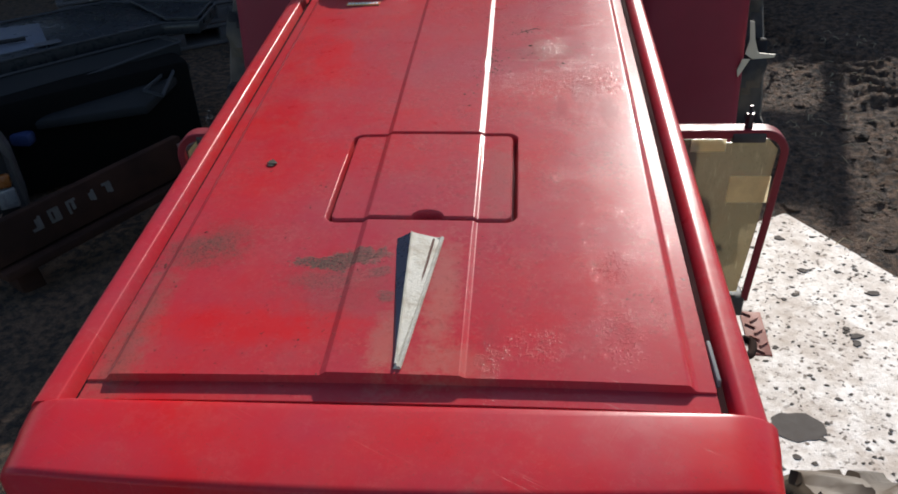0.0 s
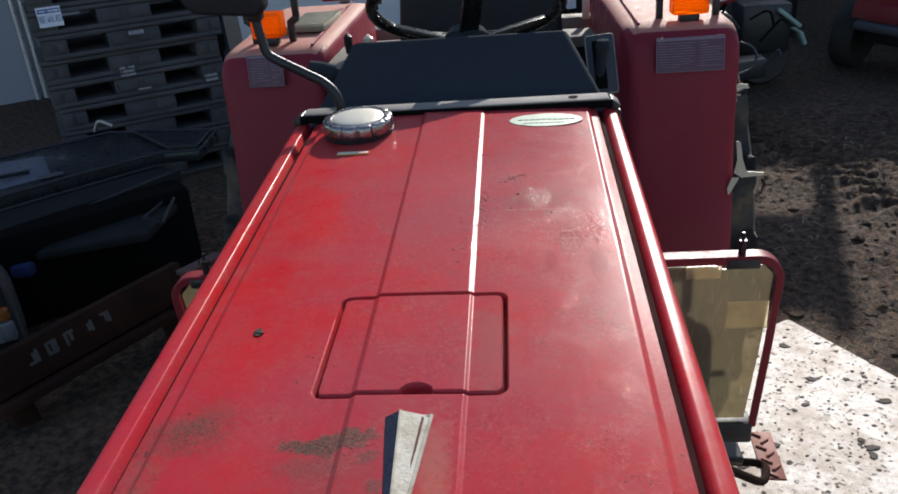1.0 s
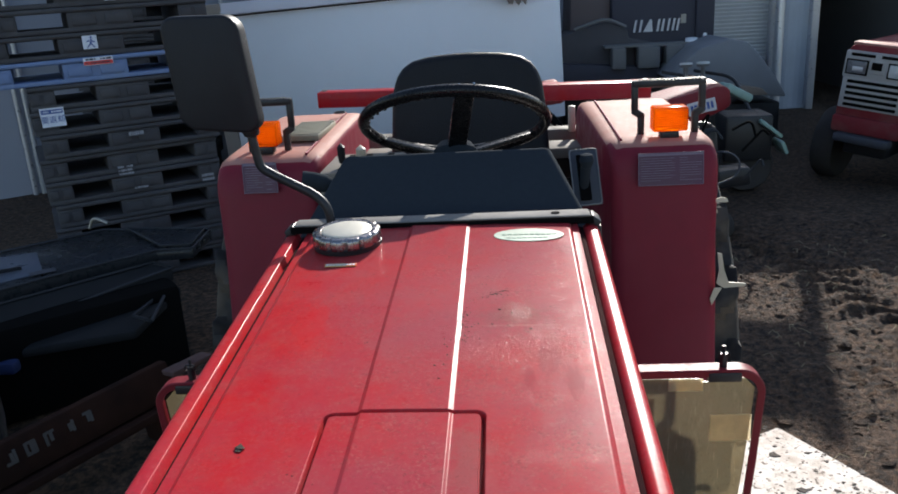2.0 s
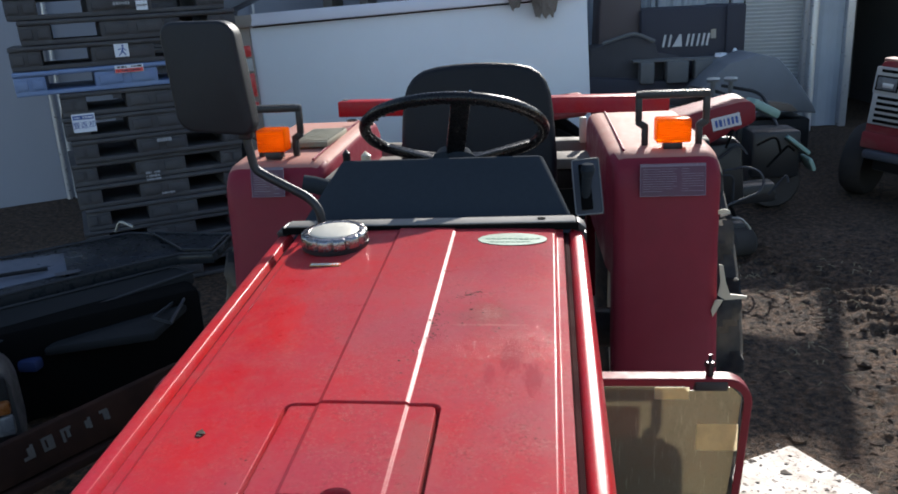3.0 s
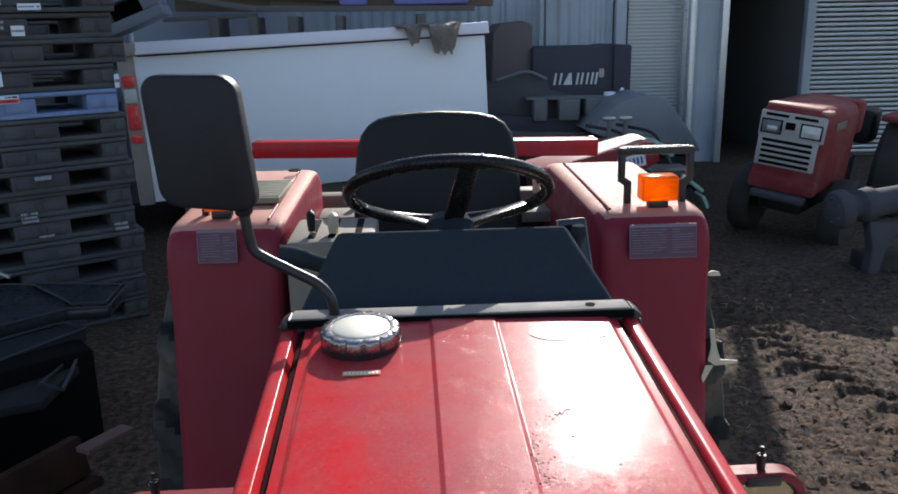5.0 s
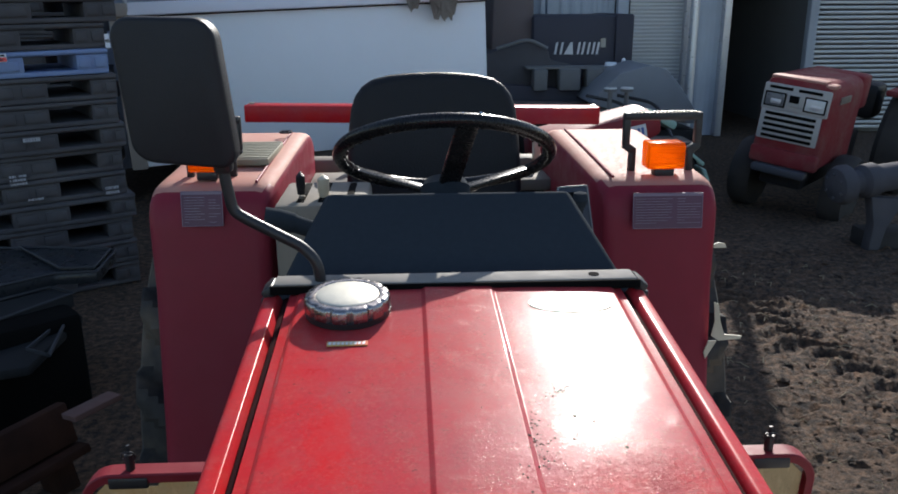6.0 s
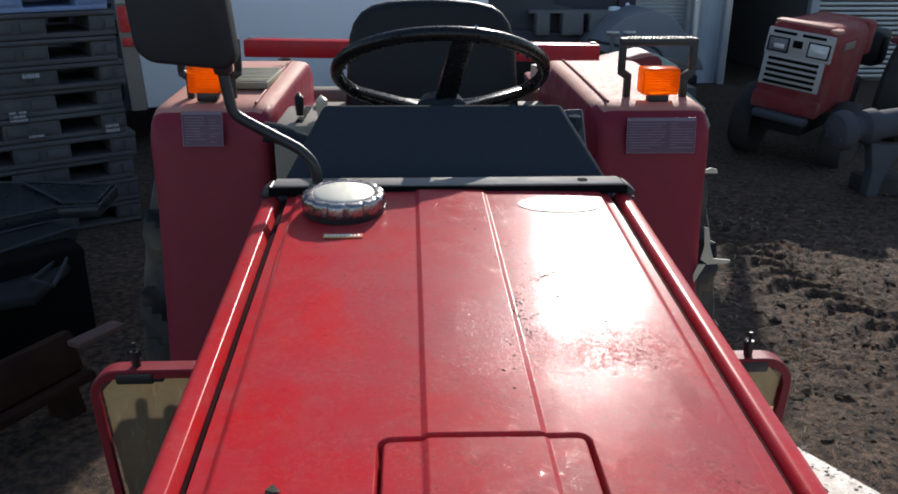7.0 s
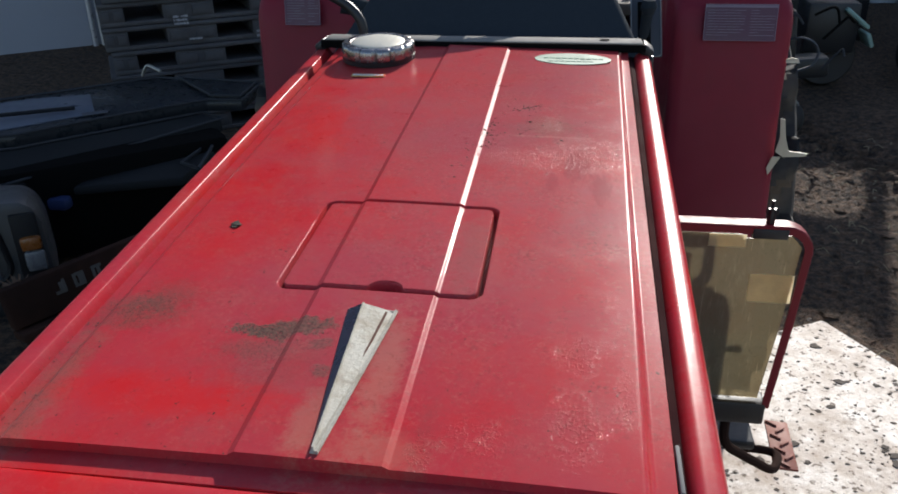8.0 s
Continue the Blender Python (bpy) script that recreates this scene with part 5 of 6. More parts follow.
shutter = thing("shutter", "pale ribbed steel roller shutter, closed", "shutter", kind="structure")
for k in range(52):
    ob = part("slat", boxed((6.3, YB, 0.08), (3.0, 0.026, 0.036), 0.010), SHUTTER, shutter) if k == 0 else None
    if k == 0:
        slat_mesh = ob.data
    else:
        ob = new("slat", slat_mesh)
        ob.parent = shutter
        ob.location = (0, 0, 0.055 * k)
part("wall_core", boxed((6.9, YB + 0.2, 1.5), (4.2, 0.2, 3.0)), SHED_DARK, wall_north, smooth=False)
# Unseen roof; its front edge sets the shade line on the soil.
roof = tagged(part("roof", boxed((3.2, YB + 1.9, 2.935), (11.5, 4.2, 0.12), 0.01), SHED), "grey sheet roof of the shed", "roof", kind="structure")

pole = thing("utility_pole", "thin grey steel pole with an added shade board beside the shed", "pole", Matrix.Translation((3.285, 9.36, 0)))
part("shaft", lathe(bmesh.new(), [(0.055, -0.05), (0.052, 0.0), (0.048, 3.86), (0.0, 3.88)], 16), ALU, pole)
# Board and brace are added; the unseen board only shades the soil.
part("board", boxed((-0.88, 0.06, 3.58), (1.80, 0.04, 0.50), 0.005), SHED, pole, "grey board added out of view to shade a band of soil")
part("brace", boxed((-1.70, 0.06, 1.9), (0.05, 0.05, 3.86), 0.005), SHED, pole)

# lorry body standing on the ground
turn = pose(0, 0, 0, 0, -2.2, 13)
van = thing("lorry_body", "white box body off a lorry, standing on blocks", "lorry body", Matrix.Translation((-1.93, 6.33, 0.93)) @ turn)
part("side_wall", boxed((1.35, 0.7, 0.0), (2.70, 1.4, 1.15), 0.01), BOX_WHITE, van)
part("top_rail", boxed((1.37, -0.022, 0.556), (2.70, 0.05, 0.088), 0.004, pose(0, 0, 0, -9, 0, 0).to_3x3()), PALE_TRIM, van, "pale flared top rail")
# Black strip drawn in for the shade below the top rail.
part("rail_shadow_gap", boxed((1.37, -0.006, 0.505), (2.68, 0.014, 0.010)), MATTE_BLACK, van)
part("end_post", boxed((-0.055, 0.04, -0.03), (0.11, 0.09, 1.12), 0.008), TAN_METAL, van, "tan metal corner post")
part("corner_cap", prism([(-0.20, 0.60), (0.03, 0.60), (0.03, 0.51), (-0.11, 0.51)], -0.05, 0.12, "y", 0.004), TAN_METAL, van)
for z, h, mat in ((0.33, 0.085, RED_LENS), (0.225, 0.10, LAMP_CLEAR), (0.07, 0.18, RED_LENS), (-0.09, 0.06, RED_LENS)):
    part("marker_lamp", boxed((-0.055, -0.014, z), (0.085, 0.03, h), 0.008), mat, van, "marker lamp lens")
for x in (0.3, 1.35, 2.4):
    part("block", boxed((x, 0.3, -0.76), (0.2, 0.5, 0.36), 0.01), WOOD, van)

rag = thing("rag", "dirty brown rag hanging over the lorry body", "cloth", Matrix.Translation((0.19, 6.80, 1.565)) @ pose(0, 0, 0, 0, -2.2, 13))
rnd = random.Random(7)


def rag_point(u, v):
    # a long tatter, a bare gap and a short one
    reach = 0.21 * smooth01((u - 0.0) / 0.16) * smooth01((0.98 - u) / 0.16) + 0.13 * smooth01((u + 0.72) / 0.14) * smooth01((-0.18 - u) / 0.14)
    reach += 0.02 + 0.035 * noise.noise(Vector((u * 9, 1, 2)))
    over = smooth01(v * 5)
    fold = 0.020 * noise.noise(Vector((u * 9, v * 2, 1))) + 0.014 * noise.noise(Vector((u * 22, v * 5, 3)))
    return (u * 0.26 + 0.03 * noise.noise(Vector((u * 3, v * 4, 9))), 0.10 - 0.155 * over + fold - 0.03, 0.065 - v * max(0.01, reach) * over + 0.6 * fold)


bm = sheet([-1 + i / 20 for i in range(41)], [i / 16 for i in range(17)], rag_point)
bmesh.ops.solidify(bm, geom=bm.faces[:], thickness=0.006)
part("cloth", bm, CLOTH, rag, sharp=80)


PW, PH, PD = 1.13, 0.130, 0.62


def build_pallet(m):
    """A moulded plastic pallet: deck, base frame and three skids with fork openings between."""
    pal = thing("pallet", "dark grey plastic pallet in a tall stack", "pallet", m, "stack of pallets")
    t = PH * 0.22
    bm = boxed((0, PD / 2, PH / 2 - t / 2), (PW, PD, t - 0.003), 0.006)
    box(bm, (0, -0.002, PH / 2 - t * 0.55), (PW - 0.03, 0.006, t * 0.35), 0.002)
    part("deck", bm, PALLET, pal)
    part("base_frame", boxed((0, PD / 2, -PH / 2 + 0.014), (PW - 0.01, PD - 0.01, 0.024), 0.005), PALLET, pal)
    for x, w in ((-PW / 2 + 0.08, 0.155), (0, 0.33), (PW / 2 - 0.08, 0.155)):
        bm = boxed((x, PD / 2, -0.004), (w, PD - 0.012, PH * 0.64), 0.008)
        for k in range(2):
            box(bm, (x + (k - 0.5) * w * 0.5, 0.004, -0.004), (w * 0.36, 0.012, PH * 0.40), 0.004)
        part("skid", bm, PALLET, pal)
    return pal


def repaint(ob, material):
    for child in ob.children:
        child.data = child.data.copy()
        child.data.materials[0] = material


pallet_src = None
rnd = random.Random(11)
face_at = []
for k in range(17):
    z = 0.065 + k * PH
    upper = k > 8
    wide = 1.0 if upper else 0.84
    along = (-0.02 if upper else 0.107) + rnd.uniform(-0.02, 0.02) + (0.0 if k < 11 else 0.03 * (k % 3))
    face = Matrix.Translation((-2.02, 4.43, z)) @ pose(0, 0, 0, 0, -0.8, 30 + rnd.uniform(-1.2, 1.2)) @ Matrix.Translation((along, rnd.uniform(-0.015, 0.015) - (0.02 if k == 9 else 0), 0))
    m = face @ Matrix.Diagonal((wide, 1.0, 1.0, 1.0))
    face_at.append(face @ Matrix.Translation((-along, 0, 0)))
    if k == 0:
        ob = pallet_src = build_pallet(m)
    else:
        ob = copy_thing(pallet_src, face)
        ob.scale = (wide, 1.0, 1.0)
    if k == 9:
        repaint(ob, PALLET_BLUE)
        tagged(ob, "faded blue plastic pallet in a grey stack")


def text_part(name, words, size, material, parent, at):
    """Flat raised writing from the built-in font, facing the yard."""
    cu = bpy.data.curves.new(name, "FONT")
    cu.body, cu.size, cu.extrude, cu.align_x, cu.align_y = words, size, 0.0006, "CENTER", "CENTER"
    tmp = bpy.data.objects.new(name, cu)
    me = bpy.data.meshes.new_from_object(tmp)
    bpy.data.objects.remove(tmp)
    me.transform(Matrix.Translation(at) @ pose(0, 0, 0, 90, 0, 0))
    me.materials.clear()
    me.materials.append(material)
    ob = new(name, me)
    ob.parent = parent
    return ob


def paper(k, x, z, w, h, material, label):
    lab = thing("paper_label", label, "label", face_at[k] @ Matrix.Translation((x, -0.012, z)))
    part("paper", boxed((0, 0, 0), (w, 0.002, h)), material, lab, smooth=False)
    return lab


def print_bars(lab, rows, material, w, seed):
    """Rows of short bars: (height, thickness)."""
    r = random.Random(seed)
    bm = bmesh.new()
    for z, t in rows:
        x = -w * 0.44
        while x < w * 0.42:
            l = r.uniform(0.04, 0.14) * w
            if r.random() < 0.85:
                box(bm, (min(x + l / 2, w * 0.42), -0.0018, z), (l, 0.001, t * r.uniform(0.75, 1.0)))
            x += l + 0.035 * w
    part("print", bm, material, lab, smooth=False)


BLUE_PRINT = plain("blue_print", (0.05, 0.10, 0.32), 0.5)
SIGN_WHITE = plain("white_sign_paper", (0.78, 0.80, 0.86), 0.6, vary=0.08)
# return notice: two words of large blue characters under a blue heading
lab = paper(7, -0.279, 0.032, 0.118, 0.100, SIGN_WHITE, "white notice with large blue characters on a pallet")
part("heading", boxed((0, -0.0016, 0.030), (0.106, 0.001, 0.022)), BLUE_PRINT, lab, smooth=False)
print_bars(lab, ((0.030, 0.010),), SIGN_WHITE, 0.1, 3)
text_part("words", "\u8981\u8fd4\u5374", 0.040, BLUE_PRINT, lab, (0, -0.002, -0.014))
# exit sign with a striding figure made of plain bars
lab = paper(10, -0.028, 0.010, 0.074, 0.070, SIGN_WHITE, "white square sign with a dark blue pictogram on a pallet")
bm = bmesh.new()
for cx, cz, l, t, a in ((0.004, 0.0, 0.030, 0.009, 70), (-0.008, -0.018, 0.026, 0.006, 50), (0.013, -0.018, 0.026, 0.006, -55), (-0.009, 0.006, 0.020, 0.005, 25), (0.016, 0.003, 0.018, 0.005, -30)):
    box(bm, (cx, -0.0018, cz), (l, 0.001, t), turn=pose(0, 0, 0, 0, -a, 0).to_3x3())
lathe(bm, [(0.0, 0.0), (0.006, 0.0), (0.006, 0.001), (0.0, 0.001)], 12, Matrix.Translation((0.008, -0.0012, 0.023)) @ pose(0, 0, 0, 90, 0, 0))
part("pictogram", bm, BLUE_PRINT, lab, smooth=False)
lab = paper(9, -0.004, 0.040, 0.150, 0.040, SIGN_WHITE, "white and red printed strip on a blue pallet")
part("red_field", boxed((0, -0.0016, -0.008), (0.146, 0.001, 0.020)), RED_LENS, lab, smooth=False)
print_bars(lab, ((0.011, 0.010), (-0.008, 0.008)), NAVY, 0.14, 5)
for k, x, z, w, h, rows in ((6, 0.122, 0.02, 0.085, 0.036, 1), (4, 0.482, -0.035, 0.080, 0.052, 2), (5, 0.035, -0.052, 0.085, 0.060, 3), (4, 0.105, -0.030, 0.085, 0.020, 1), (12, 0.006, 0.010, 0.110, 0.055, 2)):
    lab = paper(k, x, z, w, h, PALLET, "dark grey label with pale print on a pallet")
    print_bars(lab, [((j - (rows - 1) / 2) * -h / rows, h / rows * 0.62) for j in range(rows)], RIM_PALE, w, k)
for k, x, z, w, h in ((13, 0.026, 0.0, 0.050, 0.052), (13, 0.175, -0.036, 0.105, 0.032), (12, 0.112, -0.020, 0.060, 0.050), (10, 0.547, -0.030, 0.024, 0.070)):
    lab = paper(k, x, z, w, h, SIGN_WHITE, "small blank white paper label on a pallet")
    print_bars(lab, ((0.0, h * 0.25),), SITE_GREY, w, k)

# second stack and heaped timber behind the lorry body
for k in range(15):
    copy_thing(pallet_src, Matrix.Translation((-2.75 + rnd.uniform(-0.03, 0.03), 6.55, 0.075 + k * PH)) @ pose(0, 0, 0, 0, 0, 8 + rnd.uniform(-2, 2)))
for k in range(4):
    for x in (-1.45, -0.2):
        copy_thing(pallet_src, Matrix.Translation((x + rnd.uniform(-0.05, 0.05), 8.05, 0.9 + k * PH)) @ pose(0, 0, 0, 0, 0, 4 + rnd.uniform(-3, 3)))
stand = thing("timber_rack", "weathered timber rack carrying pallets behind the lorry body", "rack")
part("deck", boxed((-0.8, 8.5, 0.79), (2.8, 1.2, 0.06), 0.01), WOOD, stand)
for x in (-2.1, -0.8, 0.5):
    for y in (8.0, 9.0):
        part("post", boxed((x, y, 0.38), (0.1, 0.1, 0.76), 0.01), WOOD, stand)
BROWN = plain("brown_timber", (0.155, 0.105, 0.075), 0.8, scale=14)
for x0, z0, x1, z1, y, h, kind in ((-2.2, 1.955, -1.3, 1.795, 7.95, 0.05, WOOD), (-1.38, 1.80, 0.7, 1.775, 7.98, 0.05, WOOD), (-2.15, 1.72, -1.3, 1.745, 8.0, 0.04, WOOD),
                                   (-2.3, 2.04, -0.4, 1.93, 8.15, 0.16, BROWN), (-1.9, 2.13, -0.3, 2.08, 8.25, 0.18, BROWN), (-1.2, 1.90, 0.9, 1.86, 8.22, 0.13, BROWN), (-0.3, 1.98, 1.0, 2.02, 8.3, 0.14, BROWN),
                                   (-2.1, 1.86, -1.2, 1.84, 8.28, 0.12, BROWN)):
    p, q = Vector((x0, y, z0)), Vector((x1, y, z1))
    ob = thing("plank", "weathered timber plank lying on the heap", "plank", Matrix.Translation((p + q) / 2) @ pose(0, 0, 0, 0, -math.degrees(math.atan2(z1 - z0, x1 - x0)), 0), "planks on the heap")
    part("board", boxed((0, 0, 0), ((q - p).length, 0.07, h), 0.004), kind, ob)
for x, w in ((-1.68, 0.09), (-1.33, 0.08), (-0.97, 0.09), (-0.55, 0.07), (0.2, 0.08)):
    ob = thing("timber_block", "short timber block between the planks", "block", Matrix.Translation((x, 8.12, 0.0)), "blocks on the heap")
    part("block", boxed((0, 0, 1.62), (w, 0.5, 0.22), 0.006), WOOD, ob)
for x, w, z in ((-0.42, 0.26, 1.90), (0.30, 0.7, 1.90)):
    ob = thing("folded_sheet", "faded violet plastic sheet folded on the heap", "sheet", Matrix.Translation((x, 8.02, z)))
    part("folds", boxed((0, 0, 0), (w, 0.2, 0.18), 0.04), PURPLE, ob)
CRATE_GREY = plain("grey_blue_crate_plastic", (0.17, 0.185, 0.22), 0.6, vary=0.25, scale=14, spec=0.25, dust=(0.24, 0.25, 0.28))
crate = thing("crate", "grey-blue plastic crate tipped on the lorry body's corner", "crate", Matrix.Translation((-1.965, 6.42, 1.80)) @ pose(0, 0, 0, 0, -21.7, 6))
bm = bmesh.new()
for dx, dz, w, h in ((0, 0.095, 0.455, 0.15), (0, -0.1325, 0.455, 0.075), (-0.180, -0.0375, 0.095, 0.115), (0.1675, -0.0375, 0.12, 0.115)):
    box(bm, (dx, 0, dz), (w, 0.40, h), 0.006)
part("body", bm, CRATE_GREY, crate)
# Solid black fill replaces the shade inside the open hand hole.
part("hollow", boxed((-0.012, 0.06, -0.0375), (0.24, 0.26, 0.112)), MATTE_BLACK, crate, "black fill standing for shade in the hand hole", smooth=False)
for s2 in (-1, 1):
    part("rib", boxed((s2 * 0.205, -0.203, 0.095), (0.02, 0.012, 0.14), 0.003), CRATE_GREY, crate)


def logo_machine():
    """A dark site machine with a white wordmark, drawn as plain strokes."""
    m = thing("site_machine", "dark site machine housing with a white wordmark, parked in shade", "machine", Matrix.Translation((1.62, 8.3, 0)))
    part("housing", boxed((0.17, 0.5, 0.99), (0.98, 1.0, 0.82), 0.03), SITE_DARK, m)
    part("cab_end", boxed((0.58, 0.46, 1.10), (0.18, 1.0, 0.62), 0.02), SITE_DARK, m)
    part("engine_hood", prism([(-0.74, 0.70), (-0.30, 0.70), (-0.30, 1.62), (-0.40, 1.66), (-0.62, 1.64), (-0.70, 1.55), (-0.72, 1.0)], 0.1, 0.9, "y", 0.03), SITE_BROWN, m, "dull brown engine hood")
    part("shoulder", prism([(-0.84, 0.60), (0.10, 0.60), (0.05, 0.94), (-0.17, 0.99), (-0.19, 1.08), (-0.36, 1.17), (-0.62, 1.10), (-0.81, 1.05), (-0.83, 0.90), (-0.94, 0.87)], -0.15, 0.5, "y", 0.02), SITE_HEAP, m, "dusty grey stepped engine cowl")
    part("foot_plate", prism([(-0.99, 0.60), (0.55, 0.55), (0.50, 0.70), (-0.2, 0.74), (-0.95, 0.80)], -0.3, 0.3, "y", 0.015), SITE_DARK, m)
    part("base", boxed((-0.05, 0.5, 0.3), (1.5, 1.1, 0.6), 0.04), BLACK, m)
    part("tread_pad", boxed((-0.05, -0.34, 0.56), (1.5, 0.08, 0.10), 0.02, pose(0, 0, 0, 0, 2, 0).to_3x3()), SITE_BROWN, m)
    for x, w in ((-0.30, 0.13), (-0.02, 0.20), (0.22, 0.16), (0.42, 0.14)):
        part("rubber_block", boxed((x, -0.30, 0.82), (w, 0.2, 0.20), 0.015), SITE_GREY, m)
    part("block_rail", boxed((0.05, -0.22, 0.925), (0.95, 0.2, 0.025), 0.006), SITE_GREY, m)
    part("small_can", lathe(bmesh.new(), [(0.0, 0.0), (0.06, 0.0), (0.055, 0.035), (0.0, 0.04)], 14, Matrix.Translation((0.40, -0.25, 0.935))), BOX_WHITE, m)
    part("small_bottle", lathe(bmesh.new(), [(0.0, 0.0), (0.022, 0.0), (0.022, 0.05), (0.012, 0.07), (0.0, 0.07)], 12, Matrix.Translation((0.56, -0.12, 0.93))), BOX_WHITE, m)
    part("hand_rail", tube(bmesh.new(), bend([(-0.70, -0.2, 1.10), (-0.40, -0.2, 1.19), (-0.21, -0.2, 1.10)], 0.08), 0.018, 8), SITE_GREY, m)
    bm = bmesh.new()
    z, h = 1.09, 0.115

    # slanted strokes and a wedge of the same height and spacing as the mark
    for x, w in ((-0.11, 0.020), (-0.055, 0.020), (0.115, 0.020), (0.160, 0.020), (0.215, 0.018), (0.262, 0.020), (0.305, 0.020)):
        join(bm, prism([(x, z - h / 2), (x + w, z - h / 2), (x + w + 0.02, z + h / 2), (x + 0.02, z + h / 2)], -0.015, -0.009, "y"))
    join(bm, prism([(-0.012, z - h / 2), (0.080, z - h / 2), (0.072, z + h / 2), (0.052, z + h / 2)], -0.015, -0.009, "y"))
    part("wordmark", bm, WHITE_PRINT, m, "white wordmark strokes", smooth=False)
    part("plate", boxed((0.375, -0.012, 1.14), (0.05, 0.006, 0.085)), STEEL, m, smooth=False)


logo_machine()


def far_tractor():
    m = thing("tractor", "red compact tractor with white grille, parked in the yard", "tractor", Matrix.Translation((2.66, 5.82, -0.01)) @ pose(0, 0, 0, 0, 6.5, -44))
    prof = [(-0.235, 0.42), (0.235, 0.42), (0.235, 0.94), (0.215, 1.005), (0.16, 1.03), (-0.16, 1.03), (-0.215, 1.005), (-0.235, 0.94)]
    bm = prism(prof, 0.0, 0.80, "y", 0.03)
    part("bonnet", bm, RED_OLD, m, "faded red bonnet")
    # Pale strips paint sunlight onto the bonnet's front top edge.
    part("bonnet_edge", boxed((-0.02, 0.075, 1.022), (0.37, 0.14, 0.024), 0.011), RED_PALE, m, "front edge with sunlight painted in pale red")
    part("bonnet_edge", boxed((0.192, 0.075, 1.004), (0.08, 0.14, 0.03), 0.013), RED_PALE, m)
    gp = part("grille_panel", boxed((-0.01, -0.006, 0.690), (0.42, 0.02, 0.215), 0.008), GRILLE, m, "pale grille with five slots")
    for k in range(5):
        part("grille_slot", boxed((-0.01, -0.017, 0.608 + 0.040 * k), (0.35, 0.006, 0.022), 0.002), MATTE_BLACK, gp)
    lp = part("lamp_panel", boxed((0, -0.008, 0.885), (0.46, 0.024, 0.185), 0.012), GRILLE, m, "pale lamp surround")
    for s in (-1, 1):
        part("air_slot", boxed((s * 0.10 - 0.01, -0.021, 0.952), (0.16, 0.006, 0.020), 0.002), MATTE_BLACK, lp)
        part("lamp_rim", boxed((s * 0.138, -0.0215, 0.868), (0.150, 0.008, 0.104), 0.004), MATTE_BLACK, lp)
        lm = part("headlamp", boxed((s * 0.138, -0.0265, 0.868), (0.128, 0.010, 0.084), 0.005), LAMP_CLEAR if s > 0 else GREY_LENS, lp, "rectangular headlamp")
        # Bright metal plate painted in as the glint on the lens.
        part("lamp_glint", boxed((s * 0.138 + 0.01, -0.033, 0.858), (0.07, 0.004, 0.03), 0.001), ALU, lm)
    bd = part("badge", boxed((-0.005, -0.022, 0.880), (0.10, 0.012, 0.088), 0.006), GRILLE, lp)
    part("badge_field", boxed((-0.005, -0.030, 0.888), (0.066, 0.006, 0.05)), MATTE_BLACK, bd)
    part("chin", boxed((0, 0.02, 0.47), (0.47, 0.1, 0.12), 0.02), RED_OLD, m)
    part("side_decal", boxed((0.24, 0.32, 0.90), (0.008, 0.24, 0.05)), STEEL, m)
    part("chassis", boxed((0, 0.7, 0.40), (0.3, 1.3, 0.3), 0.02), BLACK, m)
    part("bumper", boxed((0, -0.03, 0.38), (0.38, 0.10, 0.06), 0.02), RIM_GREY, m)
    part("dash", boxed((0, 0.92, 0.90), (0.44, 0.24, 0.26), 0.03), RED_OLD, m)
    for s in (-1, 1):
        turn = Matrix.Translation((s * 0.34, 0.42, 0.23)) @ pose(0, 0, 0, 0, 90, 0)
        ty = part("tyre", lathe(bmesh.new(), [(0.14, -0.06), (0.25, -0.08), (0.27, -0.05), (0.27, 0.05), (0.25, 0.08), (0.14, 0.06)], 28, turn), TYRE_GREY, m)
        part("hub", lathe(bmesh.new(), [(0.0, s * 0.10), (0.05, s * 0.10), (0.06, s * 0.06), (0.135, s * 0.05), (0.14, s * 0.0)], 24, turn), SITE_GREY, ty)
        turn = Matrix.Translation((s * 0.42, 1.75, 0.43)) @ pose(0, 0, 0, 0, 90, 0)
        part("tyre", lathe(bmesh.new(), [(0.26, -0.1), (0.44, -0.13), (0.47, -0.09), (0.47, 0.09), (0.44, 0.13), (0.26, 0.1)], 32, turn), TYRE_GREY, m)
        part("mudguard", boxed((s * 0.42, 1.62, 0.88), (0.26, 0.75, 0.05), 0.02), RED_OLD, m)
    part("seat", boxed((0, 1.7, 0.75), (0.36, 0.3, 0.3), 0.05), VINYL, m)


far_tractor()


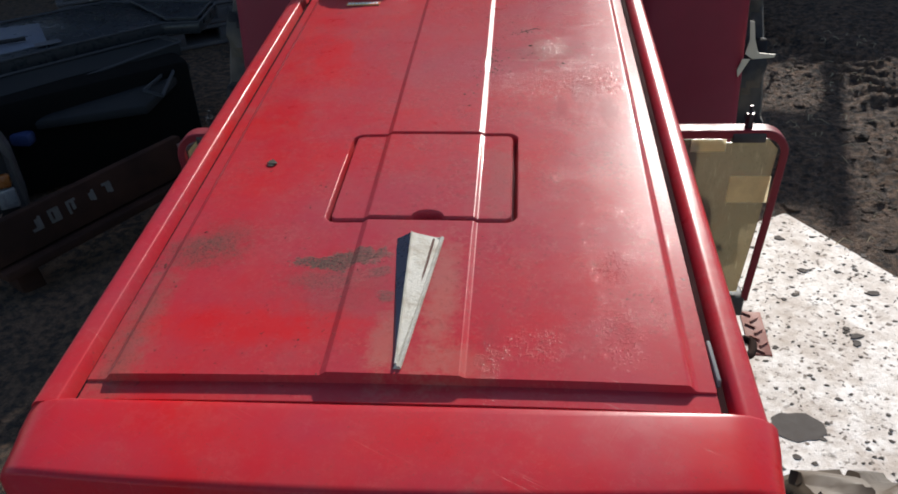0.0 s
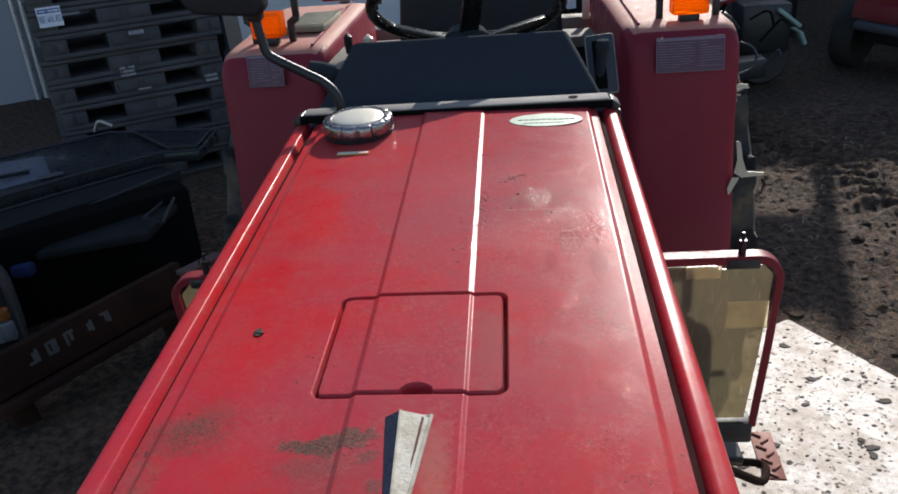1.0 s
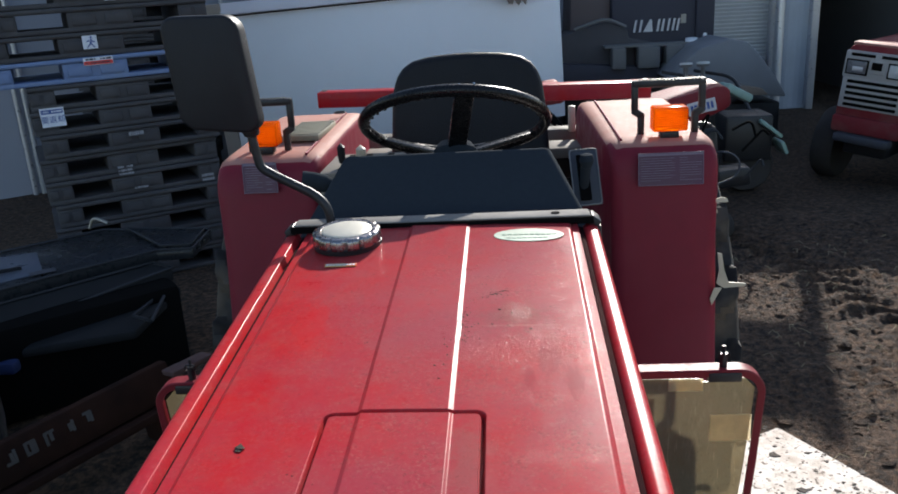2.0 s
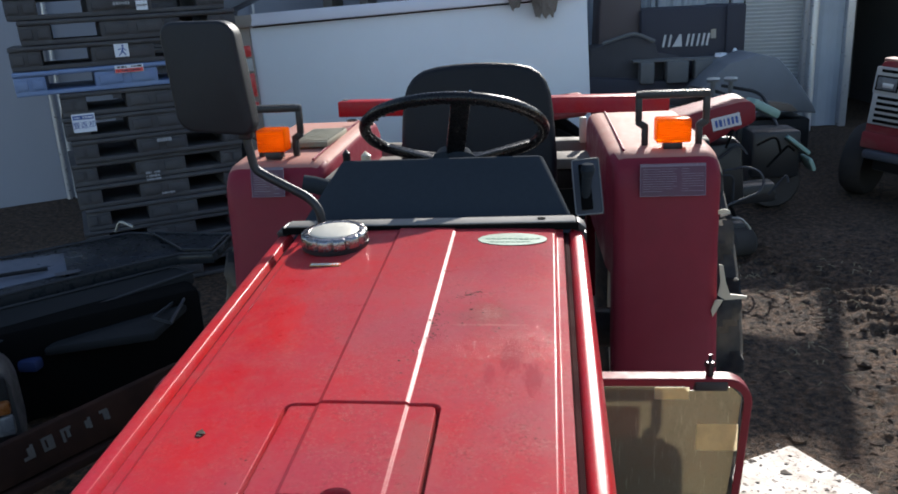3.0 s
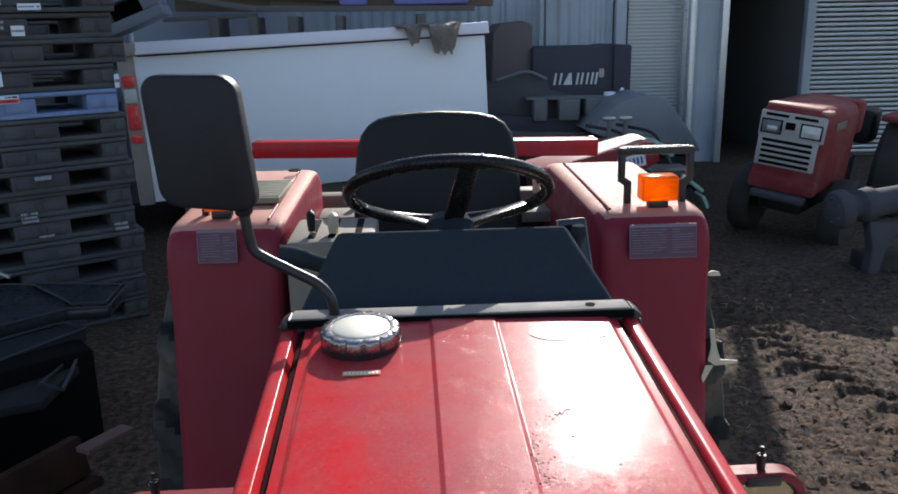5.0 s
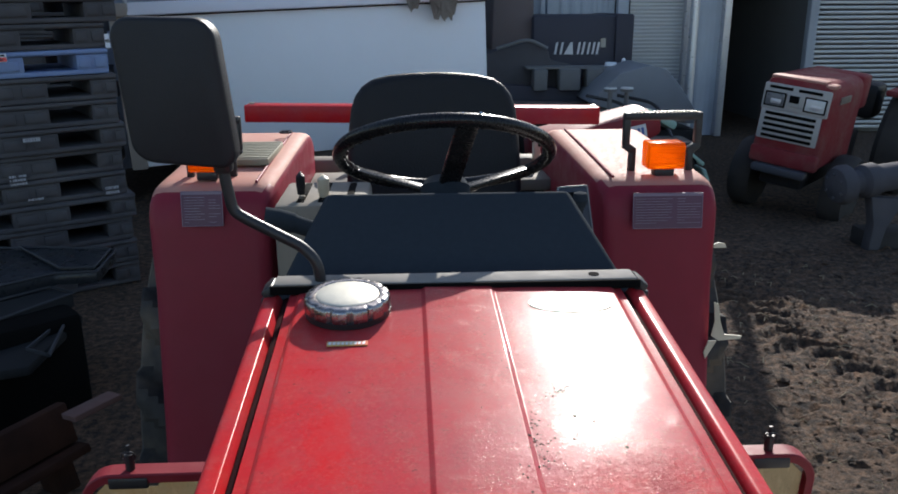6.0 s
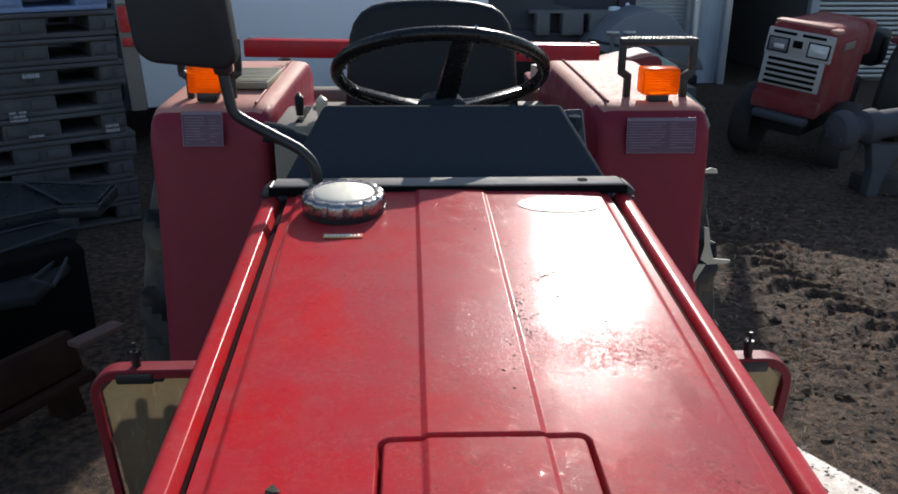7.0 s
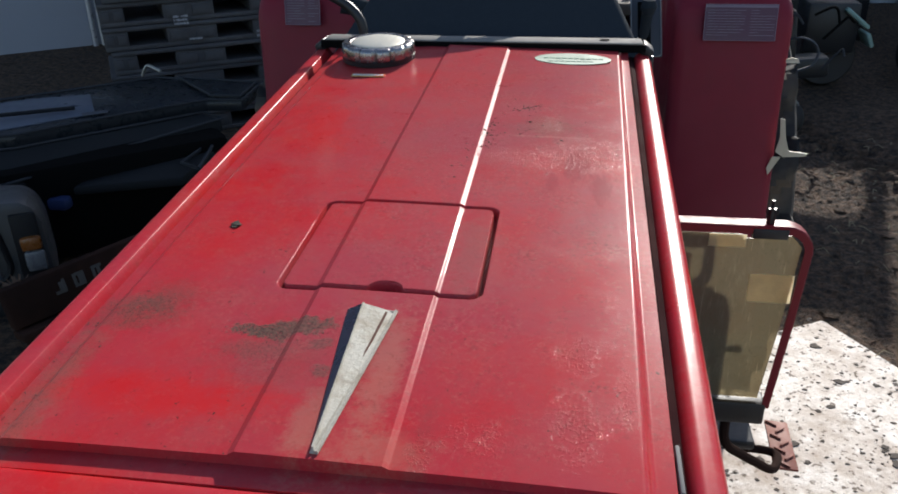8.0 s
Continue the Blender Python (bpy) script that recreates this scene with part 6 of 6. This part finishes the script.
def axle_stub():
    """A cast axle end with a domed hub, lying on a block."""
    m = thing("axle_assembly", "dusty grey cast axle end with domed hub, in shade", "axle", Matrix.Translation((2.72, 5.0, 0.0)))
    turn = Matrix.Translation((0.0, 0.0, 0.435)) @ pose(0, 0, 0, 0, 84, 8)
    hub = part("hub", lathe(bmesh.new(), [(0.0, -0.075), (0.06, -0.072), (0.108, -0.055), (0.125, -0.02), (0.122, 0.02), (0.09, 0.04), (0.06, 0.045)], 32, turn), AXLE_GREY, m, "domed hub")
    for k in range(6):
        a = k * math.pi / 3
        part("bolt", lathe(bmesh.new(), [(0.0, -0.08), (0.011, -0.08), (0.011, -0.05), (0.0, -0.05)], 6, turn @ Matrix.Translation((0.075 * math.cos(a), 0.075 * math.sin(a), 0.0))), AXLE_GREY, hub)
    part("housing", lathe(bmesh.new(), [(0.0, 0.03), (0.07, 0.04), (0.075, 0.10), (0.105, 0.13), (0.11, 0.20), (0.09, 0.24), (0.085, 0.5), (0.0, 0.52)], 28, turn), AXLE_GREY, m, "cast housing")
    part("bracket", prism([(0.17, 0.36), (0.40, 0.34), (0.30, 0.16), (0.27, 0.0), (0.20, 0.0), (0.21, 0.18)], -0.04, 0.05, "y", 0.008), AXLE_GREY, m, "forked bracket")
    part("block", boxed((0.36, 0.1, 0.06), (0.3, 0.2, 0.12), 0.01), TYRE_GREY, m)


axle_stub()


def side_tractor():
    """A red tractor standing crosswise beyond the mudguard, its bonnet side towards the yard."""
    m = thing("tractor", "old red tractor with open engine, standing crosswise behind", "tractor", Matrix.Translation((0.975, 4.97, -0.01)) @ pose(0, 0, 0, 0, -6.0, -2))
    out = [(-0.15, 0.60), (0.34, 0.62), (0.42, 0.655), (0.60, 0.715), (0.625, 0.735), (0.628, 0.82), (0.60, 0.850), (0.55, 0.856), (0.2, 0.81), (-0.15, 0.77)]
    part("bonnet", prism(out, 0.0, 0.42, "y", 0.012), RED_SHADED, m, "dull red bonnet seen from its side")
    tilt = pose(0, 0, 0, 0, -7, 0).to_3x3()
    part("side_plate", boxed((0.455, -0.004, 0.748), (0.165, 0.006, 0.075), 0.0, tilt), WHITE_PRINT, m, "pale plate with dark print", smooth=False)
    bm = bmesh.new()
    for k, w in enumerate((0.014, 0.017, 0.007, 0.014, 0.014, 0.014)):
        box(bm, (0.397 + 0.0235 * k, -0.008, 0.741 + 0.0028 * k), (w, 0.004, 0.042), 0.0, tilt)
    part("plate_print", bm, BLUE_PRINT, m, smooth=False)
    part("engine", boxed((0.3, 0.2, 0.42), (0.5, 0.3, 0.38), 0.03), BLACK, m)
    part("frame", boxed((0.1, 0.2, 0.25), (1.3, 0.16, 0.12), 0.02), BLACK, m)
    r = random.Random(3)
    for k in range(7):
        p = Vector((0.5 + r.uniform(-0.25, 0.35), -0.02 + r.uniform(-0.05, 0.05), 0.5 + r.uniform(-0.2, 0.15)))
        q = p + Vector((r.uniform(-0.2, 0.25), r.uniform(-0.05, 0.05), r.uniform(-0.2, 0.1)))
        part("hose", tube(bmesh.new(), bend([p, (p + q) / 2 + Vector((0.05, 0, 0.08)), q], 0.06), 0.008, 8), MATTE_BLACK if k % 3 else RIM_DIM, m)
    for x, rr in ((0.30, 0.17), (-0.75, 0.45)):
        for y in (-0.02, 0.6):
            turn = Matrix.Translation((x, y, rr)) @ pose(0, 0, 0, 90, 0, 0)
            part("tyre", lathe(bmesh.new(), [(0.0, -0.02), (rr * 0.4, -0.03), (rr * 0.5, -0.06), (rr * 0.93, -0.08), (rr, -0.05), (rr, 0.05), (rr * 0.93, 0.08), (rr * 0.5, 0.06), (rr * 0.4, 0.03), (0.0, 0.02)], 28, turn), MATTE_BLACK, m)
    part("mudguard", boxed((-0.75, 0.2, 0.95), (0.8, 0.9, 0.05), 0.03), RED_OLD, m)


side_tractor()

scrap = thing("engine_scrap", "dark engine block with a bent hose and bright lever, on soil", "engine", Matrix.Translation((1.38, 4.78, 0.0)))
part("block", boxed((-0.02, 0.10, 0.10), (0.22, 0.2, 0.22), 0.04), BLACK, scrap)
part("drum", lathe(bmesh.new(), [(0.0, -0.08), (0.07, -0.08), (0.085, -0.06), (0.085, 0.06), (0.07, 0.08), (0.0, 0.08)], 24, Matrix.Translation((0.03, -0.02, 0.09)) @ pose(0, 0, 0, 0, 90, 20)), TYRE_GREY, scrap, "dusty dark drum")
part("hose", tube(bmesh.new(), bend([(-0.07, 0.02, 0.20), (-0.06, -0.06, 0.33), (0.12, -0.06, 0.40), (0.145, -0.06, 0.47), (0.11, -0.06, 0.53), (0.04, -0.06, 0.555), (-0.05, 0.1, 0.50)], 0.03), 0.007, 8), RIM_GREY, scrap, "dusty grey hose")
part("lever", tube(bmesh.new(), bend([(-0.03, -0.05, 0.25), (0.02, -0.06, 0.25), (0.05, -0.06, 0.22), (0.08, -0.06, 0.18)], 0.02), 0.008, 8), STEEL, scrap, "bright bent lever")


def green_machine():
    m = thing("walk_behind_tiller", "pale green and dark tiller parked among machines", "tiller", Matrix.Translation((1.9, 5.9, 0)))
    bm = bmesh.new()
    box(bm, (-0.08, 0, 0.73), (0.22, 0.16, 0.06), 0.02, pose(0, 0, 0, 0, 28, 10).to_3x3())
    part("cover", bm, GREEN, m, "pale green sheet cover")
    part("guard", boxed((0.16, 0.0, 0.47), (0.2, 0.2, 0.03), 0.012, pose(0, 0, 0, 0, 38, 0).to_3x3()), GREEN, m)
    part("guard", boxed((0.26, 0.0, 0.33), (0.10, 0.2, 0.03), 0.012, pose(0, 0, 0, 0, 66, 0).to_3x3()), GREEN, m)
    part("engine", boxed((0.02, 0.1, 0.4), (0.34, 0.3, 0.34), 0.03), BLACK, m)
    turn = Matrix.Translation((0.02, 0.05, 0.2)) @ pose(0, 0, 0, 90, 0, 0)
    part("tyre", lathe(bmesh.new(), [(0.09, -0.05), (0.18, -0.07), (0.2, -0.04), (0.2, 0.04), (0.18, 0.07), (0.09, 0.05)], 24, turn), TYRE_GREY, m)
    bm = bmesh.new()
    tube(bm, bend([(-0.1, 0.1, 0.5), (-0.2, 0.5, 0.78), (-0.45, 0.7, 0.82)], 0.1), 0.014, 8)
    tube(bm, bend([(0.1, 0.1, 0.5), (0.05, 0.5, 0.78), (-0.2, 0.7, 0.82)], 0.1), 0.014, 8)
    part("handlebar", bm, BLACK, m)


green_machine()

hood_sheet = thing("bent_cover_sheet", "dark grey bent sheet-metal cover leaning on machinery", "cover", Matrix.Translation((2.3, 7.4, 0)))
arc = [(-0.62, 0.66), (-0.50, 0.80), (-0.36, 0.92), (-0.11, 0.99), (0.06, 0.95), (0.18, 0.82), (0.30, 0.66), (0.38, 0.54), (0.42, 0.46), (0.30, 0.47), (0.05, 0.50), (-0.3, 0.55)]
part("cover", prism(arc, 0.0, 0.7, "y", 0.02), plain("grey_cover_sheet", (0.20, 0.205, 0.22), 0.6, vary=0.3, scale=5), hood_sheet)
part("tan_sheet", prism([(-0.62, 0.58), (-0.30, 0.64), (0.16, 0.56), (0.22, 0.50), (-0.2, 0.52), (-0.6, 0.50)], -0.12, 0.1, "y", 0.006), plain("tan_card_sheet", (0.22, 0.17, 0.13), 0.8, vary=0.3, scale=10), hood_sheet, "crumpled tan sheet")
part("foot", boxed((-0.05, 0.35, 0.2), (0.9, 0.5, 0.41), 0.02), BLACK, hood_sheet)
tiller = thing("rotary_tiller", "dark rotary tiller frame lying in shade", "tiller", Matrix.Translation((1.7, 6.75, 0)))
part("gearbox", boxed((0, 0.1, 0.32), (0.35, 0.3, 0.66), 0.03), BLACK, tiller)
for dx in (-0.10, 0.03):
    part("pin", lathe(bmesh.new(), [(0.018, 0.0), (0.018, 0.20), (0.05, 0.205), (0.05, 0.22), (0.0, 0.225)], 14, Matrix.Translation((dx, -0.3, 0.66))), SITE_GREY, tiller, "bright-topped pin")
    part("pin_cap", lathe(bmesh.new(), [(0.0, 0.0), (0.052, 0.0), (0.048, 0.012), (0.0, 0.016)], 14, Matrix.Translation((dx, -0.3, 0.886))), LAMP_CLEAR, tiller, "bright cap")
part("collar", boxed((-0.03, -0.3, 0.70), (0.20, 0.10, 0.03), 0.008), LAMP_CLEAR, tiller, "pale collar")
part("arm", boxed((-0.35, 0.1, 0.62), (0.8, 0.06, 0.06), 0.01, pose(0, 0, 0, 0, 10, 0).to_3x3()), BLACK, tiller)


def dark_car():
    """Parked car in deep shade with a windscreen and flat dusty covers."""
    m = thing("harvester_head", "dark parked car with windscreen and dusty flat covers, in deep shade", "machine")

    def plate(name, pts, t, mat, label="", rim=False):
        bm = bmesh.new()
        top = [bm.verts.new(p) for p in pts]
        low = [bm.verts.new((x, y, z - t)) for x, y, z in pts]
        n = len(pts)
        bm.faces.new(top)
        bm.faces.new(low[::-1])
        for i in range(n):
            bm.faces.new((low[i], low[(i + 1) % n], top[(i + 1) % n], top[i]))
        bmesh.ops.recalc_face_normals(bm, faces=bm.faces)
        bmesh.ops.bevel(bm, geom=bm.edges[:], offset=min(0.012, t * 0.3), segments=2, affect="EDGES", profile=0.5)
        plate_ob = part(name, bm, mat, m, label, sharp=30)
        if rim:
            part("rim", tube(bmesh.new(), [Vector(p) + Vector((0, 0, 0.004)) for p in pts], 0.006, 6, closed=True), RIM_DIM, plate_ob, "dusty grey edge")
        return plate_ob

    plate("top_cover", [(-2.75, 2.45, 0.50), (-1.97, 2.84, 0.50), (-1.69, 3.15, 0.50), (-1.42, 3.40, 0.50), (-1.26, 3.41, 0.50), (-1.28, 3.70, 0.50), (-1.84, 3.78, 0.50), (-2.21, 3.39, 0.51), (-2.75, 2.88, 0.52)], 0.05, DARKGLASS, "dusty dark windscreen glass", True)
    # Pale sheet laid on the glass paints the wall's reflection.
    plate("pale_pane", [(-2.70, 2.56, 0.520), (-2.08, 2.86, 0.509), (-1.80, 3.14, 0.509), (-1.98, 3.42, 0.512), (-2.20, 3.30, 0.518), (-2.70, 2.84, 0.526)], 0.006, PALE_GLASS, "pale sheet painted as the wall's reflection in the glass")
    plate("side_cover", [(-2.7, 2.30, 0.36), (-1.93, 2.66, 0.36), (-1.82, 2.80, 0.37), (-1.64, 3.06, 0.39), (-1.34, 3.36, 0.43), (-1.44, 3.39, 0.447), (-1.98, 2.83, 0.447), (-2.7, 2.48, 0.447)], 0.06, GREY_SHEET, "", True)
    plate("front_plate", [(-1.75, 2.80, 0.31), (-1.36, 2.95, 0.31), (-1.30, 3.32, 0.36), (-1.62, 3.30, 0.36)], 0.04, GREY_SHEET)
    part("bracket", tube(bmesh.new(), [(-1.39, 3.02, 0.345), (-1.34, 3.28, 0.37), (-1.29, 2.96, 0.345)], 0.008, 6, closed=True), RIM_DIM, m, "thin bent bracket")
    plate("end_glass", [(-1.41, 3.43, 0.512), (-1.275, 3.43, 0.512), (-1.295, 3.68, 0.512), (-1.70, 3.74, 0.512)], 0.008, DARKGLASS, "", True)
    part("paper_tag", boxed((-1.80, 3.14, 0.509), (0.10, 0.05, 0.003), 0.0, pose(0, 0, 0, 0, 0, 38).to_3x3()), RIM_GREY, m, "pale tag", smooth=False)
    part("wiper", tube(bmesh.new(), [(-2.45, 2.80, 0.530), (-2.15, 2.98, 0.534), (-1.90, 3.16, 0.524)], 0.009, 6), VINYL, m, "thin black wiper")
    part("body", boxed((-1.92, 3.12, 0.2), (1.15, 0.66, 0.4), 0.03, pose(0, 0, 0, 0, 0, 40).to_3x3()), MATTE_BLACK, m)
    bm = tube(bmesh.new(), bend([(-1.93, 3.82, 0.5), (-1.90, 3.82, 0.56), (-1.82, 3.80, 0.53)], 0.03), 0.008, 8)
    part("hook", bm, STEEL, m)
    part("blue_cap", boxed((-1.80, 2.78, 0.25), (0.08, 0.06, 0.05), 0.014), BLUE_DIM, m, "dull blue cap")


dark_car()


def rusty_beam():
    a, b = Vector((-1.595, 2.10, 0.17)), Vector((-1.16, 2.74, 0.20))
    d = b - a
    ang = math.degrees(math.atan2(d.y, d.x))
    m = thing("rusty_beam", "rusty brown steel beam with white block lettering", "beam", Matrix.Translation((a + b) / 2) @ pose(0, 0, 0, -12, -3, ang))
    L = d.length
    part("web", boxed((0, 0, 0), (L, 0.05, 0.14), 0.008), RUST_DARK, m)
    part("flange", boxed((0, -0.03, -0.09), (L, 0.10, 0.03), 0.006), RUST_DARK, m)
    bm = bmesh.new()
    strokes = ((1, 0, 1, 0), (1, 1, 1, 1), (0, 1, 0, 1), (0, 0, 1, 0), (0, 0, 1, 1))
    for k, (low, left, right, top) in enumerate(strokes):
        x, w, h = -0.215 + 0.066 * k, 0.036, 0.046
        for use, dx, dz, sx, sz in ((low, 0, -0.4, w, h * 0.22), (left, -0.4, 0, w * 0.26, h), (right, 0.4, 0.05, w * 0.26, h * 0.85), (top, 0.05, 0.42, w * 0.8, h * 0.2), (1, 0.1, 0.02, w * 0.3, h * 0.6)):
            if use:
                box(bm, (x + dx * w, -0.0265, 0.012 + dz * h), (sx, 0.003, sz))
    part("lettering", bm, LETTER_OLD, m, "worn white letter bars, dimmed in colour for deep shade", smooth=False)
    for s in (-1, 1):
        part("support", boxed((s * L * 0.4, 0.03, -0.16), (0.08, 0.1, 0.12), 0.01), RUST_DARK, m)


rusty_beam()


def white_corner():
    """Cab corner with a rounded top, a sealed side panel and an upright lamp, in deep shade."""
    m = thing("vehicle_front_corner", "dusty pale vehicle corner with upright amber lamp, darkened for deep shade", "vehicle", Matrix.Translation((-1.635, 2.42, -0.05)) @ pose(0, 0, 0, 0, 0, 30))
    out = [(-0.7, 0.10), (0.0, 0.10), (0.012, 0.2), (0.008, 0.38), (-0.012, 0.44), (-0.05, 0.468), (-0.2, 0.482), (-0.7, 0.49)]
    part("panel", prism(out, 0.0, 0.20, "y", 0.025), CAR_SHADED, m, "dusty pale panel with rounded corner, shade put into its colour")
    seal = bend([(-0.5, -0.004, 0.17), (-0.18, -0.004, 0.17), (-0.12, -0.004, 0.22), (-0.15, -0.004, 0.44), (-0.5, -0.004, 0.455)], 0.05, 6)
    part("window_seal", tube(bmesh.new(), seal, 0.011, 8), VINYL, m, "black rubber seal")
    part("side_glass", boxed((-0.34, -0.002, 0.31), (0.36, 0.010, 0.24), 0.004), PALE_GLASS, m, "dusty pale window")
    part("lamp_recess", boxed((-0.052, -0.002, 0.30), (0.085, 0.016, 0.25), 0.006), VINYL, m)
    lamp = part("corner_lamp", boxed((-0.040, -0.012, 0.25), (0.066, 0.03, 0.075), 0.010), GREY_LENS, m, "clear dusty corner lamp")
    part("amber_band", boxed((-0.044, -0.012, 0.316), (0.066, 0.03, 0.05), 0.010), AMBER_DULL, lamp, "amber lens")
    part("sill", boxed((-0.35, 0.11, 0.06), (0.66, 0.18, 0.11), 0.02), BLACK, m)


white_corner()

clump = thing("straw_clump", "dry tan clump of straw and soil by the beam", "clump", Matrix.Translation((-1.60, 2.19, 0.20)), kind="stuff")
rnd = random.Random(12)
bm = bmesh.new()
for k in range(70):
    a, b = rnd.uniform(0, 6.28), rnd.uniform(-0.3, 1.3)
    d = Vector((math.cos(a) * math.cos(b), math.sin(a) * math.cos(b), math.sin(b)))
    p = d * rnd.uniform(0.0, 0.025) - Vector((0, 0, 0.01))
    tube(bm, [p, p + d * rnd.uniform(0.02, 0.05)], [0.004, 0.0012], 5)
box(bm, (0, 0, -0.06), (0.05, 0.05, 0.14), 0.012)
part("straw", bm, plain("dry_straw", (0.17, 0.115, 0.085), 0.9, vary=0.4, scale=60, spec=0.1), clump)

# ---- loose dirt ----
def crumbs(name, label, places, sizes, material, category, height, seed=5):
    rnd = random.Random(seed)
    bm = bmesh.new()
    for cx, cy, sx, sy, n in places:
        for _ in range(n):
            x, y = rnd.gauss(cx, sx), rnd.gauss(cy, sy)
            s = rnd.uniform(*sizes) * (2.0 if rnd.random() < 0.08 else 1)
            b = bmesh.new()
            bmesh.ops.create_icosphere(b, subdivisions=1, radius=s)
            for v in b.verts:
                v.co *= rnd.uniform(0.3, 1.6)
                v.co.z *= 0.35
                v.co.x *= 1.3
            turn = rnd.uniform(0, 6.28)
            bmesh.ops.rotate(b, matrix=Matrix.Rotation(turn, 3, "Z"), verts=b.verts)
            bmesh.ops.translate(b, vec=(x, y, height(x, y) + s * 0.2), verts=b.verts)
            join(bm, b)
    ob = part(name, bm, material, None, smooth=False)
    return tagged(ob, label, category, kind="stuff")


def on_hood(x, y):
    xl = x - 0.002 - 0.015 * (y - 0.38)
    return hood_top(max(-0.183, min(0.183, xl)), y)


crumbs("dirt_crumbs", "small dark crumbs of dried mud on the bonnet", [
    (0.09, 0.915, 0.009, 0.006, 30), (0.098, 0.925, 0.004, 0.002, 10), (0.055, 0.85, 0.004, 0.03, 44), (0.062, 0.83, 0.008, 0.012, 16), (0.10, 0.87, 0.02, 0.02, 20), (0.06, 0.95, 0.02, 0.05, 18), (0.04, 0.76, 0.012, 0.05, 7), (0.053, 0.989, 0.0015, 0.0015, 6), (0.05, 0.72, 0.01, 0.06, 5),
    (0.05, 0.62, 0.008, 0.03, 6)],
    (0.0003, 0.0010), DIRT, "dirt", on_hood)
crumbs("dirt_grains", "fine dark grit along the bonnet edge", [
    (-0.178, 0.47, 0.004, 0.05, 40), (-0.165, 0.43, 0.008, 0.03, 50), (-0.178, 0.44, 0.003, 0.04, 30), (-0.15, 0.52, 0.015, 0.012, 30), (-0.05, 0.50, 0.025, 0.006, 60), (-0.05, 0.485, 0.03, 0.012, 30), (-0.04, 0.40, 0.003, 0.03, 12), (0.0, 0.8, 0.08, 0.15, 40), (0.0, 0.5, 0.1, 0.1, 40), (0.07, 0.88, 0.03, 0.06, 60)],
    (0.00015, 0.0004), DIRT, "dirt", on_hood, 6)
crumbs("dirt_crumb", "single dark clod of mud on the bonnet", [(-0.127, 0.633, 0.0015, 0.0012, 7)], (0.0012, 0.0022), DIRT, "dirt", on_hood, 9)


def chips(seed=2):
    rnd = random.Random(seed)
    bm = bmesh.new()
    for _ in range(1500):
        x, y = rnd.uniform(0.45, 1.9), rnd.uniform(0.6, 2.6)
        if (y - 2.6) > -(x - 1.05) * 1.8:
            continue
        s = rnd.uniform(0.0014, 0.0065) * (2.6 if rnd.random() < 0.10 else 1)
        n = rnd.randint(6, 9)
        a0 = rnd.uniform(0, 6)
        pts = [(x + s * rnd.uniform(0.45, 1.5) * 1.15 * math.cos(a0 + 6.283 * k / n), y + s * rnd.uniform(0.5, 1.3) * math.sin(a0 + 6.283 * k / n)) for k in range(n)]
        join(bm, prism(pts, 0.011, 0.0128 + 0.14 * s))
    return tagged(part("stone_chips", bm, CHIP, smooth=False), "dark chips and clods strewn over the concrete", "debris", kind="stuff")


chips()
out = [(0.775 + 0.066 * math.cos(k * math.pi / 9) * (1 + 0.08 * math.sin(3 * k)), 1.53 + 0.05 * math.sin(k * math.pi / 9) * (1 + 0.1 * math.cos(2 * k))) for k in range(18)]
tagged(part("mud_patch", prism(out, 0.010, 0.0135), plain("grey_mud", (0.085, 0.07, 0.06), 0.9, scale=60), smooth=False), "round grey patch of dried mud on the concrete", "mud", kind="stuff")


def clods(seed=8):
    rnd = random.Random(seed)
    bm = bmesh.new()
    for _ in range(3600):
        x, y = rnd.uniform(1.05, 3.4), rnd.uniform(2.0, 5.0)
        if (y - 2.6) < -(x - 1.05) * 1.8 + 0.05:
            continue
        s = rnd.uniform(0.003, 0.010) * (2.6 if rnd.random() < 0.05 else 1)
        b = bmesh.new()
        bmesh.ops.create_icosphere(b, subdivisions=1, radius=s)
        for v in b.verts:
            v.co *= rnd.uniform(0.55, 1.35)
            v.co.z *= 0.5
            v.co.x *= 1.3
        bmesh.ops.translate(b, vec=(x, y, ground_height(x, y) + s * 0.1), verts=b.verts)
        join(bm, b)
    tagged(part("soil_clods", bm, SOIL, smooth=False), "loose clods of dark soil", "soil", kind="stuff")
    bm = bmesh.new()
    for _ in range(200):
        x, y = rnd.uniform(1.2, 3.4), rnd.uniform(2.3, 4.6)
        if (y - 2.6) < -(x - 1.05) * 1.8 + 0.05:
            continue
        a, l = rnd.uniform(0, 6.28), rnd.uniform(0.02, 0.07)
        z = ground_height(x, y) + 0.012
        tube(bm, [(x, y, z), (x + l * 0.5 * math.cos(a), y + l * 0.5 * math.sin(a), z + 0.012), (x + l * math.cos(a + 0.4), y + l * math.sin(a + 0.4), z)], 0.0016, 4)
    tagged(part("straw_bits", bm, plain("dry_straw", (0.42, 0.33, 0.2), 0.8)), "dry straw bits on the soil", "straw", kind="stuff")


clods()

board = thing("broken_board", "small reddish-brown board lying on the rusty beam", "board", Matrix.Translation((-1.06, 2.70, 0.275)) @ pose(0, 0, 0, -8, -3, 52))
part("slab", boxed((0, 0, 0), (0.17, 0.08, 0.02), 0.004), plain("brown_board", (0.105, 0.055, 0.048), 0.8), board)
